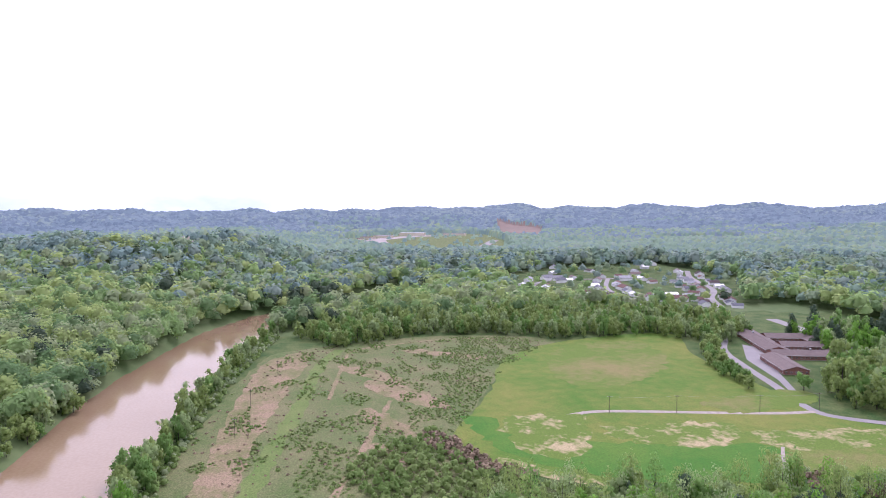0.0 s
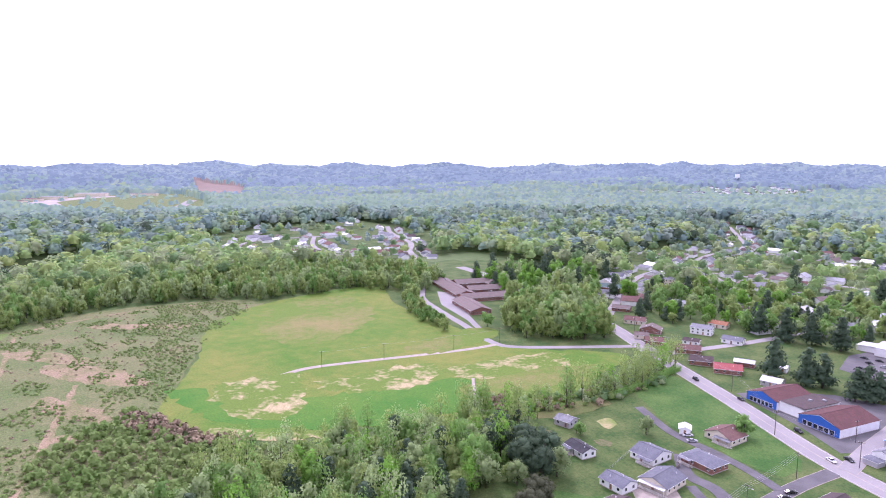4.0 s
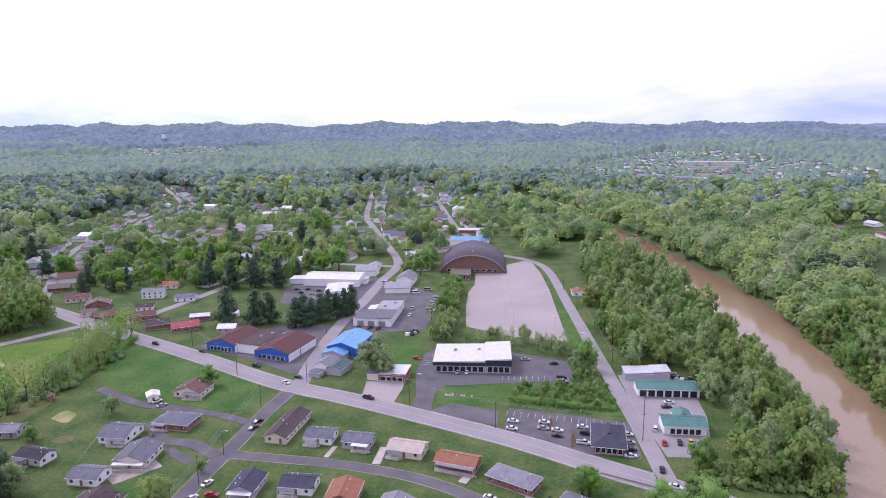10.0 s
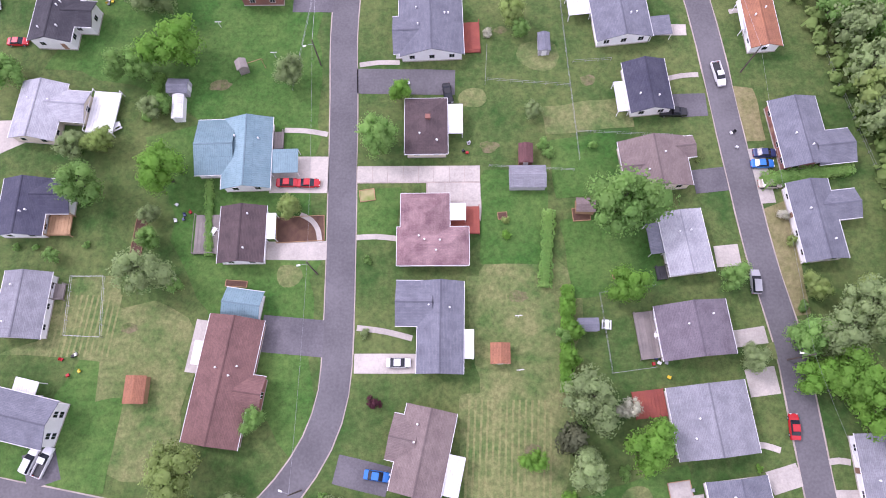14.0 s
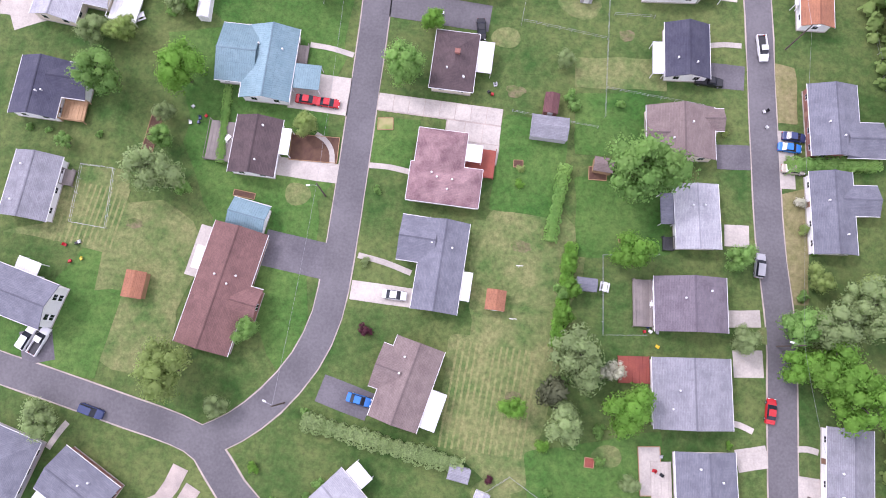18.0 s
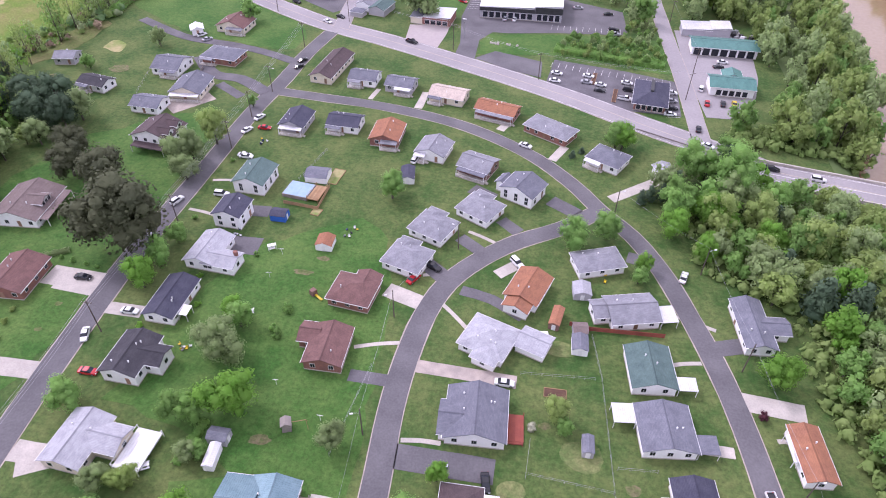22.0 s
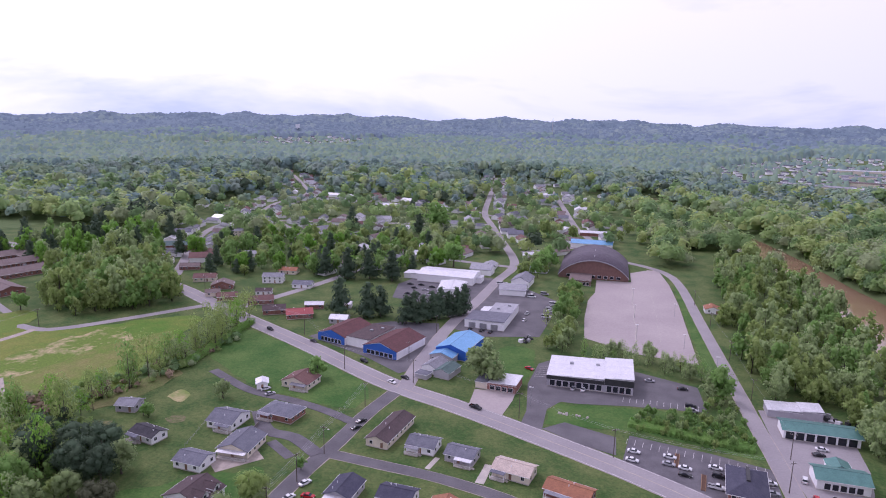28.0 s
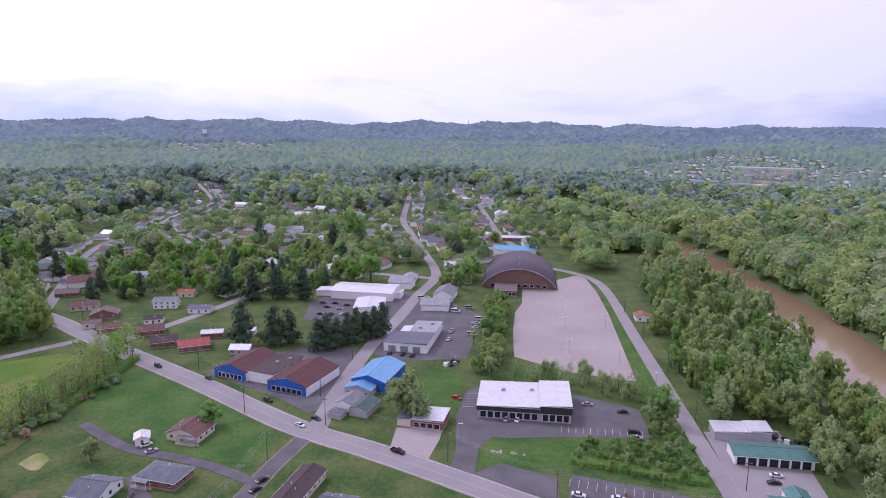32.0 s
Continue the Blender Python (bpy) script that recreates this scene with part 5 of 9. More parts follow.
cracks = [(16 + 0.5 * math.sin(i * 0.7), 345 + i * 4, 90 + 6 * math.sin(i), 4.4, 0.45) for i in range(37)] + [(29 + 0.3 * math.sin(i), 345 + i * 5, 90, 3.8, 0.25) for i in range(30)]
marks("tar_seam", cracks, 0.062, M["concrete"], "pale patched seam along the car park")


# ---- shops, hall, school ----
def shed_box(root, x0, y0, x1, y1, h, roof, wall, kind="flat", axis="x", rise=0.6, over=0.3):
    block(root, x0, y0, x1, y1, h, rise, kind, axis, R[roof], M[wall], True, over)


def shopfront(root, x0, x1, y, h, n, z0=0.5):
    for i in range(n):
        a = x0 + (x1 - x0) * (i + 0.08) / n
        b = x0 + (x1 - x0) * (i + 0.92) / n
        w = part("window", Geo().box(a, y - 0.1, z0, b, y + 0.05, h), M["trim"], root)
        part("pane", Geo().box(a + 0.12, y - 0.13, z0 + 0.12, b - 0.12, y - 0.101, h - 0.12), M["glass"], w)


def units(root, items):
    for x, y, z in items:
        part("roof_unit", Geo().box(x - 0.9, y - 0.7, z, x + 0.9, y + 0.7, z + 1.1, 0.08), M["metal"], root)


q = thing("shop_building", -3.5, 303, 0, 0, "low shop building with white membrane roof and dark front", "shop")
shed_box(q, -22, -12.5, 3.2, 12.5, 5.4, "whitemetal", "greywall")
shed_box(q, 3.24, -12.8, 15.6, 12.8, 6.8, "whitemetal", "greywall")
part("fascia", Geo().box(-22.3, -12.95, 3.6, 3.2, -12.6, 5.3), M["darkmetal"], q, "dark fascia band")
part("fascia", Geo().box(3.3, -13.3, 3.8, 15.9, -12.9, 6.6), M["darkmetal"], q, "dark fascia band")
shopfront(q, -21, 2.5, -12.6, 3.3, 8)
shopfront(q, 4, 15, -12.9, 3.5, 4)
units(q, ((-12, 3, 5.6), (0, 4, 5.6)))
q = thing("store_building", -117, 318, 0, -15, "long blue and white store with brown roofs", "shop")
shed_box(q, 1.0, -14, 21.5, 13, 4.4, "maroon", "white", "gable", "y", 3.2)
shed_box(q, -31, -11, -13, 14, 4.4, "maroon", "white", "gable", "y", 2.9)
shed_box(q, -12.96, -9.5, 0.96, 15, 5.0, "darkbrown", "white")
for a, b, yy in ((1.2, 21.3, -14.25), (-30.8, -13.2, -11.25)):
    m_ = (a + b) / 2
    part("gable_front", Geo().add([(a, yy, 0.3), (b, yy, 0.3), (b, yy, 4.3), (m_, yy, 7.1), (a, yy, 4.3), (a, yy + 0.2, 0.3), (b, yy + 0.2, 0.3), (b, yy + 0.2, 4.3), (m_, yy + 0.2, 7.1), (a, yy + 0.2, 4.3)],
                                 [(0, 1, 2, 3, 4), (9, 8, 7, 6, 5), (0, 5, 6, 1), (1, 6, 7, 2), (2, 7, 8, 3), (3, 8, 9, 4), (4, 9, 5, 0)]), M["bluewall"], q, "bright blue gable front")
    shopfront(q, a + 2, b - 2, yy, 2.8, 6)
part("bay_door", Geo().box(21.5, -4, 0.3, 21.62, 0, 3.2), M["trim"], q)
units(q, ((-6, 3, 5.2), (-3, 9, 5.2)))
q = thing("workshop", -73.5, 319, 0, -10, "workshop with a bright sky-blue metal roof", "workshop")
shed_box(q, -8, -10, 8, 15, 5.0, "bluemetal", "bluewall", "gable", "y", 2.6)
shed_box(q, -8, -17, 4, -10.04, 3.6, "bluemetal", "greywall", "gable", "y", 1.8)
shopfront(q, -7, 3, -17, 2.6, 4)
q = thing("office_block", -67, 374, 0, -4, "white workshop with dark and pale flat roofs", "workshop")
shed_box(q, -11.5, -14.5, 11.5, 4, 4.8, "slate", "white")
shed_box(q, -3, 4.04, 11.5, 26, 4.4, "light", "white")
shed_box(q, -8, 4.04, -3.04, 16, 4.1, "whitemetal", "white")
for i in range(3):
    part("bay_door", Geo().box(-9 + i * 6.5, -14.65, 0.3, -5 + i * 6.5, -14.5, 3.4), M["metal"], q)
units(q, ((2, 12, 4.7), (7, 20, 4.7)))
q = thing("warehouse", -114.5, 464, 0, -2, "long white warehouse with a white metal roof", "warehouse")
shed_box(q, -21, -12, 21, 12, 5.6, "whitemetal", "white", "gable", "x", 1.6)
shed_box(q, 21.04, -4, 25, 6, 3.6, "whitemetal", "white")
shed_box(q, -33, -7, -21.04, 4, 3.8, "whitemetal", "white")
q = thing("warehouse", -104, 432, 0, 8, "white storehouse with a pale roof", "warehouse")
shed_box(q, -9, -13, 9, 12, 4.6, "whitemetal", "white", "gable", "y", 1.0)
q = thing("restaurant", 46.5, 223.5, 0, -8, "restaurant with a dark blue hip roof", "restaurant")
shed_box(q, -5.6, -9, 5.6, 9, 3.4, "navy", "brick", "hip", "y", 2.4, 0.9)
part("parapet", Geo().box(-0.6, -4, 5.2, 0.6, 5, 6.2), M["darkmetal"], q)
shopfront(q, -5, 5, -9.0, 2.7, 5)
units(q, ((-2, 11.0, 0), (2, 11.2, 0)))
q = thing("garage_building", 80.5, 271.5, 0, -1, "open-fronted garage with a green metal roof", "garage")
shed_box(q, -13.2, -5, 13.2, 5, 4.0, "greenmetal", "white", "gable", "x", 1.3, 0.8)
for i in range(7):
    part("bay_door", Geo().box(-12.4 + i * 3.6, -5.12, 0.3, -9.6 + i * 3.6, -5.0, 3.2), M["glass"], q)
q = thing("garage_building", 77.5, 236, 0, -2, "white service garage with a green roof", "garage")
shed_box(q, -8, -5, 8, 5, 4.0, "greenmetal", "white", "gable", "x", 1.6, 0.6)
shed_box(q, -2, 5.04, 5, 11, 3.4, "greenmetal", "white", "gable", "y", 1.3, 0.4)
shopfront(q, -6, 6, -5.0, 2.8, 5)
q = thing("storage_building", 74.0, 289.5, 0, -2, "flat-roofed white storage building", "storage")
shed_box(q, -8.5, -4.5, 4, 4.5, 3.4, "whitemetal", "greywall")
shed_box(q, 4.04, -4.0, 12.0, 4.8, 4.2, "whitemetal", "greywall")
q = thing("office", -46, 283.5, 0, -6, "small brick office with a white roof", "office")
shed_box(q, -4, -6, 9, 6, 3.6, "whitemetal", "brick")
shed_box(q, -9.5, -6, -4.04, 3, 3.2, "slate", "cream")
shopfront(q, -3, 8, -6, 2.6, 4)
q = thing("house", -75.5, 291.5, 0, -14, "grey house with patched grey roofs beside the highway", "house")
shed_box(q, -7.5, -5, 0, 7, 3.4, "grey", "white", "gable", "y", 1.6)
shed_box(q, 0.04, -7, 8, 5, 3.2, "green", "greywall", "gable", "y", 1.5)
shed_box(q, -7, -12, -1, -7.0, 2.4, "slate", "greywall", "hip", "y", 0.9)
# hall with an arched roof
q = thing("sports_hall", -11.7, 500, 0, 0, "brick sports hall with a great arched roof", "hall")
W, Hh, L = 25.8, 12.5, 62
rad = (W * W + Hh * Hh) / (2 * Hh)
arc = [(rad * math.sin(a), rad * math.cos(a) - (rad - Hh) + 2.0) for a in np.linspace(-math.asin(W / rad), math.asin(W / rad), 25)]
g = Geo()
g.add([(x, 0, z) for x, z in arc] + [(W, 0, 0), (-W, 0, 0)] + [(x, L, z) for x, z in arc] + [(W, L, 0), (-W, L, 0)], [tuple(reversed(range(27))), tuple(range(27, 54)), (24, 51, 52, 25), (26, 53, 27, 0)])
part("wall", g, M["brownwall"], q)
g = Geo()
top = [(x * 1.02, z + 0.5) for x, z in arc]
vs = [(x, -1.6, z) for x, z in top] + [(x, L + 1, z) for x, z in top] + [(x, -1.6, z - 0.6) for x, z in top] + [(x, L + 1, z - 0.6) for x, z in top]
fs = [(i, i + 1, i + 26, i + 25) for i in range(24)] + [(50 + i + 1, 50 + i, 75 + i, 76 + i) for i in range(24)] + [(50 + i, 51 + i, i + 1, i) for i in range(24)] + [(25 + i, 26 + i, 76 + i, 75 + i) for i in range(24)]
part("roof", g.add(vs, fs), R["purplegrey"], q, "dark grey-purple arched roof", smooth=True)
part("fascia", Geo().add([(x, -1.65, z + 0.05) for x, z in top] + [(x, -1.65, z - 0.7) for x, z in top], [(25 + i, 26 + i, i + 1, i) for i in range(24)]), M["greywall"], q)
for i in range(9):
    w = part("window", Geo().box(-20 + i * 4.6, -0.12, 1.0, -17 + i * 4.6, 0.02, 3.2), M["trim"], q)
    part("pane", Geo().box(-19.85 + i * 4.6, -0.15, 1.15, -17.15 + i * 4.6, -0.121, 3.05), M["glass"], w)
block(q, -16.5, -22, -1.0, -0.04, 4.0, 0.1, "flat", "x", R["taupe"], M["brownwall"], True, 0.3)
shopfront(q, -16, -2, -22, 2.8, 6)
for i in range(2):
    part("roof_vent", VENT, None, q, at=pose(0, 12 + 24 * i, Hh + 2.8))
q = thing("hall", -17, 628, 0, 0, "long building with a blue metal roof", "hall")
shed_box(q, -19, -10, 19, 10, 4.6, "bluemetal", "white", "gable", "x", 2.2)
q = thing("hall", -17, 690, 0, 2, "low white-roofed building on a lawn", "hall")
shed_box(q, -14, -6, 14, 6, 3.6, "whitemetal", "brick", "gable", "x", 1.4)
# school: low brick wings
q = thing("school", -440, 380, 0, -20, "low brick school with long mauve-brown roofs", "school")
for x0, y0, x1, y1, k2, ax in ((-82, -19, 16.9, -1, "gable", "x"), (17, -19, 35, 40, "gable", "y"), (-48, -0.9, -31, 46, "gable", "y"), (35.1, -30, 80, -13, "gable", "x"), (-14, -0.9, 2, 36, "gable", "y"), (-30.9, 28, 16.9, 44, "gable", "x")):
    shed_box(q, x0, y0, x1, y1, 3.6, "taupe", "brick", k2, ax, 2.6, 0.7)
    openings(q, x0, y0, x1, y1, 1.9, "")
units(q, ((-40, -10, 6.2), (26, 10, 6.2)))
q = thing("hall", -366, 489, 0, 30, "brick hall with a dark green roof", "hall")
shed_box(q, -18, -9, 18, 9, 5.5, "green", "brick", "gable", "x", 2.2)
q = thing("hall", -347, 568, 0, 28, "two-storey apartment block with a pale roof", "apartments")
shed_box(q, -16, -7, 16, 7, 6.0, "grey", "cream", "gable", "x", 1.8)
openings(q, -16, -7, 16, 7, 1.9, "")
openings(q, -16, -7, 16, 7, 4.6, "")

# ---- bridge ----
q = thing("road_bridge", 76, 181.5, 0, -11.5, "concrete road bridge over the muddy river", "bridge")
part("bridge_deck", Geo().box(0, -6.3, -0.9, 170, 6.3, 0.06), M["hwy"], q)
for s in (-1, 1):
    part("parapet", Geo().box(0, s * 6.3 - 0.25, -0.9, 170, s * 6.3 + 0.25, 0.95), M["concrete"], q, "concrete parapet")
    part("edge_beam", Geo().box(0, s * 5.2 - 0.5, -2.4, 170, s * 5.2 + 0.5, -0.9), M["greywall"], q)
    part("lane_line", Geo().box(0, s * 5.2 - 0.08, 0.06, 170, s * 5.2 + 0.08, 0.072), M["paint"], q)
part("lane_line", Geo().box(0, -0.12, 0.06, 170, 0.12, 0.072), M["paint"], q, "worn white centre line")
for i in range(4):
    part("pier", Geo().box(26 + i * 32, -5.4, -9, 29 + i * 32, 5.4, -2.4, 0.2), M["concrete"], q, "stained concrete pier")

# ---- trees ----
def leaf_cloud(seed, lobes, count_, size, shape="round", core=0, rise=0.55):
    """A crown of many small leaf sprays on uneven lobes, of unit radius, its foot at the origin."""
    r = np.random.RandomState(seed)
    C, S = [], []
    if shape == "cone":
        for i in range(lobes):
            h = 0.12 + 1.9 * i / lobes
            a = r.rand() * 6.28
            k = 0.62 * (1 - i / lobes) ** 0.8
            C.append((math.cos(a) * k * 0.55, math.sin(a) * k * 0.55, h + 0.25))
            S.append(0.20 + k * 0.62)
    else:
        for i in range(lobes):
            d = r.normal(size=3)
            d /= np.linalg.norm(d)
            k = r.uniform(0.2, 0.78) ** 0.8
            C.append((d[0] * k, d[1] * k, 1.15 + d[2] * k * (0.95 if shape == "round" else 1.25)))
            S.append(r.uniform(0.17, 0.36))
    C, S = np.array(C), np.array(S)
    pick = r.choice(len(C), count_, p=S ** 2 / (S ** 2).sum())
    d = r.normal(size=(count_, 3))
    d /= np.linalg.norm(d, axis=1)[:, None]
    squash = np.array([1, 1, 0.95 if shape != "cone" else 0.5])
    P = C[pick] + d * (S[pick] * r.uniform(0.80, 1.28, count_))[:, None] * squash
    nrm = d * 0.8 + r.normal(size=(count_, 3)) * 0.4 + np.array([0, 0, 0.55])
    nrm /= np.linalg.norm(nrm, axis=1)[:, None]
    u = np.cross(nrm, r.normal(size=(count_, 3)))
    u /= np.linalg.norm(u, axis=1)[:, None]
    # the shading of a crown follows its lobes
    soft = d * 0.75 + (P - np.array([0, 0, 1.0])) * 0.5 + np.array([0, 0, rise])
    soft += r.normal(size=(count_, 3)) * 0.35
    soft /= np.linalg.norm(soft, axis=1)[:, None]
    turn = np.sign((soft * nrm).sum(1))[:, None]
    nrm, w = nrm * turn, np.cross(nrm * turn, u)
    s = size * r.uniform(0.6, 1.35, count_)[:, None]
    quad = np.stack([P - u * s - w * s * 0.55 - nrm * s * 0.2, P + u * s * 0.9 - w * s * 0.5, P + u * s * 0.8 + w * s * 0.75 - nrm * s * 0.25, P - u * s * 0.7 + w * s * 0.6], 1).reshape(-1, 3)
    if not core:
        return quad, np.arange(count_ * 4).reshape(-1, 4), C, S, np.repeat(soft, 4, 0)
    # a leafy heart in every lobe, so that the crown is dense
    an = np.arange(core) * 2 * math.pi / core
    ring = np.concatenate([np.stack([np.cos(an + k * 0.5) * math.cos(e), np.sin(an + k * 0.5) * math.cos(e), np.full(core, math.sin(e))], 1) for k, e in enumerate((-1.35, -0.45, 0.4, 1.45))])
    hearts, faces, hn = [], [], []
    for c, s1 in zip(C, S):
        out_ = ring * 0.75 + (c + ring * s1 - np.array([0, 0, 1.0])) * 0.5 + np.array([0, 0, rise])
        hn.append(out_ / np.linalg.norm(out_, axis=1)[:, None])
        o = count_ * 4 + len(hearts) * len(ring)
        hearts.append(c + ring * s1 * 0.76 * r.uniform(0.85, 1.12, (len(ring), 1)) * squash)
        for k in range(3):
            faces += [(o + k * core + j, o + k * core + (j + 1) % core, o + (k + 1) * core + (j + 1) % core, o + (k + 1) * core + j) for j in range(core)]
    return np.concatenate([quad] + hearts), np.array(np.arange(count_ * 4).reshape(-1, 4).tolist() + faces), C, S, np.concatenate([np.repeat(soft, 4, 0)] + hn)


def trunk_geo(seed, C, S):
    r = random.Random(seed)
    g = Geo().tube([(0, 0, -0.15), (0.02, 0.0, 0.25), (r.uniform(-0.05, 0.05), r.uniform(-0.05, 0.05), 0.7), (r.uniform(-0.08, 0.08), r.uniform(-0.08, 0.08), 1.3)], 0.075, 0.03, 6)
    for i in range(min(6, len(C))):
        c = C[i]
        g.tube([(0, 0, 0.5), (c[0] * 0.45, c[1] * 0.45, 0.5 + (c[2] - 0.5) * 0.6), tuple(c)], 0.035, 0.012, 4)
    return g


TREES, CLOUD = {}, {}
for key, lob, cnt, size, shp, ks, core_ in (("fine", 38, 3600, 0.033, "round", 3, 5), ("plain", 24, 560, 0.078, "round", 4, 4), ("tall", 24, 560, 0.078, "tall", 3, 4), ("cone", 14, 640, 0.075, "cone", 3, 5), ("bush", 18, 900, 0.05, "round", 2, 4),
                                            ("thin", 22, 330, 0.066, "tall", 3, 0), ("wide", 30, 860, 0.062, "round", 4, 4), ("light", 18, 240, 0.12, "round", 3, 4), ("highlight", 18, 250, 0.12, "tall", 3, 4)):
    for k in range(ks):
        v, f, C, S, nv = leaf_cloud(100 + 7 * k + len(TREES), lob, cnt, size, shp, core_, 0.15 if key in ("fine", "bush") else 0.5)
        me = bpy.data.meshes.new("crown")
        me.from_pydata(v.tolist(), [], f.tolist())
        me.polygons.foreach_set("use_smooth", [True] * len(f))
        me.normals_split_custom_set_from_vertices(nv.tolist())
        CLOUD.setdefault(key, []).append((v, f, nv))
        TREES.setdefault(key, []).append((me, trunk_geo(k, C, S).mesh("trunk", M["bark"], True)))
CROWN = {}


def crown_mesh(key, k, m_):
    if (key, k, m_) not in CROWN:
        me = TREES[key][k][0].copy()
        me.materials.append(M[m_])
        CROWN[key, k, m_] = me
    return CROWN[key, k, m_]


LEAFWORD = {"leaf": "green leafy", "leafbright": "bright green leafy", "leafyellow": "yellow-green leafy", "leafdull": "thin dull-green", "pine": "dark green conifer", "spruce": "dark brownish conifer", "purple": "dark purple-leaved", "blossom": "white-blossomed"}
rt = random.Random(11)


def tree(x, y, radius, m_, key=None, stretch=None, group="", z=None):
    if key is None:
        key = "cone" if m_ in ("pine", "spruce") else ("bush" if radius < 1.9 else ("fine" if radius > 1.9 and math.hypot(x, y - 60) < 150 else "plain"))
    k = rt.randrange(len(TREES[key]))
    shrub = radius < 1.9
    what = "shrub" if shrub else "tree"
    q = thing(what, x, y, float(height(x, y)) if z is None else z, rt.uniform(0, 360), LEAFWORD[m_] + " " + what + (" in a garden" if math.hypot(x, y - 60) < 150 else " beside a road or wood"), what, group)
    st = stretch or rt.uniform(0.95, 1.25)
    if shrub:
        st *= 0.85
    q.scale = (radius, radius, radius * st)
    if shrub:
        part("stem", TREES[key][k][1], None, q, at=Matrix.Translation((0, 0, -0.35)))
        part("foliage", crown_mesh(key, k, m_), None, q, at=Matrix.Translation((0, 0, -0.42)))
    else:
        part("trunk", TREES[key][k][1], None, q)
        part("crown", crown_mesh(key, k, m_), None, q)
    return q


def plant(m_, *spots):
    for x, y, r_ in spots:
        tree(x, y, r_, m_)


plant("leaf", (-13, 47, 4.4), (-70, 37, 4.9), (-34, -7, 2.7), (-15, 23, 1.2), (33, 32, 7.7), (54, 19, 3.0), (22, 8, 1.9), (-24, -36, 1.1), (-18, -38, 2.7), (65, 8, 4.7), (-57, 27, 2.6), (-21, -20, 1.3), (-76, 24, 1.9), (-67, 64, 3.5), (-63, 64, 3.5), (-91, 63, 4.4), (-92, 109, 4.2), (-92, 118, 3.5))
plant("leaf", (-63, 91, 3.8), (-53, 89, 1.7), (-53, 97, 1.5), (-37, 148, 5.0), (18, 134, 5.4), (27, 139, 4.7), (35, 122, 3.0), (16, 73, 2.3), (-58, 56, 2.1), (20, 47, 1.8), (21, 45, 1.7), (30, 47, 1.3), (-127, 267, 5.2), (-99, 194, 2.2), (32, 188, 5.3), (-174, 212, 3.2), (-48, 519, 9.1), (-121, 504, 10.1))
plant("leaf", (-175, 649, 15.1), (50, 297, 6.5), (54, 175, 6.0), (65, 164, 7.9), (67, 183, 5.2))
plant("leafbright", (-55, 40, 5.3), (34, 17, 4.2), (36, -11, 5.2), (16, -14, 2.6), (23, 14, 2.1), (24, 9, 2.1), (23, 4, 2.1), (-29, -31, 1.5), (71, -0, 6.0), (75, -4, 6.1), (66, 1, 4.1), (12, 28, 1.3), (22, -20, 1.8), (-55, 67, 6.7), (-93, 100, 4.6), (-9, 58, 2.6), (46, 143, 4.9), (53, 133, 3.7))
plant("leafbright", (63, 93, 5.3), (34, 187, 5.1))
plant("leafyellow", (-70, 47, 2.9), (-30, 33, 2.4), (-46, -16, 5.6), (30, -32, 3.8), (69, 17, 2.9), (67, 27, 1.6), (12, 31, 1.1), (-69, 48, 2.9), (14, 76, 3.2), (-102, 168, 5.9))
plant("leafdull", (-75, 46, 2.9), (-56, 20, 5.4), (-37, -21, 2.4), (-15, 9, 1.3), (56, 4, 2.9), (26, -3, 5.9), (25, -15, 4.2), (70, 8, 5.4), (76, 13, 5.6), (-58, 32, 2.2), (-67, -28, 3.7), (38, -24, 2.0), (-62, 80, 5.4), (-32, 62, 3.5), (18, 54, 2.1), (-75, 48, 2.4), (-60, 55, 2.6), (-105, 157, 5.1))
plant("leafdull", (-103, 147, 4.7), (-157, 237, 3.9), (-155, 175, 6.0), (-55, 288, 8.9), (-49, 281, 6.2), (44, 297, 4.1), (4, 334, 4.5), (21, 334, 4.5), (38, 318, 3.7), (30, 329, 3.1))
plant("purple", (-13, -4, 1.8), (59, 83, 1.7))
plant("spruce", (23, -10, 3.6))
plant("blossom", (66, 32, 1.6), (33, -5, 2.4), (9, 73, 1.5))
plant("pine", (61, 169, 4.6), (-263, 634, 7.2))


plant("leaf", (-16.6, -32.1, 1.5), (-18.5, -34.7, 1.4), (-3.2, -34.2, 1.4), (31.8, -15.7, 1.8), (23.8, -27.8, 1.0), (29.2, -28.9, 1.2), (32.6, -21.2, 1.4), (48.4, -32.0, 0.9), (67.5, 13.7, 1.6), (-51.6, 18.1, 2.0), (-84.3, 25.9, 1.0), (-80.5, 26.0, 1.0))
plant("leafdull", (-1.5, -36.4, 1.4))
plant("leafbright", (-47.2, -46.8, 3.2), (55.8, -15.1, 1.0), (56.6, -30.3, 0.9), (69.2, 22.5, 1.0))
plant("purple", (13.5, -27.1, 1.1))
plant("leafyellow", (78.1, 16.8, 3.0), (50.8, 43.8, 0.8))
for x, y, r_, k_ in ((-104, 113, 13.5, "fine"), (-123, 136, 9.0, "fine"), (-139, 143, 6.6, "fine"), (-148, 156, 5.6, "fine")):
    tree(x, y, r_, "spruce", k_, 0.9)
plant("leafbright", (-76.6, 96, 1.3), (-77.8, 92.7, 1.4), (-80.3, 105.7, 1.1), (-66, 94.3, 3.2), (36.4, 126.5, 2.7), (48.1, 152.3, 3.4), (55.2, 139.4, 3.0), (71.4, 140.5, 4.5))
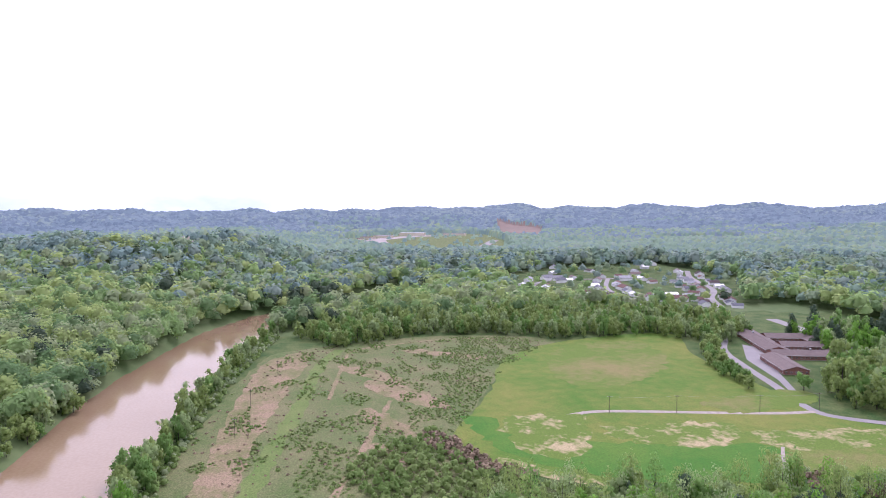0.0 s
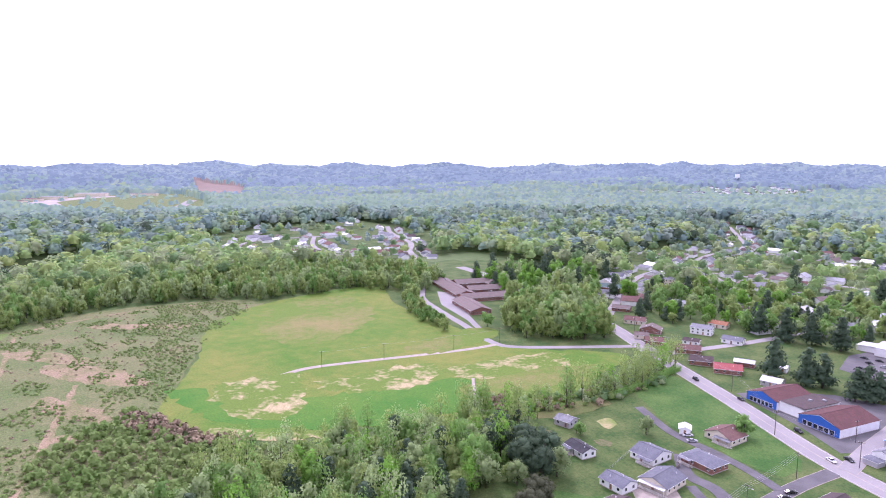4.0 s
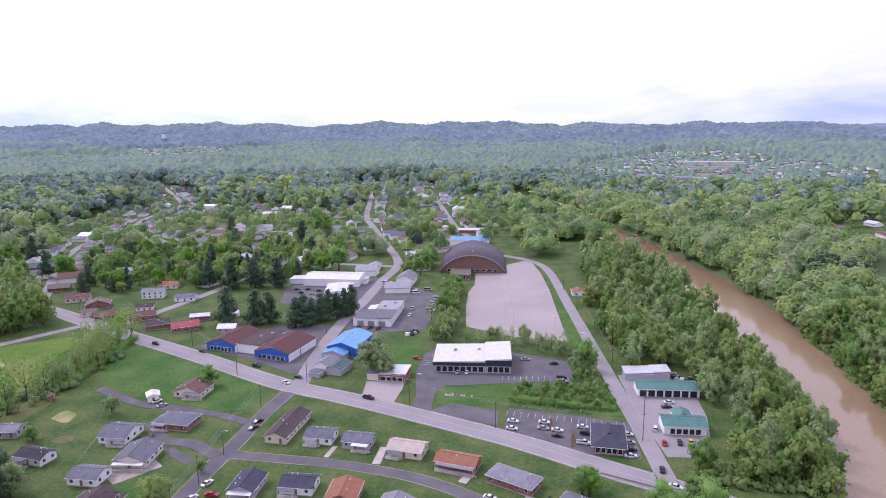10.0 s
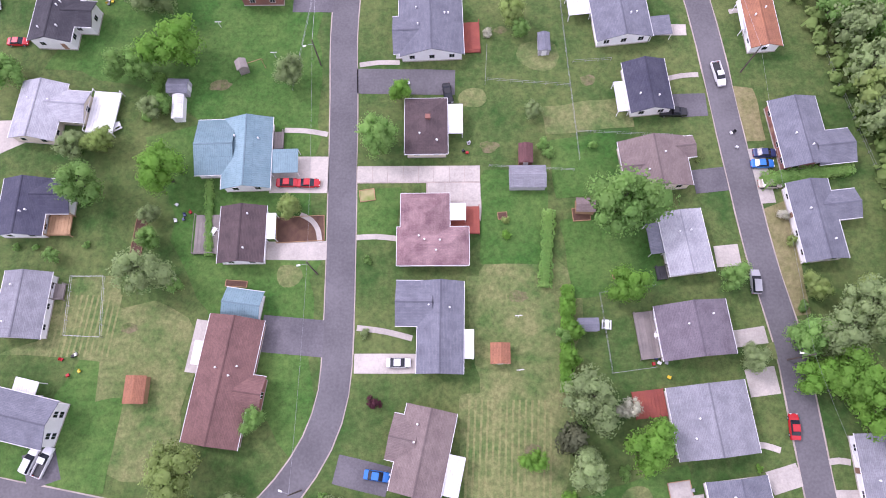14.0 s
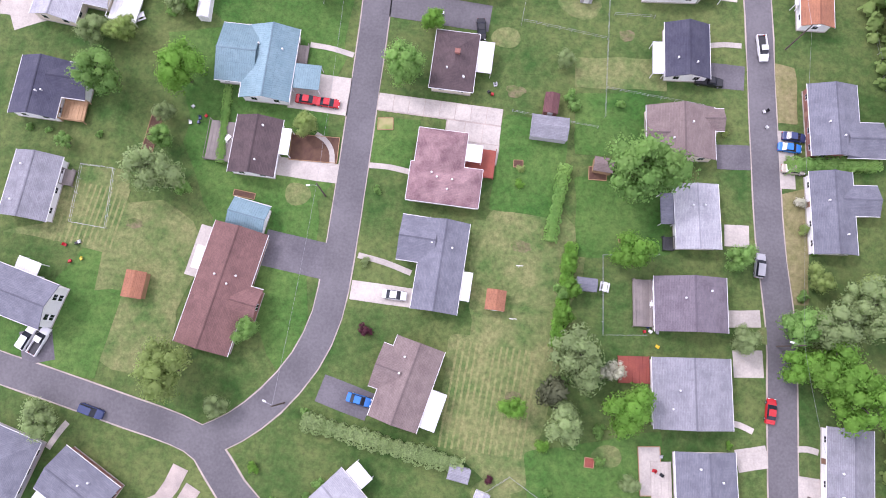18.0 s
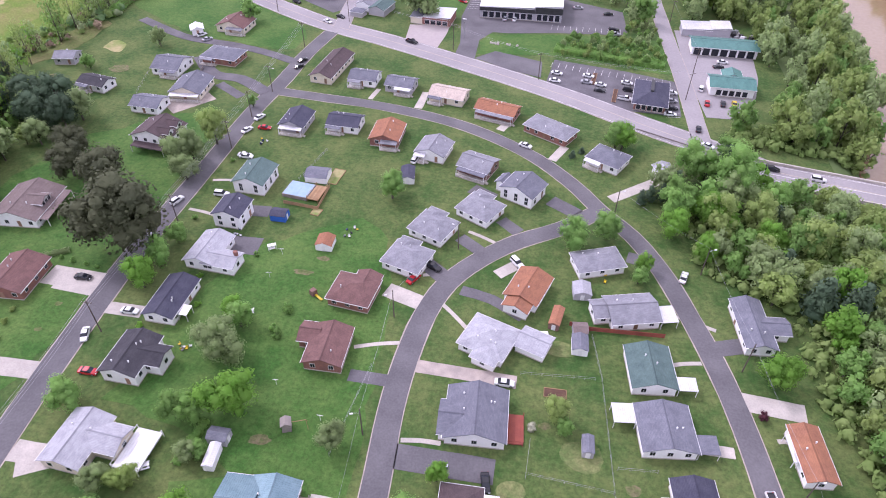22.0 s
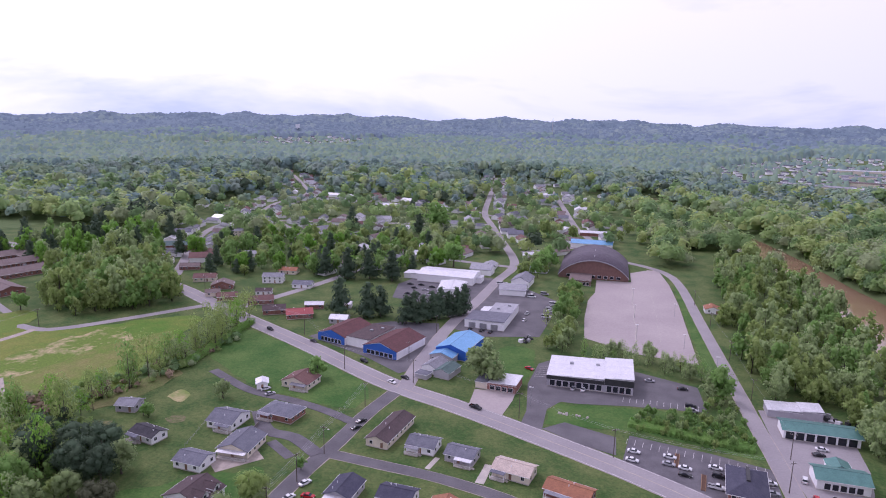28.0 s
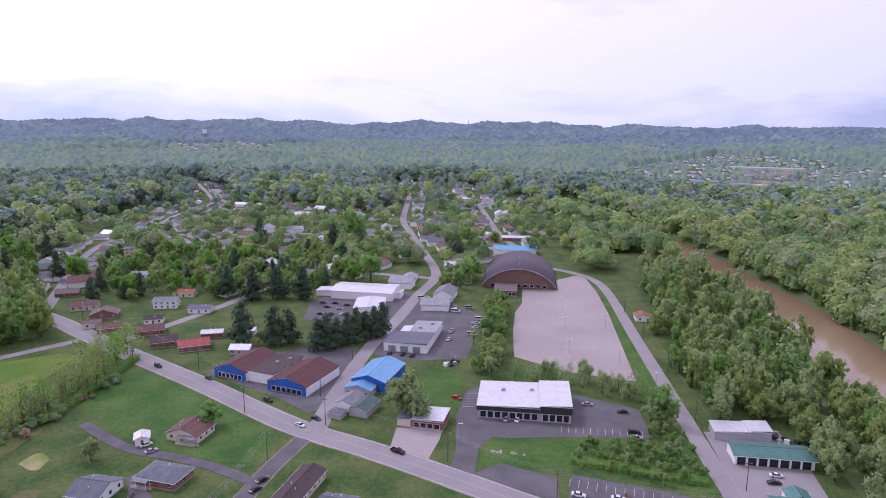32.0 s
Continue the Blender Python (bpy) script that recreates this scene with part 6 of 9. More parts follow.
plant("leaf", (-68.5, 116.5, 1.2), (-53.8, 98.9, 1.5), (-54.2, 91, 1.7), (-124.4, 107.3, 1.0), (-120.5, 106.8, 0.9), (-116.6, 106, 1.1), (-112.7, 105.4, 0.9), (-108.9, 104.8, 1.0), (-92, 128.9, 1.3), (-92.8, 159, 1.2), (53.4, 128.5, 1.6), (58, 127, 1.7), (63, 128, 2.2), (-70.4, 26.3, 1.0))
plant("leafdull", (-64.9, 83.2, 5.2), (-109.5, 153.8, 4.4), (-58.6, 28.9, 1.3), (-58.8, 33.4, 1.5))
plant("leafyellow", (-119.6, 78.2, 1.4), (-121, 83, 1.3), (-121.5, 87, 1.2), (-30.9, 34.4, 2.0))
plant("pine", (20.6, 182.8, 1.6), (17.5, 179.6, 1.6), (40.8, 159, 2.6), (44.5, 160, 2.8), (66.4, 180.4, 4.5), (73.6, 131.8, 4.0), (38, 157, 2.2))


for x, y, r_, m_, k_, st in ((-215, 190, 5.0, "leafbright", "tall", 1.5), (-174, 148, 7.4, "leaf", "fine", 1.2), (-175, 176, 8.0, "pine", "fine", 0.95), (-184, 169, 7.4, "pine", "fine", 1.0), (-167, 167, 7.0, "pine", "fine", 1.0), (-192, 179, 6.6, "pine", "fine", 1.1), (-160, 158, 4.6, "leafdull", "fine", 1.1), (-142, 151, 5.2, "spruce", "fine", 1.2), (-227, 125, 5.0, "leafyellow", "tall", 1.5), (-216, 148, 5.4, "leafdull", "thin", 1.3),
                           (-199, 143, 5.4, "leafdull", "thin", 1.3), (-217, 207, 2.6, "leafyellow", "thin", 2.2), (-209, 220, 2.8, "leafyellow", "thin", 2.2), (-209, 242, 2.6, "leafyellow", "thin", 2.0), (-177, 213, 2.0, "leaf", "plain", 1.2), (-156, 236, 2.2, "leafdull", "thin", 1.9),
                           (-196, 266, 3.0, "leafdull", "thin", 1.8), (-193, 287, 3.0, "leafyellow", "thin", 1.8), (-340, 309, 5.6, "leaf", "plain", 1.1), (-57, 297, 3.6, "leafdull", "plain", 1.3), (-34, 377, 3.4, "leafyellow", "thin", 1.5), (-22, 390, 3.4, "leafyellow", "thin", 1.4), (50, 313, 4.4, "leaf", "plain", 1.0), (58, 170, 6.0, "leaf", "fine", 1.1), (64, 158, 6.4, "leafdull", "fine", 1.1), (71, 166, 5.6, "leafbright", "fine", 1.1), (57, 150, 5.6, "leafbright", "fine", 1.0), (70, 149, 6.0, "leafyellow", "fine", 1.1), (76, 158, 5.4, "leaf", "fine", 1.1), (3, 339, 3.0, "leafyellow", "thin", 1.4), (35, 326, 3.0, "leafyellow", "thin", 1.4)):
    tree(x, y, r_, m_, k_, st)
for x, y, r_ in ((-163, 176, 7.2), (-157, 168, 6.0), (-170, 184, 6.0)):
    tree(x, y, r_, "pine", "fine", 1.1)
for k in range(8):
    tree(-113 + 4 * k, 355 + 4.1 * k, 7.0 + 0.7 * math.sin(k * 2.1), "pine", "cone", 1.15, "row of dark conifers")
for x, y, r_ in ((-157, 362, 9.4), (-139, 361, 8.8), (-132, 364, 8.0), (-205, 446, 9.0), (-186, 443, 9.6), (-171, 448, 9.0), (-153, 446, 9.4), (-268, 652, 9.0), (-187, 631, 9.0), (-350, 349, 4.0)):
    tree(x, y, r_, "pine", "cone", 1.1)


def scatter(poly, gap, seed):
    r = random.Random(seed)
    xs, ys = [p[0] for p in poly], [p[1] for p in poly]
    res = []
    x = min(xs)
    while x < max(xs):
        y = min(ys)
        while y < max(ys):
            a, b = x + r.uniform(-0.45, 0.45) * gap, y + r.uniform(-0.45, 0.45) * gap
            if inside(a, b, poly):
                res.append((a, b))
            y += gap
        x += gap
    return res


KINDS = ("leafdull", "leafyellow", "leafdull", "leaf", "leafyellow", "leafdull", "leaf", "leafyellow")
WOODS = (
    ([(44, 166), (45, 152), (50, 140), (53, 127), (62, 123), (73, 115), (72, 102), (73, 90), (76, 77), (79, 64), (84, 50), (87, 38), (86, 10), (84, -10), (85, -60), (108, -60), (108, 100), (104, 130), (98, 146), (78, 150), (62, 160)], 6.8, 4.6, ("leafdull", "leaf", "leafyellow", "leafdull", "leaf", "leafbright", "leafyellow", "pine"), "wide"),
    ([(72, 205), (88, 210), (96, 228), (97, 250), (97, 272), (96, 298), (68, 298), (66, 330), (143, 330), (138, 300), (131, 250), (123, 208), (114, 190), (90, 194)], 8.6, 5.4, KINDS, "tall"),
    ([(66, 330), (64, 430), (70, 480), (84, 560), (92, 640), (98, 620), (124, 600), (130, 560), (137, 520), (143, 470), (143, 420), (141, 350), (141, 330)], 10.5, 5.4, KINDS, "tall"),
    ([(112, 192), (122, 204), (129, 228), (134, 250), (139, 278), (142, 305), (146, 340), (140, 344), (134, 312), (128, 280), (122, 245), (112, 212)], 6.6, 6.0, KINDS, "tall"),
    ([(190, 380), (192, 440), (192, 480), (188, 520), (182, 560), (175, 620), (167, 680), (182, 690), (196, 620), (204, 560), (208, 520), (210, 470), (208, 400)], 8.0, 5.6, KINDS, "tall"),
    ([(-225, 120), (-215, 172), (-198, 196), (-178, 188), (-162, 160), (-150, 118), (-165, 90), (-200, 80)], 8.5, 5.0, ("leaf", "leafdull", "leaf", "leafyellow", "pine"), "plain"),
    ([(152, 120), (156, 150), (185, 144), (190, 168), (162, 176), (162, 193), (166, 218), (172, 250), (176, 282), (183, 327), (189, 380), (230, 380), (240, 300), (235, 120)], 8.0, 5.8, KINDS, "tall"),
    ([(80, 150), (112, 147), (114, 159), (82, 167)], 5.5, 4.0, KINDS, "wide"),
    ([(-180, -200), (-315, -154), (-390, -146), (-450, -140), (-450, -190), (-390, -205), (-300, -220), (-180, -260)], 8.5, 5.2, KINDS, "plain"),
    ([(-180, -116), (-270, -84), (-330, -76), (-400, -70), (-400, -64), (-330, -68), (-265, -70), (-200, -96)], 9.0, 5.0, KINDS, "tall"),
    ([(84, 152), (104, 148), (107, 100), (107, -60), (113, -60), (113, 100), (116, 154)], 5.6, 4.8, KINDS, "plain"),
    ([(-300, 302), (-330, 318), (-368, 352), (-385, 400), (-360, 440), (-320, 420), (-285, 380), (-262, 348)], 9.5, 7.0, ("leaf", "leafdull", "leafyellow", "leafyellow"), "tall"),
    ([(-239, 60), (-236, 111), (-228, 148), (-224, 194), (-205, 240), (-204, 300), (-196, 330), (-190, 300), (-190, 215), (-176, 172), (-160, 136), (-150, 90), (-175, 40)], 10.5, 4.4, ("leaf", "leafdull", "leafyellow", "leafbright", "leafyellow"), "thin"),
    ([(-160, 60), (-150, 90), (-165, 136), (-186, 172), (-215, 140), (-225, 60), (-210, 0), (-170, 0)], 9.5, 5.6, ("leaf", "leafdull", "pine", "leafbright", "leafyellow"), "plain"),
    ([(-270, -78), (-360, -66), (-480, -52), (-560, -40), (-620, -20), (-650, 20), (-660, 30), (-660, -20), (-600, -40), (-480, -64), (-360, -82), (-280, -92)], 11, 5.0, KINDS, "tall"),
    ([(-545, 28), (-578, 102), (-564, 178), (-528, 224), (-526, 262), (-522, 314), (-466, 346), (-500, 402), (-570, 412), (-640, 330), (-662, 180), (-664, 40), (-600, -12)], 9.0, 5.4, ("leaf", "leafyellow", "leafdull", "leafyellow"), "tall"),
    ([(-34, 330), (-20, 330), (-15, 356), (-17, 430), (-20, 458), (-32, 470), (-30, 420), (-30, 360)], 7.0, 4.2, ("leafyellow", "leafdull", "leaf"), "plain"),
    ([(-12, 324), (18, 323), (38, 313), (50, 304), (54, 310), (42, 326), (18, 334), (-12, 336)], 5.4, 2.6, ("leafdull", "leafdull", "leaf", "leafdull"), "thin"),
    ([(9, 257), (25, 254), (42, 248), (57, 250), (57, 285), (50, 300), (44, 300), (40, 279), (14, 274)], 4.0, 1.7, ("leaf", "leafdull", "leaf", "leafyellow"), "light"),
    ([(-70, 480), (-40, 490), (-40, 560), (-72, 560)], 11, 5.5, KINDS, "plain"),
    ([(-440, 305), (-400, 285), (-350, 275), (-345, 283), (-400, 300), (-445, 322), (-475, 345), (-480, 335)], 7.5, 4.2, ("leaf", "leafyellow"), "plain"),
    ([(-420, 400), (-380, 440), (-330, 470), (-330, 500), (-420, 540), (-500, 470), (-480, 420)], 13, 7.0, ("leaf", "leafbright", "pine", "leafdull"), "tall"),
    ([(-300, 415), (-240, 430), (-180, 450), (-130, 480), (-130, 580), (-300, 590), (-360, 540), (-300, 470)], 12.5, 5.8, ("leaf", "leafbright", "leafyellow", "leafdull", "leaf", "leafyellow", "pine"), "plain"),
    ([(-70, 652), (60, 652), (110, 680), (40, 720), (-70, 700)], 17, 6.4, KINDS, "plain"),
    ([(-195, 300), (-204, 335), (-215, 345), (-222, 330), (-210, 300), (-200, 262), (-192, 262)], 6.0, 3.4, ("leafdull", "leafyellow"), "thin"),
)
blocked = [(o.location.x, o.location.y, 30.0 if o.name.split(".")[0] in ("hall", "school", "warehouse", "sports_hall") else 9.0) for o in scene.objects if o.parent is None and o.type == "EMPTY" and "label" in o and "tree" not in o.name and "shrub" not in o.name]
def grove(name, spots, material, label):
    """Many trees joined into one sheet of woodland: leaf sprays and trunks."""
    vs, fs, ns, ts, base = [], [], [], Geo(), 0
    for x, y, rad_, st, key in spots:
        v, f, nv = CLOUD[key][rt.randrange(len(CLOUD[key]))]
        a = rt.uniform(0, 6.28)
        z = float(height(x, y))
        v = v * np.array([rad_, rad_, rad_ * st])
        vs.append(np.stack([v[:, 0] * math.cos(a) - v[:, 1] * math.sin(a) + x, v[:, 0] * math.sin(a) + v[:, 1] * math.cos(a) + y, v[:, 2] + z], 1))
        ns.append(np.stack([nv[:, 0] * math.cos(a) - nv[:, 1] * math.sin(a), nv[:, 0] * math.sin(a) + nv[:, 1] * math.cos(a), nv[:, 2] / st], 1))
        fs.append(f + base)
        base += len(v)
        ts.tube([(x, y, z - 0.3), (x + 0.1, y, z + rad_ * st * 0.6), (x, y + 0.1, z + rad_ * st * 1.5)], 0.05 * rad_, 0.015 * rad_, 4)
        for k in range(3):
            b = a + 2.1 * k
            ts.tube([(x, y, z + rad_ * st * 0.55), (x + math.cos(b) * rad_ * 0.55, y + math.sin(b) * rad_ * 0.55, z + rad_ * st * 1.25)], 0.025 * rad_, 0.008 * rad_, 3)
    q_, f_ = np.concatenate(vs), np.concatenate(fs)
    me = bpy.data.meshes.new(name)
    nq, nt_ = len(f_), len(ts.f)
    me.from_pydata(q_.tolist() + ts.v, [], f_.tolist() + [tuple(i + len(q_) for i in f) for f in ts.f])
    me.materials.append(material), me.materials.append(M["bark"])
    me.polygons.foreach_set("material_index", [0] * nq + [1] * nt_)
    me.polygons.foreach_set("use_smooth", [True] * (nq + nt_))
    N_ = np.zeros((len(me.vertices), 3))
    N_[:len(q_)] = np.concatenate(ns)
    me.normals_split_custom_set_from_vertices(N_.tolist())
    tagged(new(name, me), label, "woodland", "", "stuff")


sheets = {}
for n_, (poly, gap, rad_, kinds, key) in enumerate(WOODS):
    for x, y in scatter(poly, gap, n_):
        if any((x - a) ** 2 + (y - b) ** 2 < c_ * c_ for a, b, c_ in blocked):
            continue
        m_ = rt.choice(kinds)
        r_, st = rad_ * rt.uniform(0.65, 1.25), rt.uniform(*{"tall": (1.1, 1.5), "thin": (1.5, 2.2)}.get(key, (1.0, 1.3)))
        k_ = "cone" if m_ == "pine" else key
        if math.hypot(x, y) > 330 and k_ in ("plain", "tall"):
            k_ = "light" if k_ == "plain" else "highlight"
        if n_ == 0 and x < 90:
            tree(x, y, r_, m_, k_, st, "trees of the woods")
        else:
            sheets.setdefault(m_, []).append((x, y, r_, st, k_))
for x, y, r_, st, m_ in ((-225, 122, 4.6, 2.3, "leafyellow"), (-214, 141, 4.2, 2.1, "leafdull"), (-207, 148, 4.4, 2.2, "leafdull"), (-214, 181, 3.6, 2.5, "leafyellow"), (-209, 187, 3.8, 2.6, "leafyellow"), (-212, 175, 3.4, 2.4, "leafyellow"), (-205, 205, 3.2, 2.4, "leafdull"), (-199, 211, 3.4, 2.6, "leafyellow"),
                         (-202, 222, 2.8, 2.5, "leafdull"), (-200, 234, 2.8, 2.6, "leafdull"), (-196, 248, 3.0, 2.4, "leafyellow"), (-198, 262, 2.6, 2.7, "leafdull"), (-197, 276, 2.8, 2.5, "leafyellow"), (-199, 292, 3.0, 2.4, "leafdull"), (-203, 306, 3.0, 2.3, "leafyellow"), (-231, 98, 4.4, 2.0, "leafdull"), (-191, 142, 4.8, 2.0, "leafdull"), (-186, 152, 4.8, 2.1, "leaf"), (-240, 78, 4.4, 1.9, "leafyellow"),
                         (-286, -72, 4.6, 1.5, "leaf"), (-262, -76, 4.8, 1.5, "leafbright"), (-318, -70, 4.4, 1.5, "leaf"), (-350, -66, 4.8, 1.5, "leafdull"), (-385, -64, 4.2, 1.5, "leafyellow"), (-432, -56, 4.6, 1.6, "leafdull")):
    sheets.setdefault(m_, []).append((x, y, r_, st, "thin" if st > 1.8 else "tall"))
for m_, spots in sheets.items():
    grove(LEAFWORD[m_].split()[0].replace("-", "_") + "_grove", spots, M[m_], LEAFWORD[m_] + " trees of the groves round the town")


# ---- homes along the far streets ----
fr = random.Random(21)
FAR = {}
for key in ("grey", "slate", "brown", "light", "darkbrown", "whitemetal", "taupe"):
    FAR[key] = (roof_solid(-4.6, -6.2, 4.6, 6.2, 3.2, 2.0, "gable", "y").mesh("roof", R[key]), wall_solid(-4.6, -6.2, 4.6, 6.2, 0, 3.1, 2.0, "gable", "y").mesh("wall", M["white"]))
made = []
STREETS = [np.array(b_[1]) for b_ in ribbons[6:] if b_[0] not in ("road_9", "road_10", "road_11")] + [np.array(HWY)]
town_roads = [b_[1] for b_ in ribbons if b_[0] in ("road_7", "road_12", "road_13", "road_14", "road_15", "road_16", "road_17", "road_18", "road_19", "road_20", "road_21")]


def far_home(x, y, turn):
    if any((x - a) ** 2 + (y - b) ** 2 < 200 for a, b in made) or any((x - a) ** 2 + (y - b) ** 2 < 420 for a, b, c_ in blocked):
        return
    if min(river_distance(np.array([x]), np.array([y]), l_)[0] for l_ in STREETS) < 10:
        return
    made.append((x, y))
    key = fr.choice(list(FAR))
    q = thing("house", x, y, float(height(x, y)) - 0.2, turn, "distant white house with a %s roof among trees" % {"whitemetal": "white", "darkbrown": "dark brown", "light": "pale grey"}.get(key, key), "house", "distant houses")
    sc_ = fr.uniform(0.9, 1.4)
    q.scale = (sc_, sc_ * fr.uniform(0.9, 1.25), sc_ * fr.uniform(0.9, 1.25))
    part("wall", FAR[key][1], None, q)
    part("roof", FAR[key][0], None, q)


for pts_ in town_roads:
    cp = curve_points(pts_, 21)
    for p_, n_ in zip(cp, cp[1:]):
        if p_.y < 425 and p_.x > -600:
            continue
        dr_ = (n_ - p_).normalized()
        for side in (-1, 1):
            if fr.random() < 0.8:
                o_ = fr.uniform(13, 19) * side
                far_home(p_.x - dr_.y * o_ + fr.uniform(-3, 3), p_.y + dr_.x * o_ + fr.uniform(-3, 3), math.degrees(math.atan2(dr_.y, dr_.x)) + fr.choice((0, 90)) + fr.uniform(-6, 6))
for poly, most in zip(TOWNS, (10, 34, 8, 12, 26, 0, 4, 0)):
    spots = scatter(poly, 30, 5)
    fr.shuffle(spots)
    for x, y in spots[:most]:
        far_home(x, y, fr.uniform(0, 180))
# the larger town far down the valley: hundreds of roofs too small to tell apart
for part_, mt_ in (("walls", M["white"]), ("light_roofs", R["light"]), ("dark_roofs", R["slate"])):
    rf = random.Random(6)
    ge = Geo()
    for poly in (TOWNS[5], TOWNS[7], [(-560, 1180), (-470, 1000), (-420, 1050), (-480, 1300), (-660, 1320)], [(-1650, 560), (-1500, 540), (-1450, 700), (-1600, 760)]):
        for x, y in scatter(poly, 27, 9):
            w_, d_, h_, kd, tw = rf.uniform(3.4, 5.4), rf.uniform(4.5, 7.5), rf.uniform(3.0, 5.0), rf.random(), rf.uniform(0, 3.14)
            x, y = x + rf.uniform(-9, 9), y + rf.uniform(-9, 9)
            if rf.random() < 0.52:
                continue
            z_ = float(height(x, y))
            cs, sn = math.cos(tw), math.sin(tw)
            P4 = [(x + a * w_ * cs - b * d_ * sn, y + a * w_ * sn + b * d_ * cs) for a, b in ((-1, -1), (1, -1), (1, 1), (-1, 1))]
            if part_ == "walls":
                ge.prism(P4, z_ - 1, z_ + h_)
            elif (part_ == "light_roofs") == (kd < 0.42):
                m1 = ((P4[0][0] + P4[1][0]) / 2, (P4[0][1] + P4[1][1]) / 2, z_ + h_ + w_ * 0.55)
                m2 = ((P4[2][0] + P4[3][0]) / 2, (P4[2][1] + P4[3][1]) / 2, z_ + h_ + w_ * 0.55)
                ge.add([(*p_, z_ + h_ + 0.05) for p_ in P4] + [m1, m2], [(0, 4, 5, 3), (1, 2, 5, 4), (0, 1, 4), (2, 3, 5)])
    tagged(new("distant_town_" + part_, ge.mesh("distant_town", mt_)), {"walls": "white walls of the distant valley town's houses", "light_roofs": "pale roofs of the distant valley town", "dark_roofs": "dark grey roofs of the distant valley town"}[part_], "houses", "", "stuff")


# wide woods: one sheet of stuff for the middle distance, one for the far
def woods(name, P, rad, zs, quads_, seed, material, label, size, tall=1.25, segs=7, kinds=None):
    """Many crowns joined: each is a leafy dome with leaf sprays standing out of it."""
    r = np.random.RandomState(seed)
    n_ = len(P)
    mid_z = zs + rad * 0.76 * tall
    C_ = np.stack([P[:, 0], P[:, 1], mid_z], 1)[:, None]
    R_ = rad[:, None, None]
    d = r.normal(size=(n_, quads_, 3))
    d[..., 2] = np.abs(d[..., 2]) * 0.9 - 0.15
    d /= np.linalg.norm(d, axis=2)[..., None]
    ph = r.rand(n_, 4, 1) * 6

    def lumpy(e):
        return (1 + 0.20 * np.sin(e[..., 0] * 5 + ph[:, 0]) * np.cos(e[..., 1] * 5 + ph[:, 1]) + 0.10 * np.sin(e[..., 2] * 7 + ph[:, 2]))[..., None]

    c_ = d * R_ * lumpy(d) * r.uniform(0.84, 1.06, (n_, quads_, 1)) * np.array([1, 1, tall]) + C_
    nr = d * 0.9 + r.normal(size=d.shape) * 0.3 + np.array([0, 0, 0.45])
    nr /= np.linalg.norm(nr, axis=2)[..., None]
    soft = d + r.normal(size=d.shape) * 0.2 + np.array([0, 0, 0.5])
    nr *= np.sign((soft * nr).sum(2))[..., None]
    u_ = np.cross(nr, r.normal(size=d.shape))
    u_ /= np.linalg.norm(u_, axis=2)[..., None]
    w_ = np.cross(nr, u_)
    s_ = R_ * size * r.uniform(0.6, 1.3, (n_, quads_, 1))
    q_ = np.stack([c_ - u_ * s_ - w_ * s_ * 0.6, c_ + u_ * s_ - w_ * s_ * 0.5, c_ + u_ * s_ * 0.8 + w_ * s_ * 0.7, c_ - u_ * s_ * 0.8 + w_ * s_ * 0.6], 2).reshape(-1, 3)
    # the dome: two rings and a top
    an = np.arange(segs) * 2 * math.pi / segs
    ring = np.concatenate([np.stack([np.cos(an + k * 0.4) * math.cos(e), np.sin(an + k * 0.4) * math.cos(e), np.full(segs, math.sin(e))], 1) for k, e in enumerate((-0.35, 0.25, 0.85))] + [np.array([[0.0, 0.0, 1.0]])])
    k_ = len(ring)
    dome = np.repeat(ring[None], n_, 0)
    dome = (dome * R_ * 0.76 * lumpy(dome) * r.uniform(0.88, 1.1, (n_, k_, 1)) * np.array([1, 1, tall]) + C_).reshape(-1, 3)
    fq = np.array([(k * segs + j, k * segs + (j + 1) % segs, (k + 1) * segs + (j + 1) % segs, (k + 1) * segs + j) for k in range(2) for j in range(segs)])
    ft = np.array([(2 * segs + j, 2 * segs + (j + 1) % segs, 3 * segs) for j in range(segs)])
    o_ = len(q_) + np.arange(n_)[:, None, None] * k_
    idx_ = np.concatenate([np.arange(len(q_)), (fq[None] + o_).ravel(), (ft[None] + o_).ravel()])
    n4, n3 = len(q_) // 4 + n_ * len(fq), n_ * len(ft)
    me = bpy.data.meshes.new(name)
    allv = np.concatenate([q_, dome])
    me.vertices.add(len(allv)), me.loops.add(len(idx_)), me.polygons.add(n4 + n3)
    me.vertices.foreach_set("co", allv.astype(np.float32).ravel())
    me.loops.foreach_set("vertex_index", idx_.astype(np.int32))
    me.polygons.foreach_set("loop_start", np.concatenate([np.arange(n4) * 4, n4 * 4 + np.arange(n3) * 3]).astype(np.int32))
    me.polygons.foreach_set("use_smooth", [True] * (n4 + n3))
    for m_ in (material if isinstance(material, tuple) else (material,)):
        me.materials.append(m_)
    if kinds is not None:
        me.polygons.foreach_set("material_index", np.concatenate([np.repeat(kinds, quads_), np.repeat(kinds, len(fq)), np.repeat(kinds, len(ft))]).astype(np.int32))
    me.update(calc_edges=True)
    me.normals_split_custom_set_from_vertices(np.concatenate([np.repeat(soft.reshape(-1, 3), 4, 0), np.tile(ring + np.array([0, 0, 0.5]), (n_, 1))]).tolist())
    return tagged(new(name, me), label, "woodland", "", "stuff")


def speckle(i, j, seed):
    """A fixed random number, 0 to 1, for each lattice cell."""
    v = np.sin(i * 127.1 + j * 311.7 + seed * 74.7) * 43758.5453
    return v - np.floor(v)


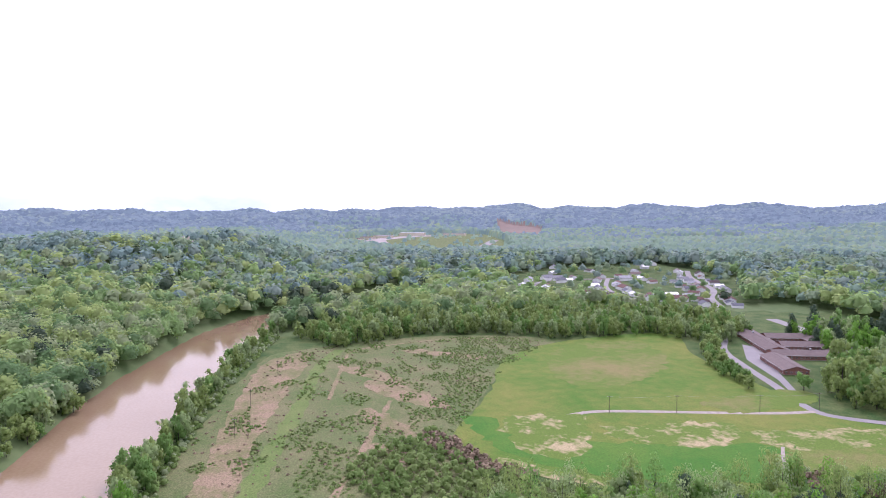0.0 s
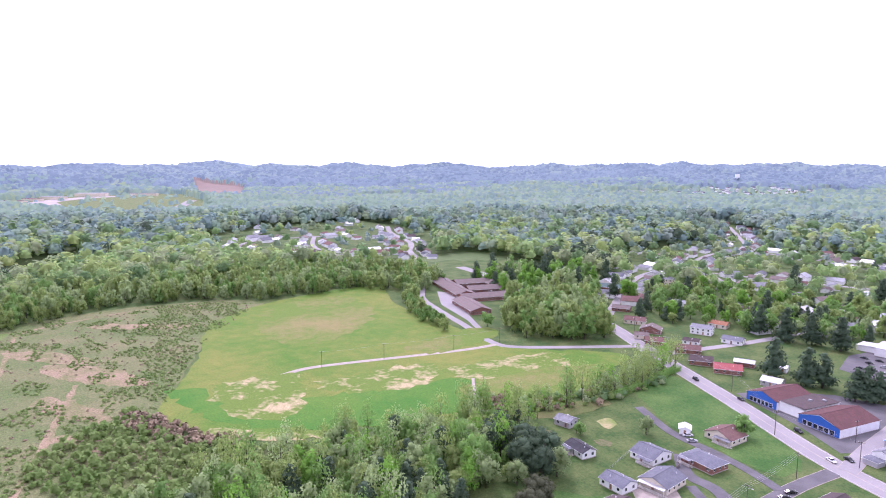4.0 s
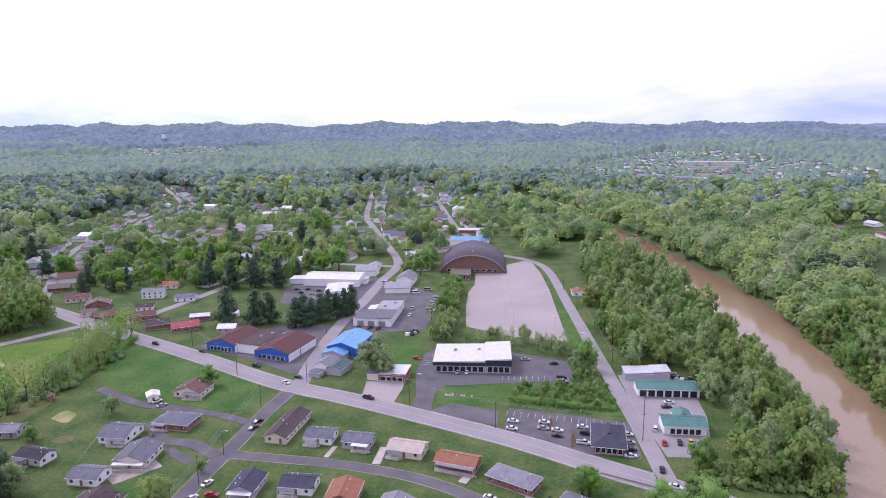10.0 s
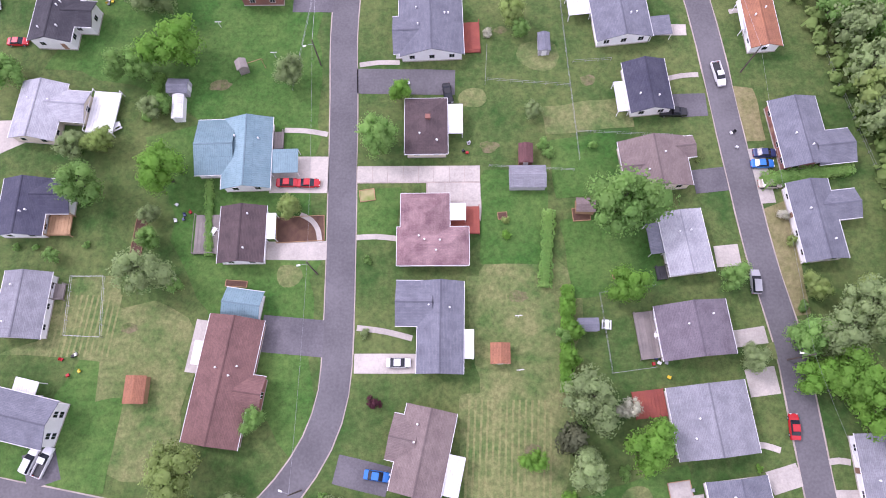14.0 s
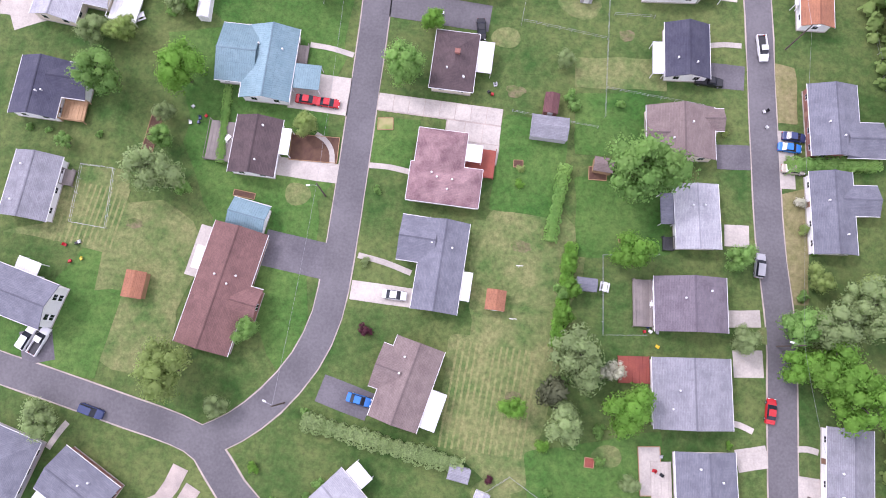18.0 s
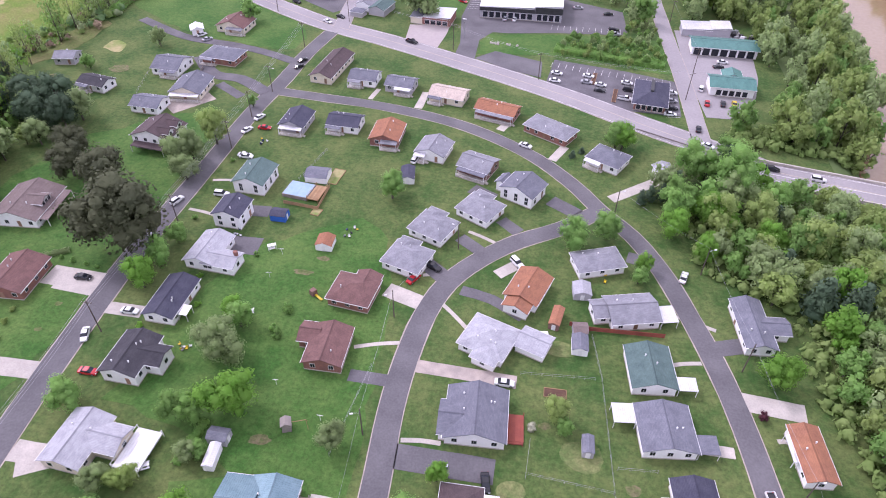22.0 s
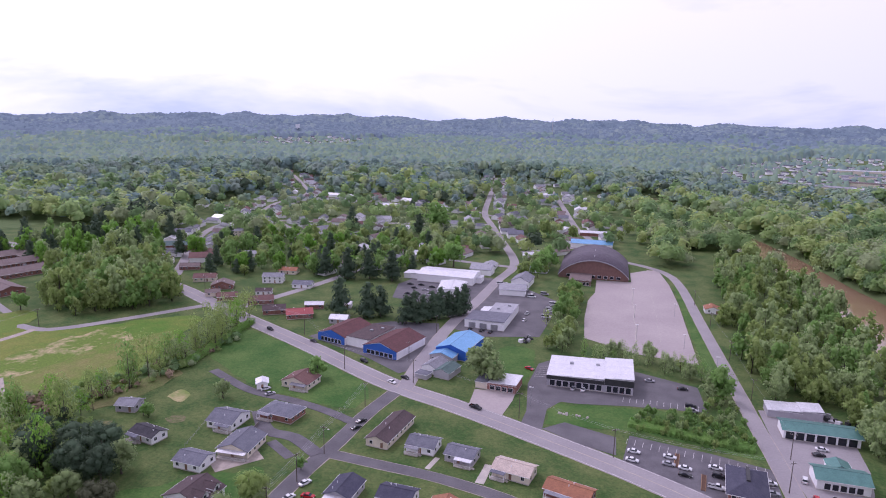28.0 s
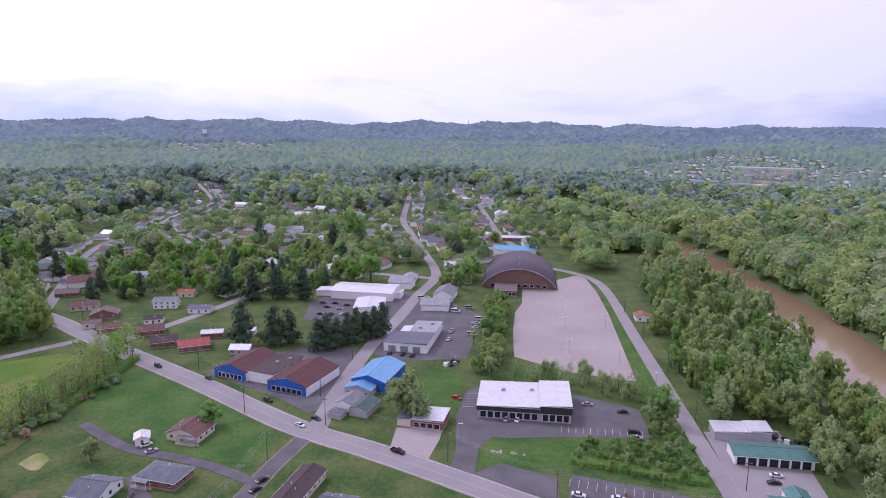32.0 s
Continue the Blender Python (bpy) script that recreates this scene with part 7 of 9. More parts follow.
def swells(X, Y, size, seed):
    """Smooth random patches of the given size, 0 to 1."""
    x, y = X / size, Y / size
    i, j = np.floor(x), np.floor(y)
    a, b = x - i, y - j
    a, b = a * a * (3 - 2 * a), b * b * (3 - 2 * b)
    top_ = speckle(i, j, seed) * (1 - a) + speckle(i + 1, j, seed) * a
    low_ = speckle(i, j + 1, seed) * (1 - a) + speckle(i + 1, j + 1, seed) * a
    return top_ * (1 - b) + low_ * b


def inside_all(X, Y, poly):
    res = np.zeros(X.shape, bool)
    for (ax, ay), (bx, by) in zip(poly, poly[1:] + poly[:1]):
        res ^= ((ay > Y) != (by > Y)) & (X < (bx - ax) * (Y - ay) / ((by - ay) or 1e-9) + ax)
    return res


def species(X, Y, chance):
    """Kind of tree by patches: green, yellow-green, grey-olive, deep green, conifer."""
    v = 0.55 * swells(X, Y, 120, 2) + 0.45 * chance
    v = np.argsort(np.argsort(v)) / max(1, len(v) - 1)
    k = np.searchsorted([0.30, 0.54, 0.76, 0.94], v)
    return np.where(speckle(np.floor(X), np.floor(Y), 8) < 0.3, (chance * 3.99).astype(int), k)


OPEN = ([(-1390, 320), (-1560, 255), (-2010, 100), (-2420, 330), (-2290, 690), (-1900, 640), (-1500, 520)], [(-1720, -430), (-1750, -250), (-1400, -110), (-1100, -170), (-1110, -290), (-1300, -380)], [(-330, 60), (-560, -30), (-660, 60), (-530, 330), (-300, 300), (-200, 250), (-280, 60)],
        [(-900, 730), (-860, 700), (-700, 860), (-740, 900)], [(-330, 1500), (-200, 1480), (-220, 1600), (-340, 1600)], [(700, 1900), (830, 1900), (820, 2000), (700, 2000)], [(-64, 555), (40, 560), (40, 645), (-64, 645)], [(-42, 640), (22, 640), (22, 705), (-42, 705)])
rw = np.random.RandomState(4)
far_pts, far_r = [], []
for rad0, rad1 in ((430, 700), (700, 1000), (1000, 1300)):
    mid = (rad0 + rad1) / 2
    cell = 8.0 + 0.0062 * (mid - 400) 
    g1 = np.arange(-rad1 - 200, rad1 + 200, cell)
    X, Y = np.meshgrid(g1, g1)
    X, Y = (X + rw.uniform(-0.45, 0.45, X.shape) * cell).ravel(), (Y + rw.uniform(-0.45, 0.45, Y.shape) * cell).ravel()
    rr = np.hypot(X, Y - 30)
    az = np.degrees(np.arctan2(-X, Y - 30))
    ok = (rr >= rad0) & (rr < rad1) & (az > -32) & (az < 116)
    ok &= ~((X > -640) & (X < 62) & (Y > -100) & (Y < 560))
    ok &= (river_distance(X, Y, RIVER_EAST) > 23) & (river_distance(X, Y, RIVER_WEST) > 35)
    for line in (*[b_[1] for b_ in ribbons[6:] if b_[0] not in ("road_9", "road_10", "road_11")], HWY):
        ok &= river_distance(X, Y, line) > 8
    far_pts.append(np.stack([X[ok], Y[ok]], 1))
    far_r.append(np.full(ok.sum(), cell * 0.7))
# the wooded far bank of the river, close by
g1 = np.arange(160, 460, 8.5)
X, Y = np.meshgrid(g1, np.arange(120, 560, 8.5))
X, Y = (X + rw.uniform(-4, 4, X.shape)).ravel(), (Y + rw.uniform(-4, 4, Y.shape)).ravel()
ok = (river_distance(X, Y, RIVER_EAST) > 21) & (X > np.interp(Y, [60, 140, 208, 250, 300, 365, 440, 510, 600], [130, 133, 147, 157, 162, 173, 184, 190, 178])) & (np.hypot(X, Y - 30) < 480) & ((X > 225) | (Y > 372)) & (np.abs(Y - 160 + 0.2 * (X - 150)) > 13)
far_pts.append(np.stack([X[ok], Y[ok]], 1)), far_r.append(np.full(ok.sum(), 5.6))
P, RD = np.concatenate(far_pts), np.concatenate(far_r)
keep = np.ones(len(P), bool)
home_grid = {}
for a, b in made:
    for k in range(9):
        home_grid[int(a // 20) + k // 3 - 1, int(b // 20) + k % 3 - 1] = 1
keep &= ~(inside_all(P[:, 0], P[:, 1], [(62, 300), (62, 640), (118, 640), (132, 560), (146, 480), (148, 420), (145, 340)]))
for i, (x, y) in enumerate(P):
    for n_, poly in enumerate(TOWNS):
        if inside(x, y, poly):
            grovey = noise.noise(Vector((x * 0.017, y * 0.017, 5)))
            keep[i] = rw.rand() < (0.08 if n_ > 4 else 0.16 if n_ == 4 else 0.55 if grovey > 0.12 else 0.28)
            RD[i] *= 0.66
            break
    if keep[i] and home_grid.get((int(x // 20), int(y // 20)), 0):
        keep[i] = min((x - a) ** 2 + (y - b) ** 2 for a, b in made) > 75
    for poly in OPEN:
        if inside(x, y, poly):
            keep[i] = rw.rand() < 0.03
P, RD = P[keep], RD[keep]
RD = RD * rw.uniform(0.7, 1.3, len(P))
dist_ = np.hypot(P[:, 0], P[:, 1] - 30)
Z = height(P[:, 0], P[:, 1]) + RD * rw.uniform(-0.1, 0.9, len(P))
near = dist_ < 720
KIND = species(P[:, 0], P[:, 1], rw.rand(len(P)))
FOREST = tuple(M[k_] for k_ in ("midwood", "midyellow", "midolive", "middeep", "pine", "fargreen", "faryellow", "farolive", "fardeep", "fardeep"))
# the haze-tinted greens take over gradually with distance
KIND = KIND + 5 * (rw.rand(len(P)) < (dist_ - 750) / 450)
for nm, sel, quads_, size_, tall_, segs_, label in (("riverside_woods", near, 150, 0.15, 1.25, 6, "dense spring-green woods round the town"), ("suburban_woods", ~near, 26, 0.28, 1.2, 6, "spring-green woods between the far houses, tinted for haze")):
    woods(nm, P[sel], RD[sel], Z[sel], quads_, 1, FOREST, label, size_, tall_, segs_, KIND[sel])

# the canopy of the far hills: one sheet of small domes, open where towns and fields lie
rows_, cols_ = 250, 1120
rk = 1270 * (4850 / 1270) ** (np.arange(rows_) / (rows_ - 1))
RR, AZ = np.meshgrid(rk, np.radians(np.linspace(-38, 122, cols_)), indexing="ij")
X, Y = -RR * np.sin(AZ), 30 + RR * np.cos(AZ)


def canopy(X, Y, cell):
    """Height of the tree tops over the ground, and a number for each tree."""
    i0, j0 = np.floor(X / cell), np.floor(Y / cell)
    best, bi, bj = np.full(X.shape, 1e9), i0.copy(), j0.copy()
    for di in (-1, 0, 1):
        for dj in (-1, 0, 1):
            i1, j1 = i0 + di, j0 + dj
            dd = np.hypot((i1 + speckle(i1, j1, 1)) * cell - X, (j1 + speckle(i1, j1, 3)) * cell - Y)
            hit_ = dd < best
            best, bi, bj = np.where(hit_, dd, best), np.where(hit_, i1, bi), np.where(hit_, j1, bj)
    stands = np.ones(X.shape)
    cx_, cy_ = (bi + 0.5) * cell, (bj + 0.5) * cell
    for poly in TOWNS:
        stands[inside_all(cx_, cy_, poly)] = 0.15
    for poly in OPEN:
        stands[inside_all(cx_, cy_, poly)] = 0.03
    stands[(swells(cx_, cy_, 210, 6) > 0.87) & (np.hypot(cx_, cy_) < 2600)] = 0.1
    dome = np.sqrt(np.clip(1 - (best / (0.78 * cell)) ** 2, 0, 1))
    tall_ = 0.55 + 0.7 * speckle(bi, bj, 5)
    z = np.where(speckle(bi, bj, 7) < stands, (1 + tall_ * (1 + 17 * dome)) * np.where(stands < 0.5, 0.6, 1.0), -2.5)
    return np.where((stands < 0.5) & (dome < 0.45), -2.5, z), speckle(bi, bj, 9), 0.5 * swells(cx_, cy_, 150, 2) + 0.5 * swells(cx_, cy_, 520, 4)


c1, c2 = canopy(X, Y, 13.0), canopy(X, Y, 19.0)
away = RR > 2350
top_, who, clump = (np.where(away, b, a) for a, b in zip(c1, c2))
clay = inside_all(X, Y, [(-2780, 900), (-2420, 975), (-1960, 770), (-2080, 690)])
top_ = np.where(clay, 1.0, top_)
V = np.stack([X, Y, height(X, Y) + top_], -1).reshape(-1, 3)
idx = np.arange(rows_ * cols_).reshape(rows_, cols_)
faces = np.stack([idx[:-1, 1:], idx[:-1, :-1], idx[1:, :-1], idx[1:, 1:]], -1).reshape(-1, 4)
me = bpy.data.meshes.new("far_woods")
me.vertices.add(len(V)), me.loops.add(faces.size), me.polygons.add(len(faces))
me.vertices.foreach_set("co", V.astype(np.float32).ravel())
me.loops.foreach_set("vertex_index", faces.astype(np.int32).ravel())
me.polygons.foreach_set("loop_start", np.arange(len(faces), dtype=np.int32) * 4)
# haze is painted by distance: greyed greens first, bluish hill tones farther out
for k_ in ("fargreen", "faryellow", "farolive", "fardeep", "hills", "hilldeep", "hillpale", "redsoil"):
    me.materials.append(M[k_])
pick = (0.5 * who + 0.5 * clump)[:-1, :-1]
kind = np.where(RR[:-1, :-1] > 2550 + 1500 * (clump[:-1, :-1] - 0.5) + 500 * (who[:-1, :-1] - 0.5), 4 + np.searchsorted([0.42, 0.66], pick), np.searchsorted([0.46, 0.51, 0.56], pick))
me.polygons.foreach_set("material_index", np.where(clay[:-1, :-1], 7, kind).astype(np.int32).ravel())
me.polygons.foreach_set("use_smooth", [True] * len(faces))
me.update(calc_edges=True)
tagged(new("far_woods", me), "far wooded hills in spring leaf, bluish haze put into their colour", "woodland", "", "stuff")
patch("bank_soil", [(-204, 212), (-196, 214), (-190, 234), (-190, 254), (-198, 256), (-204, 236)], M["browngrass"], 0.10, "brown brush and bare soil on a bank", 2.5)
# undergrowth of the riverside woods
for poly, nm in ((WOODS[0][0], "woods"), ([(76, 172), (112, 164), (114, 140), (112, 100), (116, 60), (112, -60), (104, -60), (104, 120), (84, 146)], "river bank"), ([(70, 196), (92, 192), (118, 190), (126, 230), (104, 245), (98, 212), (74, 207)], "bridge bank"), ([(154, 120), (158, 165), (160, 193), (164, 218), (170, 250), (174, 282), (181, 327), (187, 380), (200, 380), (192, 300), (180, 220), (176, 120)], "far bank")):
    ug = np.array(scatter(poly, 2.7, 80))
    woods("undergrowth", ug, rw.uniform(0.9, 2.3, len(ug)), height(ug[:, 0], ug[:, 1]) - 0.3, 14, 11, M["scrubleaf"], "dense green undergrowth of the " + nm, 0.3, 1.0, 5)
# low regrowth on the cleared land, thickest in rows beside the meadow
LAND = [(-232, 90), (-262, 70), (-291, 62), (-327, 78), (-383, 106), (-447, 144), (-519, 210), (-552, 180), (-568, 110), (-558, 50), (-545, -10), (-466, -42), (-354, -60), (-279, -66), (-215, -58), (-192, 0), (-202, 60)]
sc = np.array(scatter(LAND, 2.7, 77))
side = (sc[:, 1] + 0.42 * sc[:, 0] + 118) / 40
lot = 0.5 * swells(sc[:, 0], sc[:, 1], 22, 3) + 0.5 * swells(sc[:, 0] * 0.35, sc[:, 1], 6, 4)
sc = sc[lot + 0.16 * np.clip(side, -1, 1) > 0.52]
woods("scrub_bushes", sc, rw.uniform(0.5, 1.3, len(sc)), np.zeros(len(sc)) - 0.3, 9, 5, (M["scrubleaf"], M["scrublight"]), "low green bushes regrowing on cleared land", 0.42, 0.7, 5, (rw.rand(len(sc)) < 0.5).astype(int))
bb = np.array(scatter([(-285, -66), (-350, -62), (-480, -46), (-560, -30), (-600, -20), (-640, -30), (-560, -46), (-480, -62), (-380, -72), (-300, -80), (-230, -98), (-180, -108), (-195, -62)], 3.4, 84))
woods("river_bank_bushes", bb, rw.uniform(0.8, 2.3, len(bb)), height(bb[:, 0], bb[:, 1]) - 0.3, 14, 16, (M["scrubleaf"], M["midolive"]), "tangled green brush along the river bank", 0.34, 1.0, 5, (rw.rand(len(bb)) < 0.4).astype(int))
hb = np.array(scatter([(-232, 195), (-212, 200), (-200, 225), (-190, 255), (-188, 300), (-195, 314), (-203, 290), (-206, 262), (-213, 240), (-235, 215)], 4.2, 85))
woods("hedgerow_bushes", hb, rw.uniform(1.0, 2.6, len(hb)), np.zeros(len(hb)) - 0.2, 22, 17, (M["scrubleaf"], M["deadbrush"], M["midolive"], M["middeep"]), "overgrown green and brown hedgerow bushes above the meadow", 0.28, 1.05, 6, rw.choice(4, len(hb), p=(0.3, 0.2, 0.15, 0.35)))
br_ = np.array(scatter(LAND, 7.5, 83))
br_ = br_[swells(br_[:, 0], br_[:, 1], 30, 8) > 0.45]
woods("dead_brush", br_, rw.uniform(0.4, 1.0, len(br_)), np.zeros(len(br_)) - 0.2, 8, 15, M["deadbrush"], "heaps of tan dead brushwood on cleared land", 0.5, 0.6, 5)
sb = np.array(scatter([(-330, 64), (-270, 72), (-232, 125), (-196, 205), (-180, 190), (-200, 100), (-225, 30), (-285, 10), (-310, 30)], 4.4, 78))
woods("bank_bushes", sb, rw.uniform(0.8, 2.2, len(sb)), np.zeros(len(sb)), 20, 6, M["scrubleaf"], "tangled green brush on the bank", 0.42)
sb = np.array(scatter([(-330, 60), (-312, 72), (-285, 80), (-262, 96), (-255, 90), (-275, 68), (-312, 52)], 3.0, 79))
woods("brush_pile", sb, rw.uniform(0.7, 1.6, len(sb)), np.zeros(len(sb)), 22, 7, M["deadbrush"], "heaps of cut brown brushwood at the meadow's edge", 0.5)

# ---- landmarks far off ----
def far_block(x, y, rot, w, d, h, roof, wall, label, name="hall", cat="building"):
    q = thing(name, x, y, float(height(x, y)) - 0.5, rot, label, cat)
    part("wall", Geo().box(-w / 2, -d / 2, 0, w / 2, d / 2, h), M[wall], q)
    part("roof", Geo().box(-w / 2 - 0.4, -d / 2 - 0.4, h, w / 2 + 0.4, d / 2 + 0.4, h + 0.5), R[roof], q)


for x, y, rot, w, d, h, rf in ((-2290, 420, 60, 90, 30, 11, "whitemetal"), (-2180, 300, 40, 70, 26, 9, "light"), (-1466, 455, 80, 40, 22, 8, "whitemetal"), (-1462, 515, 80, 44, 22, 8, "whitemetal"), (-2230, 560, 60, 80, 30, 9, "light"), (-2050, 190, 30, 70, 24, 8, "taupe"), (-2120, 240, 30, 60, 22, 8, "pink"),
                              (330, 1180, -34, 120, 30, 7, "taupe"), (365, 1290, -30, 150, 30, 8, "light"), (430, 1250, -30, 80, 34, 8, "whitemetal"), (300, 1260, -30, 50, 24, 7, "light"), (480, 1380, -20, 120, 30, 8, "taupe"), (560, 1700, -10, 170, 36, 9, "whitemetal"), (520, 1560, -10, 110, 30, 8, "light")):
    far_block(x, y, rot, w, d, h, rf, "cream", "distant flat-roofed commercial building")
far_block(-1560, -345, 70, 110, 40, 10, "taupe", "cream", "distant school on a hilltop", "school", "school")
far_block(-1590, -250, 75, 70, 34, 9, "light", "cream", "distant school wing on a hilltop", "school", "school")
far_block(-1530, -420, 70, 40, 30, 7, "brown", "brick", "distant brick school wing on a hilltop", "school", "school")
patch("car_park_10", [(-1480, -330), (-1260, -330), (-1180, -230), (-1300, -170), (-1500, -200)], M["lotasphalt"], float(height(-1420, -260)) + 0.6, "distant school car park on a hilltop", 20, 1.0)
far_block(-700, 1080, 30, 40, 18, 8, "light", "cream", "distant long building on a slope")
patch("clearing_1", [(-1400, 325), (-1570, 265), (-2000, 115), (-2400, 340), (-2270, 670), (-1900, 620), (-1510, 505)], M["drylawn"], 0, "distant open ground with an airstrip", 40)
scene.objects["clearing_1"].location.z = 6.0
setting("airstrip", ribbon([(-1330, 345), (-1500, 425), (-1700, 515), (-1890, 600)], 26, 6.3), M["hwy"], "pale grey airstrip on open ground")
setting("yard", ribbon([(-1900, 240), (-2050, 260), (-2200, 380), (-2240, 520)], 70, 6.25), M["lotasphalt"], "pale paved yard beside the airstrip")
q = thing("water_tower", -1268, 2500, float(height(-1268, 2500)), 0, "white water tower on a distant hill", "water tower")
part("tower_stem", Geo().tube([(0, 0, -3), (0, 0, 26)], 3.5, 3.0, 10), M["trim"], q)
part("tank", Geo().tube([(0, 0, 24), (0, 0, 28), (0, 0, 34), (0, 0, 38)], 8.5, 8.4, 14), M["trim"], q)
q = thing("radio_mast", -300, 3300, float(height(-300, 3300)), 0, "slender radio mast on the skyline", "mast")
part("mast", Geo().tube([(0, 0, -3), (0, 0, 85)], 2.0, 1.2, 5), M["metal"], q)


# ---- cars ----
PAINT = {}
for key, a in (("w", (0.72, 0.72, 0.74)), ("k", (0.018, 0.018, 0.022)), ("s", (0.36, 0.36, 0.39)), ("r", (0.46, 0.022, 0.03)), ("b", (0.03, 0.17, 0.52)), ("n", (0.035, 0.05, 0.13)), ("e", (0.45, 0.40, 0.34)), ("y", (0.62, 0.45, 0.03))):
    PAINT[key] = mat("car_paint_" + key, a, tuple(c * 0.9 for c in a), 0.25, 0.6, 2.0, spec=0.5)
M["tyre"] = mat("tyre_rubber", (0.02, 0.02, 0.02), (0.03, 0.03, 0.03), 0.9)
M["headlamp"] = mat("headlamp_glass", (0.75, 0.75, 0.78), (0.6, 0.6, 0.62), 0.15)
M["taillamp"] = mat("tail_lamp", (0.40, 0.02, 0.02), (0.3, 0.02, 0.02), 0.25)
WHEEL = Geo().tube([(0, -0.11, 0), (0, 0.11, 0)], 0.34, 0.34, 12).mesh("wheel", M["tyre"], False)
RIM = Geo().tube([(0, -0.125, 0), (0, 0.125, 0)], 0.19, 0.19, 8).mesh("rim", M["metal"])
CARWORD = {"w": "white", "k": "black", "s": "silver", "r": "red", "b": "bright blue", "n": "dark blue", "e": "beige", "y": "yellow"}
PROTO = {}


def section(stations):
    """A lofted shell: stations of (x, half width at bottom, half width at top, z bottom, z top)."""
    g = Geo()
    vs = []
    for x, wb, wt, z0, z1 in stations:
        vs += [(x, -wb, z0), (x, -wb, z0 + (z1 - z0) * 0.55), (x, -wt, z1), (x, wt, z1), (x, wb, z0 + (z1 - z0) * 0.55), (x, wb, z0)]
    k = len(stations)
    fs = [(i * 6 + j, i * 6 + (j + 1) % 6, i * 6 + 6 + (j + 1) % 6, i * 6 + 6 + j) for i in range(k - 1) for j in range(6)]
    return g.add(vs, fs + [tuple(range(5, -1, -1)), tuple(range((k - 1) * 6, k * 6))])


def car_proto(c_, kind):
    """One vehicle, built once per colour and kind."""
    if (c_, kind) in PROTO:
        return None
    word = {"s": "saloon car", "u": "sport utility car", "p": "pickup truck", "v": "delivery van"}[kind]
    q = thing("pickup_truck" if kind == "p" else ("van" if kind == "v" else "car"), 0, 0, 0, 0, CARWORD[c_] + " " + word + " parked on the paving", "van" if kind == "v" else ("truck" if kind == "p" else "car"), "cars and trucks")
    L = {"s": 2.3, "u": 2.35, "p": 2.75, "v": 2.8}[kind]
    hood = {"s": 0.92, "u": 1.08, "p": 1.1, "v": 1.15}[kind]
    st = [(-L, 0.78, 0.70, 0.34, hood - 0.12), (-L + 0.25, 0.88, 0.80, 0.28, hood), (0, 0.92, 0.86, 0.26, hood + 0.03), (L - 0.9, 0.90, 0.80, 0.28, hood - 0.04), (L - 0.15, 0.82, 0.68, 0.3, hood - 0.2), (L, 0.72, 0.6, 0.36, hood - 0.32)]
    body = section(st)
    if kind == "p":
        body = section([(-0.25, 0.93, 0.88, 0.28, hood + 0.02), (0.6, 0.93, 0.88, 0.28, hood + 0.02), (L - 0.9, 0.92, 0.84, 0.3, hood), (L, 0.8, 0.7, 0.36, hood - 0.25)])
        for s in (-1, 1):
            part("bed_side", Geo().box(-L, s * 0.9 - 0.06, 0.45, -0.27, s * 0.9 + 0.06, hood), PAINT[c_], q)
        part("bed_floor", Geo().box(-L, -0.84, 0.45, -0.27, 0.84, 0.62), M["darkmetal"], q)
        part("tailgate", Geo().box(-L - 0.07, -0.95, 0.45, -L, 0.95, hood), PAINT[c_], q)
    part("body", body, PAINT[c_], q)
    top = {"s": (-1.55, -0.75, 0.35, 1.15, 1.43), "u": (-2.2, -1.95, 0.25, 1.05, 1.75), "p": (-0.25, -0.15, 0.75, 1.45, 1.8), "v": (-2.75, -2.7, 1.1, 1.9, 2.2)}[kind]
    a, b, c, d, z = top
    part("cabin_glass", section([(a, 0.80, 0.78, hood - 0.05, hood), (b, 0.80, 0.64, hood - 0.05, z - 0.05), (c, 0.80, 0.64, hood - 0.05, z - 0.05), (d, 0.80, 0.76, hood - 0.05, hood)]), M["glass"], q, "dark car glass")
    part("cabin_roof", Geo().box(b - 0.1, -0.68, z - 0.06, c + 0.08, 0.68, z, 0.04), PAINT[c_], q)
    for s in (-1, 1):
        for x in (-L + 0.85, L - 0.85):
            w = part("wheel", WHEEL, None, q, at=pose(x, s * 0.82, 0.34))
            part("rim", RIM, None, w)
        part("headlight", Geo().box(L - 0.14, s * 0.56 - 0.16, 0.58, L - 0.02, s * 0.56 + 0.16, 0.74), M["headlamp"], q)
        part("tail_light", Geo().box(-L - 0.02, s * 0.62 - 0.12, 0.6, -L + 0.1, s * 0.62 + 0.12, 0.8), M["taillamp"], q)
    PROTO[c_, kind] = q
    return q


def car(x, y, a, c_, kind, z=0.075):
    q = car_proto(c_, kind)
    if q:
        q.matrix_basis = pose(x, y, z, 0, 0, a)
    else:
        copy_thing(PROTO[c_, kind], pose(x, y, z, 0, 0, a))


car(56.9, 62.7, -80, "w", "p")
car(-92.2, 91.1, 0, "w", "s")
car(-99.0, 82.2, -70, "w", "s")
car(-101.9, 120.9, -65, "s", "s")
car(-92.2, 72.1, 0, "r", "s")
car(-31.4, 39.2, 0, "r", "s")
car(-27.2, 39.1, 0, "r", "s")
car(2.5, 83.8, 0, "w", "s")
car(0.7, 58.8, -80, "k", "s")
car(-110.4, 100.5, 0, "k", "s")
car(64.1, 45.0, 0, "n", "s")
car(63.4, 42.7, 0, "b", "s")
car(64.3, 38.4, 0, "e", "s")
car(46.8, 54.1, 0, "k", "p")
car(47.2, 125.6, 70, "w", "s")
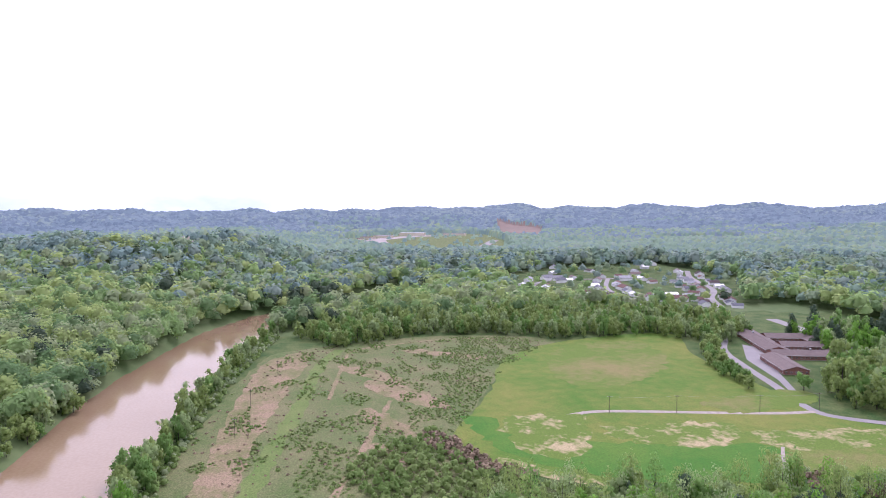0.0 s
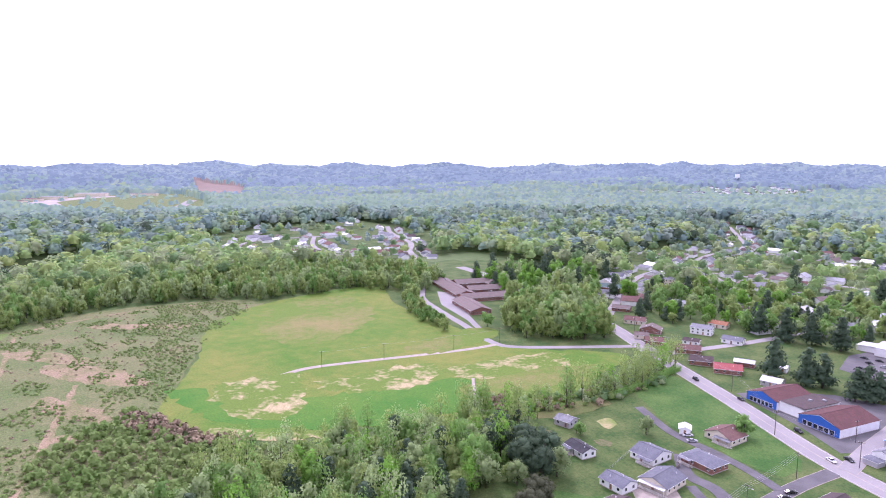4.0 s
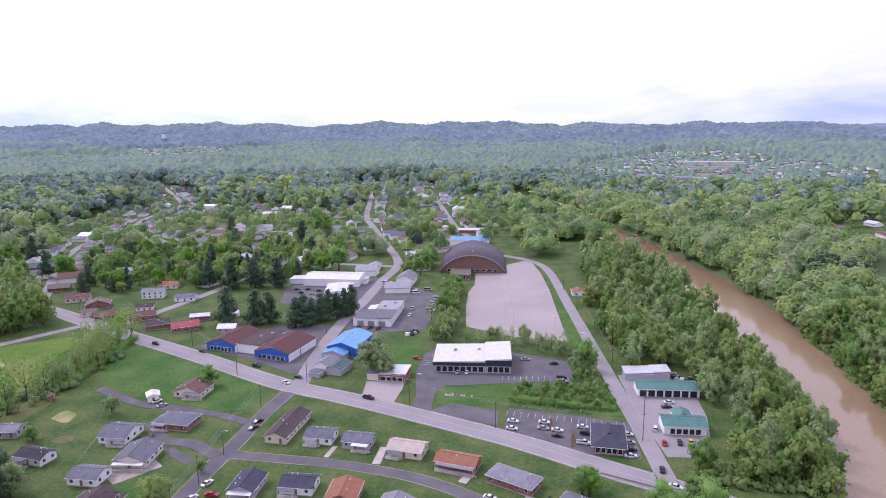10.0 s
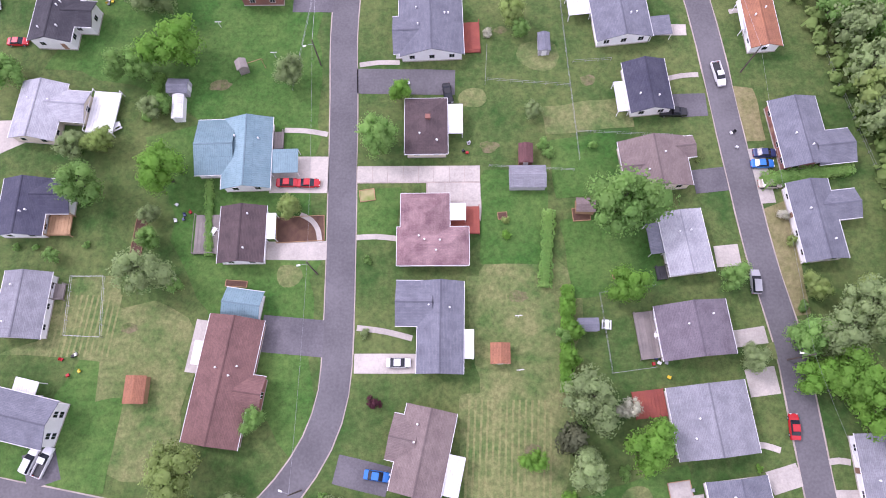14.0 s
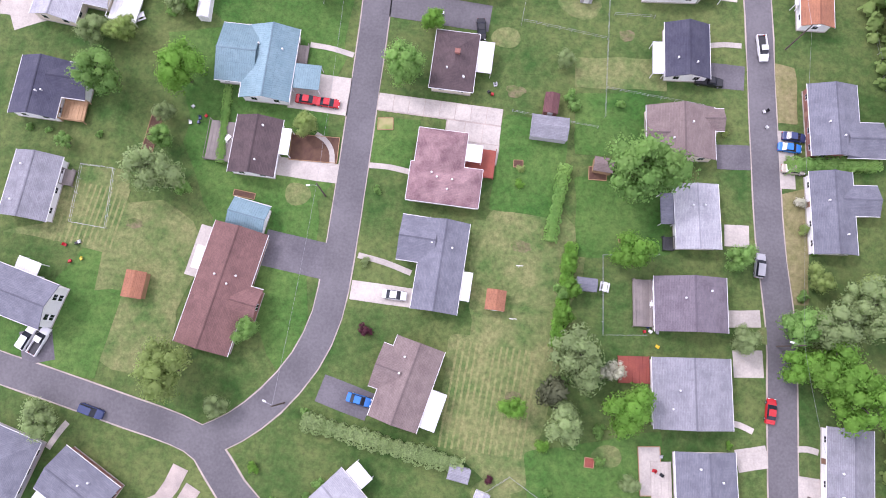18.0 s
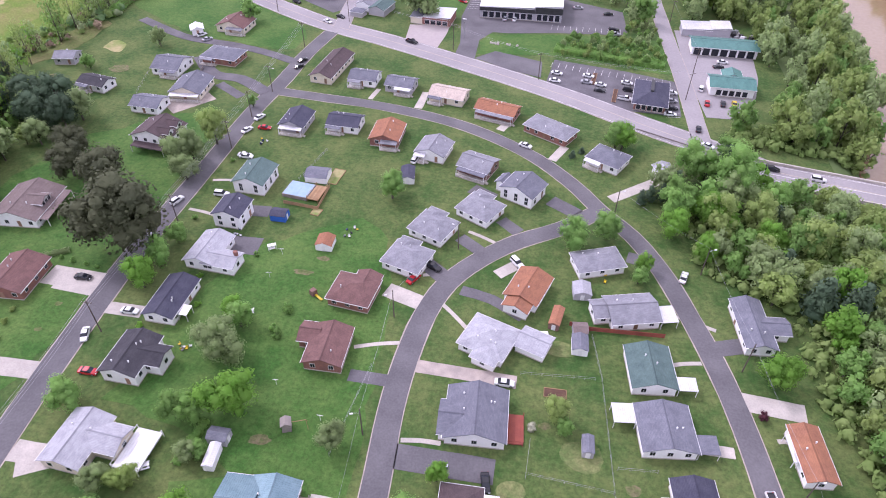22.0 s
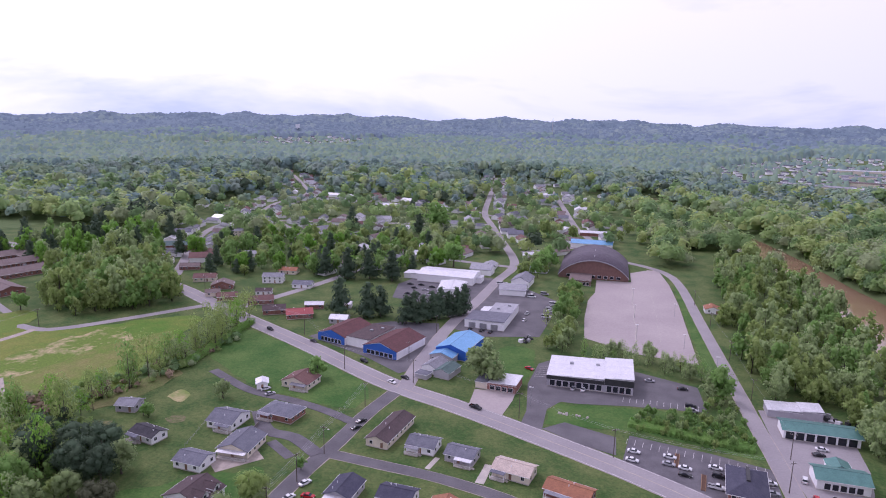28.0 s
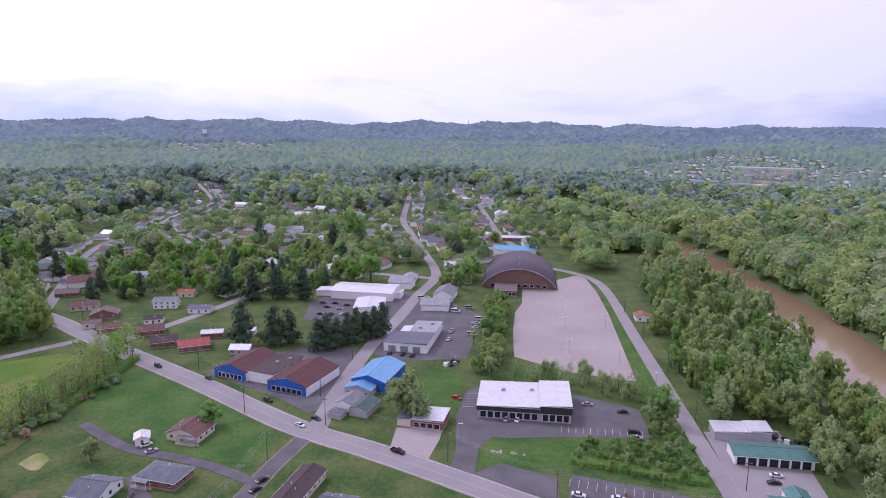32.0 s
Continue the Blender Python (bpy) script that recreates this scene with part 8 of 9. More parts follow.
car(-19.6, 119.0, -25, "k", "u")
car(-24.1, 113.8, 60, "r", "s")
car(2.7, 124.3, -50, "w", "u")
car(-88.9, 140.9, 0, "w", "u")
car(-89.2, 161.8, 0, "w", "s")
car(-59.8, -25.4, -12, "n", "u")
car(-30.3, -39.1, -38, "n", "p")
car(-11.9, -16.5, -8, "b", "s")
car(-8.4, 3.4, 0, "w", "s")
car(-74.7, -14.1, 70, "w", "u")
car(-72.2, -14.3, 70, "w", "p")
car(59.1, 18.6, 88, "s", "u")
car(62.7, -7.9, 88, "r", "s")
car(-150.7, 311.5, -28, "k", "s")
car(-114.6, 292.6, -30, "k", "u")
car(-93.5, 272.7, -30, "w", "s")
car(-89.2, 279.1, -28, "k", "s")
car(-51.6, 257.9, -25, "k", "p")
car(61.8, 204.3, 80, "k", "s")
car(63.4, 193.5, -30, "w", "s")
car(82.1, 182.5, -12, "k", "u")
car(95.6, 178.8, -12, "w", "u")
car(-92.3, 227.1, 60, "k", "s")
car(-92.5, 232.9, 60, "k", "s")
car(-93.8, 186.5, 65, "w", "s")
car(-95.0, 177.5, 65, "w", "s")
car(-89.5, 179.9, 0, "r", "s")
car(-90.0, 162.5, 0, "w", "s")
car(-100.9, 135.6, 70, "w", "u")
car(1.7, 183.5, -25, "w", "s")
car(-33.8, 169.0, 80, "w", "u")
car(-143.8, 249.4, 50, "w", "s")
car(-139.4, 245.3, 50, "s", "s")
car(10.5, 232.5, -10, "w", "s")
car(11.2, 238.9, -10, "w", "s")
car(23.7, 238.6, -10, "w", "s")
car(22.9, 233.3, -10, "s", "s")
car(28.3, 231.9, -10, "w", "s")
car(27.9, 227.3, -10, "k", "s")
car(38.6, 235.2, -10, "w", "s")
car(39.0, 229.6, -10, "k", "u")
car(37.2, 222.1, -10, "w", "p")
car(55.0, 229.9, 0, "w", "s")
car(54.3, 223.5, 0, "s", "s")
car(53.9, 217.8, 0, "k", "s")
car(52.9, 213.2, 0, "w", "s")
car(-35.5, 307.2, -30, "r", "s")
car(-13.6, 289.7, 80, "s", "s")
car(-9.2, 289.8, 80, "w", "s")
car(7.5, 292.3, 80, "s", "s")
car(20.0, 308.8, 5, "s", "s")
car(34.0, 303.4, 5, "k", "s")
car(35.7, 285.4, 5, "k", "u")
car(35.5, 280.5, 5, "s", "p")
car(67.0, 235.3, 75, "w", "u")
car(67.6, 223.8, 80, "r", "s")
car(73.5, 224.4, 80, "k", "s")
car(77.6, 225.0, 80, "y", "s")
car(76.7, 255.6, 5, "k", "s")
car(-75.9, 462.9, 20, "w", "v")
car(-68.6, 458.0, 80, "w", "s")
car(-62.4, 454.8, 80, "w", "s")
car(-55.8, 447.0, 80, "k", "s")
car(-50.6, 443.9, 80, "w", "s")
car(-42.2, 443.9, 0, "s", "v")
car(-35.4, 412.7, 0, "w", "p")
car(-36.0, 392.2, 0, "w", "v")
car(-75.3, 355.8, 80, "k", "s")
car(-68.6, 355.8, 80, "k", "s")
car(-63.4, 354.8, 80, "k", "s")
car(-137.2, 441.0, 0, "k", "s")
car(-131.6, 432.1, 0, "k", "s")
car(-129.1, 441.0, 0, "k", "s")
car(-122.9, 429.2, 0, "s", "s")
car(-120.3, 438.0, 0, "k", "s")
car(-125.1, 417.9, 0, "k", "s")
car(-117.4, 418.0, 0, "w", "s")
car(-131.3, 416.6, 0, "k", "s")
car(79.0, 260.4, 0, "w", "s")
car(-181.7, 321.7, -28, "k", "u")
for x, y, a, c_, k_ in ((-72, 464, 80, "w", "s"), (-60, 451, 80, "w", "p"), (-55, 450, 80, "s", "s"), (-50, 435, 0, "w", "v"), (-34, 421, 0, "w", "v"), (-35, 405, 10, "w", "s"), (-48, 396, 80, "w", "p"), (-48, 382, 80, "w", "s")):
    car(x, y, a, c_, k_)


# ---- sheds, pools, garden things ----
def garden_shed(x, y, rot, w, d, roof, wall, label, h=2.1):
    q = thing("garden_shed", x, y, 0, rot, label, "shed", "garden sheds")
    part("wall", wall_solid(-w / 2, -d / 2, w / 2, d / 2, 0, h, w * 0.2, "gable", "y"), M[wall], q)
    part("roof", roof_solid(-w / 2, -d / 2, w / 2, d / 2, h + 0.08, w * 0.2, "gable", "y", 0.15, 0.08), R[roof], q)
    part("door", Geo().box(-0.5, -d / 2 - 0.05, 0.05, 0.5, -d / 2, 1.85), M["trim"], q)
    return q


garden_shed(16.5, 39.7, 90, 4.4, 7.0, "grey", "greywall", "large pale metal garden shed")
garden_shed(16.3, 44.7, -1, 2.6, 3.9, "maroon", "brick", "small maroon garden shed")
garden_shed(10.4, 5.0, -0, 3.4, 3.6, "orange", "cream", "tan wooden garden shed")
garden_shed(-56.6, -1.6, -1, 3.6, 4.8, "orange", "wood", "small orange-brown garden shed")
garden_shed(26.8, 10.3, 91, 2.2, 3.6, "slate", "greywall", "small grey garden shed")
garden_shed(7.9, -26.6, 83, 2.3, 3.6, "grey", "greywall", "small grey garden shed")
garden_shed(27.6, 33.7, 88, 2.6, 3.5, "taupe", "wood", "small wooden garden shed")
garden_shed(12.3, -30.5, -13, 2.4, 2.6, "light", "white", "white play hut in a garden")
garden_shed(-62.4, 154.6, 90, 5.9, 7.0, "slate", "white", "white garden shed with a grey roof")
garden_shed(-50.9, 123.4, 0, 4.6, 4.7, "orange", "white", "small white and orange garden shed")
garden_shed(-67.7, 133.3, 89, 3.8, 4.6, "navy", "bluewall", "small blue garden shed")
garden_shed(-55.5, 60.3, 88, 3.0, 4.2, "slate", "greywall", "small grey garden shed")
garden_shed(-55.0, 55.6, 3, 2.1, 5.2, "whitemetal", "white", "narrow white garden shed")
garden_shed(19.4, 97.2, 1, 3.7, 4.9, "slate", "white", "white garden shed with grey roof")
garden_shed(19.5, 101.9, 95, 3.4, 3.4, "taupe", "greywall", "small grey-brown garden shed")
garden_shed(13.7, 105.0, -12, 2.6, 6.3, "orange", "brownwall", "small reddish garden shed")
garden_shed(20.0, 115.6, 5, 4.5, 4.6, "light", "greywall", "rounded pale metal garden shed")
garden_shed(20.9, 69.9, 1, 2.3, 4.1, "slate", "greywall", "small grey garden shed")
garden_shed(-34.3, 159.2, 8, 4.2, 7.0, "navy", "white", "white garage with a dark roof")


def bed(x, y, w, d, rot, material, label, name="garden_bed"):
    q = thing(name, x, y, 0, rot, label, "garden bed")
    part("soil", Geo().box(-w / 2, -d / 2, -0.1, w / 2, d / 2, 0.16), material, q)
    for s in (-1, 1):
        part("board", Geo().box(-w / 2, s * d / 2 - 0.06, -0.1, w / 2, s * d / 2 + 0.06, 0.26), M["wood"], q)
        part("board", Geo().box(s * w / 2 - 0.06, -d / 2, -0.1, s * w / 2 + 0.06, d / 2, 0.26), M["wood"], q)


M["mulch"] = mat("dark_mulch", (0.085, 0.045, 0.035), (0.13, 0.075, 0.05), 0.95, 0.8, 6.0, 0.03)
bed(-57.2, 156, 3.6, 8, -8, M["bare"], "fenced vegetable bed of tan soil")
bed(-58, 137.5, 2.6, 3.0, -12, M["bare"], "sandbox of pale sand in a board frame")
bed(-28.4, 29.6, 9.4, 5.2, 3, M["mulch"], "wide mulched front garden bed with a path")
setting("garden_path", ribbon([(-28.6, 32.6), (-26.6, 31.6), (-25.0, 29.6), (-24.4, 26.8)], 1.0, 0.2, 0.2, 0.8), M["concrete"], "pale curved path through a garden bed")
bed(-40.2, 18.6, 4.2, 1.2, -4, M["mulch"], "small brick-edged flower bed")
bed(11.5, 32.2, 1.8, 1.4, 5, M["mulch"], "round flower bed in a lawn")
bed(-15.4, 36.6, 3.0, 2.4, 8, M["bare"], "dry round flower bed")
bed(14, 83.0, 5, 2.4, 0, M["mulch"], "raised vegetable bed with stakes")
bed(-60.5, 28, 2.2, 7.5, -4, M["mulch"], "strip of dark planting bed")
bed(27.0, 32.4, 3.4, 2.6, 4, M["mulch"], "square wooden framed sandpit in a garden")
bed(33, 20, 1.4, 1.1, 0, M["mulch"], "small dark flower bed in a lawn")
bed(31, -21.6, 1.7, 1.7, 0, M["redwood"], "small terracotta-coloured patio square", "garden_patio")
bed(42.0, -21.5, 4.0, 8.5, 8, M["concrete"], "paved grey patio beside a house", "garden_patio")

q = thing("swimming_pool", -64.2, 146.2, 0, -8, "raised swimming pool with a pale blue winter cover and deck", "pool")
part("pool_wall", Geo().box(-6, -3.6, 0, 2.2, 3.6, 1.1), M["greywood"], q)
part("cover", Geo().box(-5.8, -3.4, 1.1, -1.4, 3.4, 1.16), M["poolcover"], q)
part("cover", Geo().box(-1.34, -3.4, 1.1, 2.0, 3.4, 1.16), M["poolcover"], q)
deck(q, 2.4, -3.6, 6.0, 3.6, 1.1, M["wood"])
q = thing("swing_set", -42.5, 65.0, 0, 20, "grey play tower with a swing beam", "play set")
part("tower", Geo().box(-1, -1, 0, 1, 1, 2.4, 0.15), M["greywood"], q)
part("tower_roof", roof_solid(-1.1, -1.1, 1.1, 1.1, 2.5, 0.7, "gable", "y", 0.1, 0.08), M["greywood"], q)
part("beam", Geo().tube([(1, 0, 2.1), (4.2, 0, 2.1)], 0.07, 0.07), M["wood"], q)
for s in (-1, 1):
    part("leg", Geo().tube([(4.2, 0, 2.1), (4.4, s * 1.1, 0)], 0.06, 0.06), M["wood"], q)


def trampoline_or_table(x, y, rot, label, m_):
    q = thing("picnic_table", x, y, 0, rot, label, "table")
    part("tabletop", Geo().box(-0.9, -0.4, 0.68, 0.9, 0.4, 0.75), M[m_], q)
    for s in (-1, 1):
        part("bench", Geo().box(-0.9, s * 0.75 - 0.14, 0.4, 0.9, s * 0.75 + 0.14, 0.46), M[m_], q)
        part("leg", Geo().box(s * 0.6 - 0.05, -0.7, 0, s * 0.6 + 0.05, 0.7, 0.68), M[m_], q)


for x, y, r in ((30.5, 10.5, 85), (-68, 52, 30), (-62.5, 96, 20), (11, 100, 10), (-43, 31, 10), (-45.5, 29, 60), (40, 8.5, 0), (40.2, 11.5, 20)):
    trampoline_or_table(x, y, r, "white garden table with benches", "trim")


def hedge(x0, y0, x1, y1, w, h, m_, label):
    """A clipped hedge of leaf sprays over a core."""
    q = thing("hedge", (x0 + x1) / 2, (y0 + y1) / 2, 0, math.degrees(math.atan2(y1 - y0, x1 - x0)), label, "hedge")
    L = math.hypot(x1 - x0, y1 - y0)
    r = np.random.RandomState(int(abs(x0 * 7 + y0)))
    k = int(L * w * 60)
    p = np.stack([r.uniform(-L / 2, L / 2, k), r.uniform(-w / 2, w / 2, k), r.uniform(0.1, h, k)], 1)
    t = r.rand(k)
    lump = 0.72 + 0.3 * np.abs(np.sin(p[:, 0] * 1.5 + x0)) + 0.12 * np.sin(p[:, 0] * 0.6 + y0)
    p[:, 2] = np.where(t < 0.55, h + r.normal(0, 0.12, k) - (p[:, 1] / w) ** 2 * h * 0.8, p[:, 2])
    p[:, 1] = np.where(t >= 0.55, np.sign(p[:, 1]) * w / 2 * (1.0 - 0.25 * (p[:, 2] / h) ** 2) + r.normal(0, 0.08, k), p[:, 1])
    p[:, 1] *= lump
    p[:, 2] *= 0.4 + 0.6 * lump
    nr = np.stack([r.normal(0, 0.55, k), p[:, 1] / w * 1.6 + r.normal(0, 0.3, k), np.where(t < 0.55, 1.0, 0.3)], 1)
    nr /= np.linalg.norm(nr, axis=1)[:, None]
    u = np.cross(nr, r.normal(size=(k, 3)))
    u /= np.linalg.norm(u, axis=1)[:, None]
    v = np.cross(nr, u)
    s = r.uniform(0.08, 0.18, k)[:, None]
    quad = np.stack([p - u * s - v * s * 0.6, p + u * s - v * s * 0.5, p + u * s * 0.8 + v * s * 0.7, p - u * s * 0.8 + v * s * 0.6], 1).reshape(-1, 3)
    me = bpy.data.meshes.new("foliage")
    me.from_pydata(quad.tolist(), [], np.arange(k * 4).reshape(-1, 4).tolist())
    me.materials.append(M[m_])
    part("foliage", me, None, q)
    part("core", Geo().box(-L / 2 + 0.2, -w * 0.3, 0, L / 2 - 0.2, w * 0.3, h * 0.6, 0.1), M[m_], q)


hedge(62.6, 38.9, 80.5, 41.6, 3.4, 2.2, "leaf", "tall clipped yellow-green hedge beside a driveway")
hedge(19.2, 17.5, 20.6, 33.0, 2.6, 1.8, "leaf", "clipped yellow-green garden hedge")
hedge(-21.5, -21.5, 8.5, -25.6, 3.4, 2.4, "leafdull", "row of dull green conifers forming a hedge")
hedge(-46, 24, -47.4, 40, 1.6, 1.2, "leaf", "low clipped green garden hedge")
hedge(22.5, -2, 23.5, 18, 2.6, 1.9, "leafbright", "bright green garden hedge")
hedge(-62, 53, -60.2, 64, 2.2, 1.4, "leaf", "dark garden border shrubs")
hedge(-88, 88, -86.6, 84, 1.4, 1.0, "leafbright", "clipped green front garden shrubs")
hedge(-132, 103, -120, 110, 2.0, 1.2, "leafdull", "shrubs along a front lawn")
hedge(-198, 330, -193, 262, 5.0, 3.0, "leaf", "overgrown hedgerow along the lawn")
hedge(10, 262, 55, 253, 7.0, 2.0, "leaf", "bank of dense green shrubs")


# ---- fences, poles and wires ----
def fence(pts, h=1.2, m_="metal", label="grey chain-link fence round a garden", solid=False):
    q = thing("fence", pts[0][0], pts[0][1], 0, 0, label, "fence", "garden fences")
    ox, oy = pts[0]
    for (ax, ay), (bx, by) in zip(pts, pts[1:]):
        L = math.hypot(bx - ax, by - ay)
        k = max(1, round(L / 2.6))
        dx, dy = (bx - ax) / L, (by - ay) / L
        for i in range(k + 1):
            px, py = ax - ox + dx * L * i / k, ay - oy + dy * L * i / k
            part("post", Geo().tube([(px, py, -0.2), (px, py, h + 0.05)], 0.04, 0.04, 5), M[m_], q)
        for z in ((h, h * 0.5) if not solid else (h * 0.85, h * 0.55, h * 0.25)):
            a, b = (ax - ox, ay - oy), (bx - ox, by - oy)
            w = 0.014 if not solid else 0.04
            hz = 0.016 if not solid else h * 0.13
            nx, ny = -dy * w, dx * w
            part("rail", Geo().prism([(a[0] + nx, a[1] + ny), (a[0] - nx, a[1] - ny), (b[0] - nx, b[1] - ny), (b[0] + nx, b[1] + ny)], z - hz, z + hz), M[m_], q)


for pts in ([(27.2, 44), (25.8, 66), (24.5, 88), (22.5, 101)], [(8.5, 61), (9.0, 70)], [(27, 66), (35, 66.5)], [(27, 50), (46, 49)], [(9, 62), (26, 60.5)], [(6, 87), (23, 88)],
            [(-72, 8.5), (-72.4, 20), (-66, 20), (-65, 8.2), (-72, 8.5)], [(9, 42.6), (26, 41.6)], [(31, 1.5), (29.5, 16.5), (40, 18)], [(31, 1.5), (39, 2.6)], [(-68, 152), (-64, 170)], [(-1.5, -41), (17, -26)], [(17, -26), (36, -36)],
            [(79, 70), (86, 40)], [(-31.8, 60), (-28.5, 84)], [(-150, 214), (-146, 196)]):
    fence(pts)
fence([(17, 104), (22, 103), (40, 103.5)], 1.6, "redwood", "reddish wooden board fence", True)
fence([(-69, 140), (-58, 138.6), (-57.4, 150)], 1.4, "wood", "tan wooden fence round a pool", True)
fence([(-130, 220), (-128, 206)], 1.4, "greywood", "weathered grey board fence beside a house", True)


def utility_pole(x, y, h=10.5, arm=True, lamp=False, rot=0, z=None):
    q = thing("utility_pole", x, y, float(height(x, y)) if z is None else z, rot, "weathered timber utility pole with cross-arm" if not lamp else "timber pole with a street lamp", "pole", "utility poles")
    part("pole", Geo().tube([(0, 0, -0.5), (0, 0, h)], 0.17, 0.11, 8), M["pole"], q)
    if arm:
        part("cross_arm", Geo().box(-1.25, -0.07, h - 0.8, 1.25, 0.07, h - 0.62), M["pole"], q)
        for ax in (-1.15, -0.5, 0.5, 1.15):
            part("insulator", Geo().tube([(ax, 0, h - 0.62), (ax, 0, h - 0.4)], 0.05, 0.04, 6), M["trim"], q)
    if lamp:
        part("lamp_arm", Geo().tube([(0, 0, h - 1.6), (0.8, 0, h - 1.2), (1.6, 0, h - 1.15)], 0.04, 0.03, 5), M["metal"], q)
        part("lamp_head", Geo().box(1.4, -0.16, h - 1.28, 2.1, 0.16, h - 1.08, 0.04), M["trim"], q)
    return (x, y, h - 0.4)


def wire(a, b, sag=0.9, off=0.0, group="overhead wires"):
    """A sagging wire from pole to pole."""
    A, B = Vector(a), Vector(b)
    d = (B - A).normalized()
    s = Vector((-d.y, d.x, 0)) * off
    pts = [A.lerp(B, t) + s - Vector((0, 0, sag * 4 * t * (1 - t))) for t in np.linspace(0, 1, 9)]
    g = Geo().tube([p - A for p in pts], 0.022, 0.022, 3)
    ob = tagged(new("overhead_wire", g.mesh("overhead_wire", M["metal"])), "thin grey overhead wire between poles", "wire", group)
    ob.location = A


west = [utility_pole(-96.0, y, 11, True, k % 2 == 0, 0) for k, y in enumerate((40, 84, 126, 166, 206, 246))]
for a, b in zip(west, west[1:]):
    for o in (-1.1, -0.4, 0.4, 1.1):
        wire(a, b, 0.9, o)
main = [utility_pole(x, y, 9.5, False, True, r) for x, y, r in ((-26.2, 66, 200), (-24.6, 20.5, 190), (-25.4, -19.0, 160), (-26.5, 100.0, 200), (-14, 128, 160))]
for i, j in ((0, 1), (1, 2), (0, 3), (3, 4)):
    wire(main[i], main[j], 0.8)
east = [utility_pole(x, y, 10, False, True, r) for x, y, r in ((61.8, 63.5, 20), (52, 128, 20), (70.5, -22, 200), (63.4, 4, 170), (57, 96, 200), (30, 150, 30))]
for i, j in ((0, 4), (4, 1), (1, 5), (0, 3), (3, 2)):
    wire(east[i], east[j], 0.8)
hw = [utility_pole(x, y, 11.5, True, False, 30) for x, y in ((-262, 379), (-214, 349), (-160, 320), (-120, 281), (-84, 275), (-33, 254), (4, 233), (60, 226))]
for a, b in zip(hw, hw[1:]):
    wire(a, b, 1.0, 0.6), wire(a, b, 1.0, -0.6)
rv = [utility_pole(x, y, 10.5, True, False, 0) for x, y in ((66, 250), (62, 300), (61, 350), (58, 400), (55, 450))]
for a, b in zip(rv, rv[1:]):
    wire(a, b, 0.9, 0.5)
tr_ = [utility_pole(x, y, 10.5, True, False, 60) for x, y in ((-305, 288), (-310, 252), (-322, 206), (-331, 168), (-97, 187), (-94, 300), (-92, 345), (-470, -20), (-400, -35), (-345, -40))]
for a, b in zip(tr_[:3], tr_[1:4]):
    wire(a, b, 0.9)
for x, y in ((16, 370), (16, 410), (16, 450), (40, 360), (40, 420), (-30, 268), (52, 330)):
    q = thing("car_park_lamp", x, y, 0, 0, "slim metal car park lamp post", "lamp post", "lamp posts")
    part("post", Geo().tube([(0, 0, 0), (0, 0, 8)], 0.1, 0.07, 6), M["metal"], q)
    part("lamp_head", Geo().box(-0.9, -0.2, 7.95, 0.9, 0.2, 8.15), M["trim"], q)

# guard rail, boulders, scrap
q = thing("guard_rail", 40, 200, 0, 0, "brown wooden guard rail beside the highway", "guard rail")
for i in range(9):
    part("post", Geo().box(4 * i - 0.1, -1.9 * i - 0.1 + 0.6, 0, 4 * i + 0.1, -1.9 * i + 0.7, 0.9), M["greywood"], q)
part("rail", Geo().prism([(0, 0.5), (33, -15.2), (33.1, -15.0), (0.1, 0.7)], 0.45, 0.85), M["greywood"], q)
rb = random.Random(3)
for k in range(8):
    x, y = rb.uniform(-18, -4), rb.uniform(261, 264)
    q = thing("boulder", x, y, 0, rb.uniform(0, 360), "pale rounded boulder on a lawn", "boulder", "boulders on the lawn")
    part("stone", Geo().box(-0.7, -0.5, -0.2, 0.7, 0.5, 0.6, 0.25), M["concrete"], q)
for k in range(26):
    x, y = (rb.uniform(-48, -38), rb.uniform(344, 352)) if k < 12 else (rb.uniform(88, 102), rb.uniform(284, 294))
    q = thing("scrap_heap", x, y, 0, rb.uniform(0, 360), "jumbled scrap metal in a yard", "scrap", "scrap in the yards")
    part("scrap", Geo().box(-rb.uniform(0.5, 1.6), -rb.uniform(0.4, 1.0), 0, rb.uniform(0.5, 1.4), rb.uniform(0.4, 1.0), rb.uniform(0.6, 1.8), 0.15), rb.choice((M["metal"], M["brownwall"], M["darkmetal"], M["trim"])), q)


# ---- garden odds and ends ----
garage_ = house(46.6, 173.2, 20, 6.0, 7.0, "light", label="small white garage at a driveway's end", door="s", vents=0, cat="garage", name="garage")


def clothes_pole(x, y, rot):
    q = thing("clothes_pole", x, y, 0, rot, "white T-shaped clothes line pole in a garden", "clothes pole", "clothes poles")
    part("post", Geo().tube([(0, 0, -0.2), (0, 0, 2.0)], 0.05, 0.05, 6), M["trim"], q)
    part("cross_arm", Geo().box(-0.7, -0.05, 1.95, 0.7, 0.05, 2.05), M["trim"], q)


for x, y, r_ in ((-61.8, 118, 10), (-62, 108.6, 10), (-48.5, 75.5, 0), (-36, 68, 0), (14, 12, 5), (14, 2, 5)):
    clothes_pole(x, y, r_)


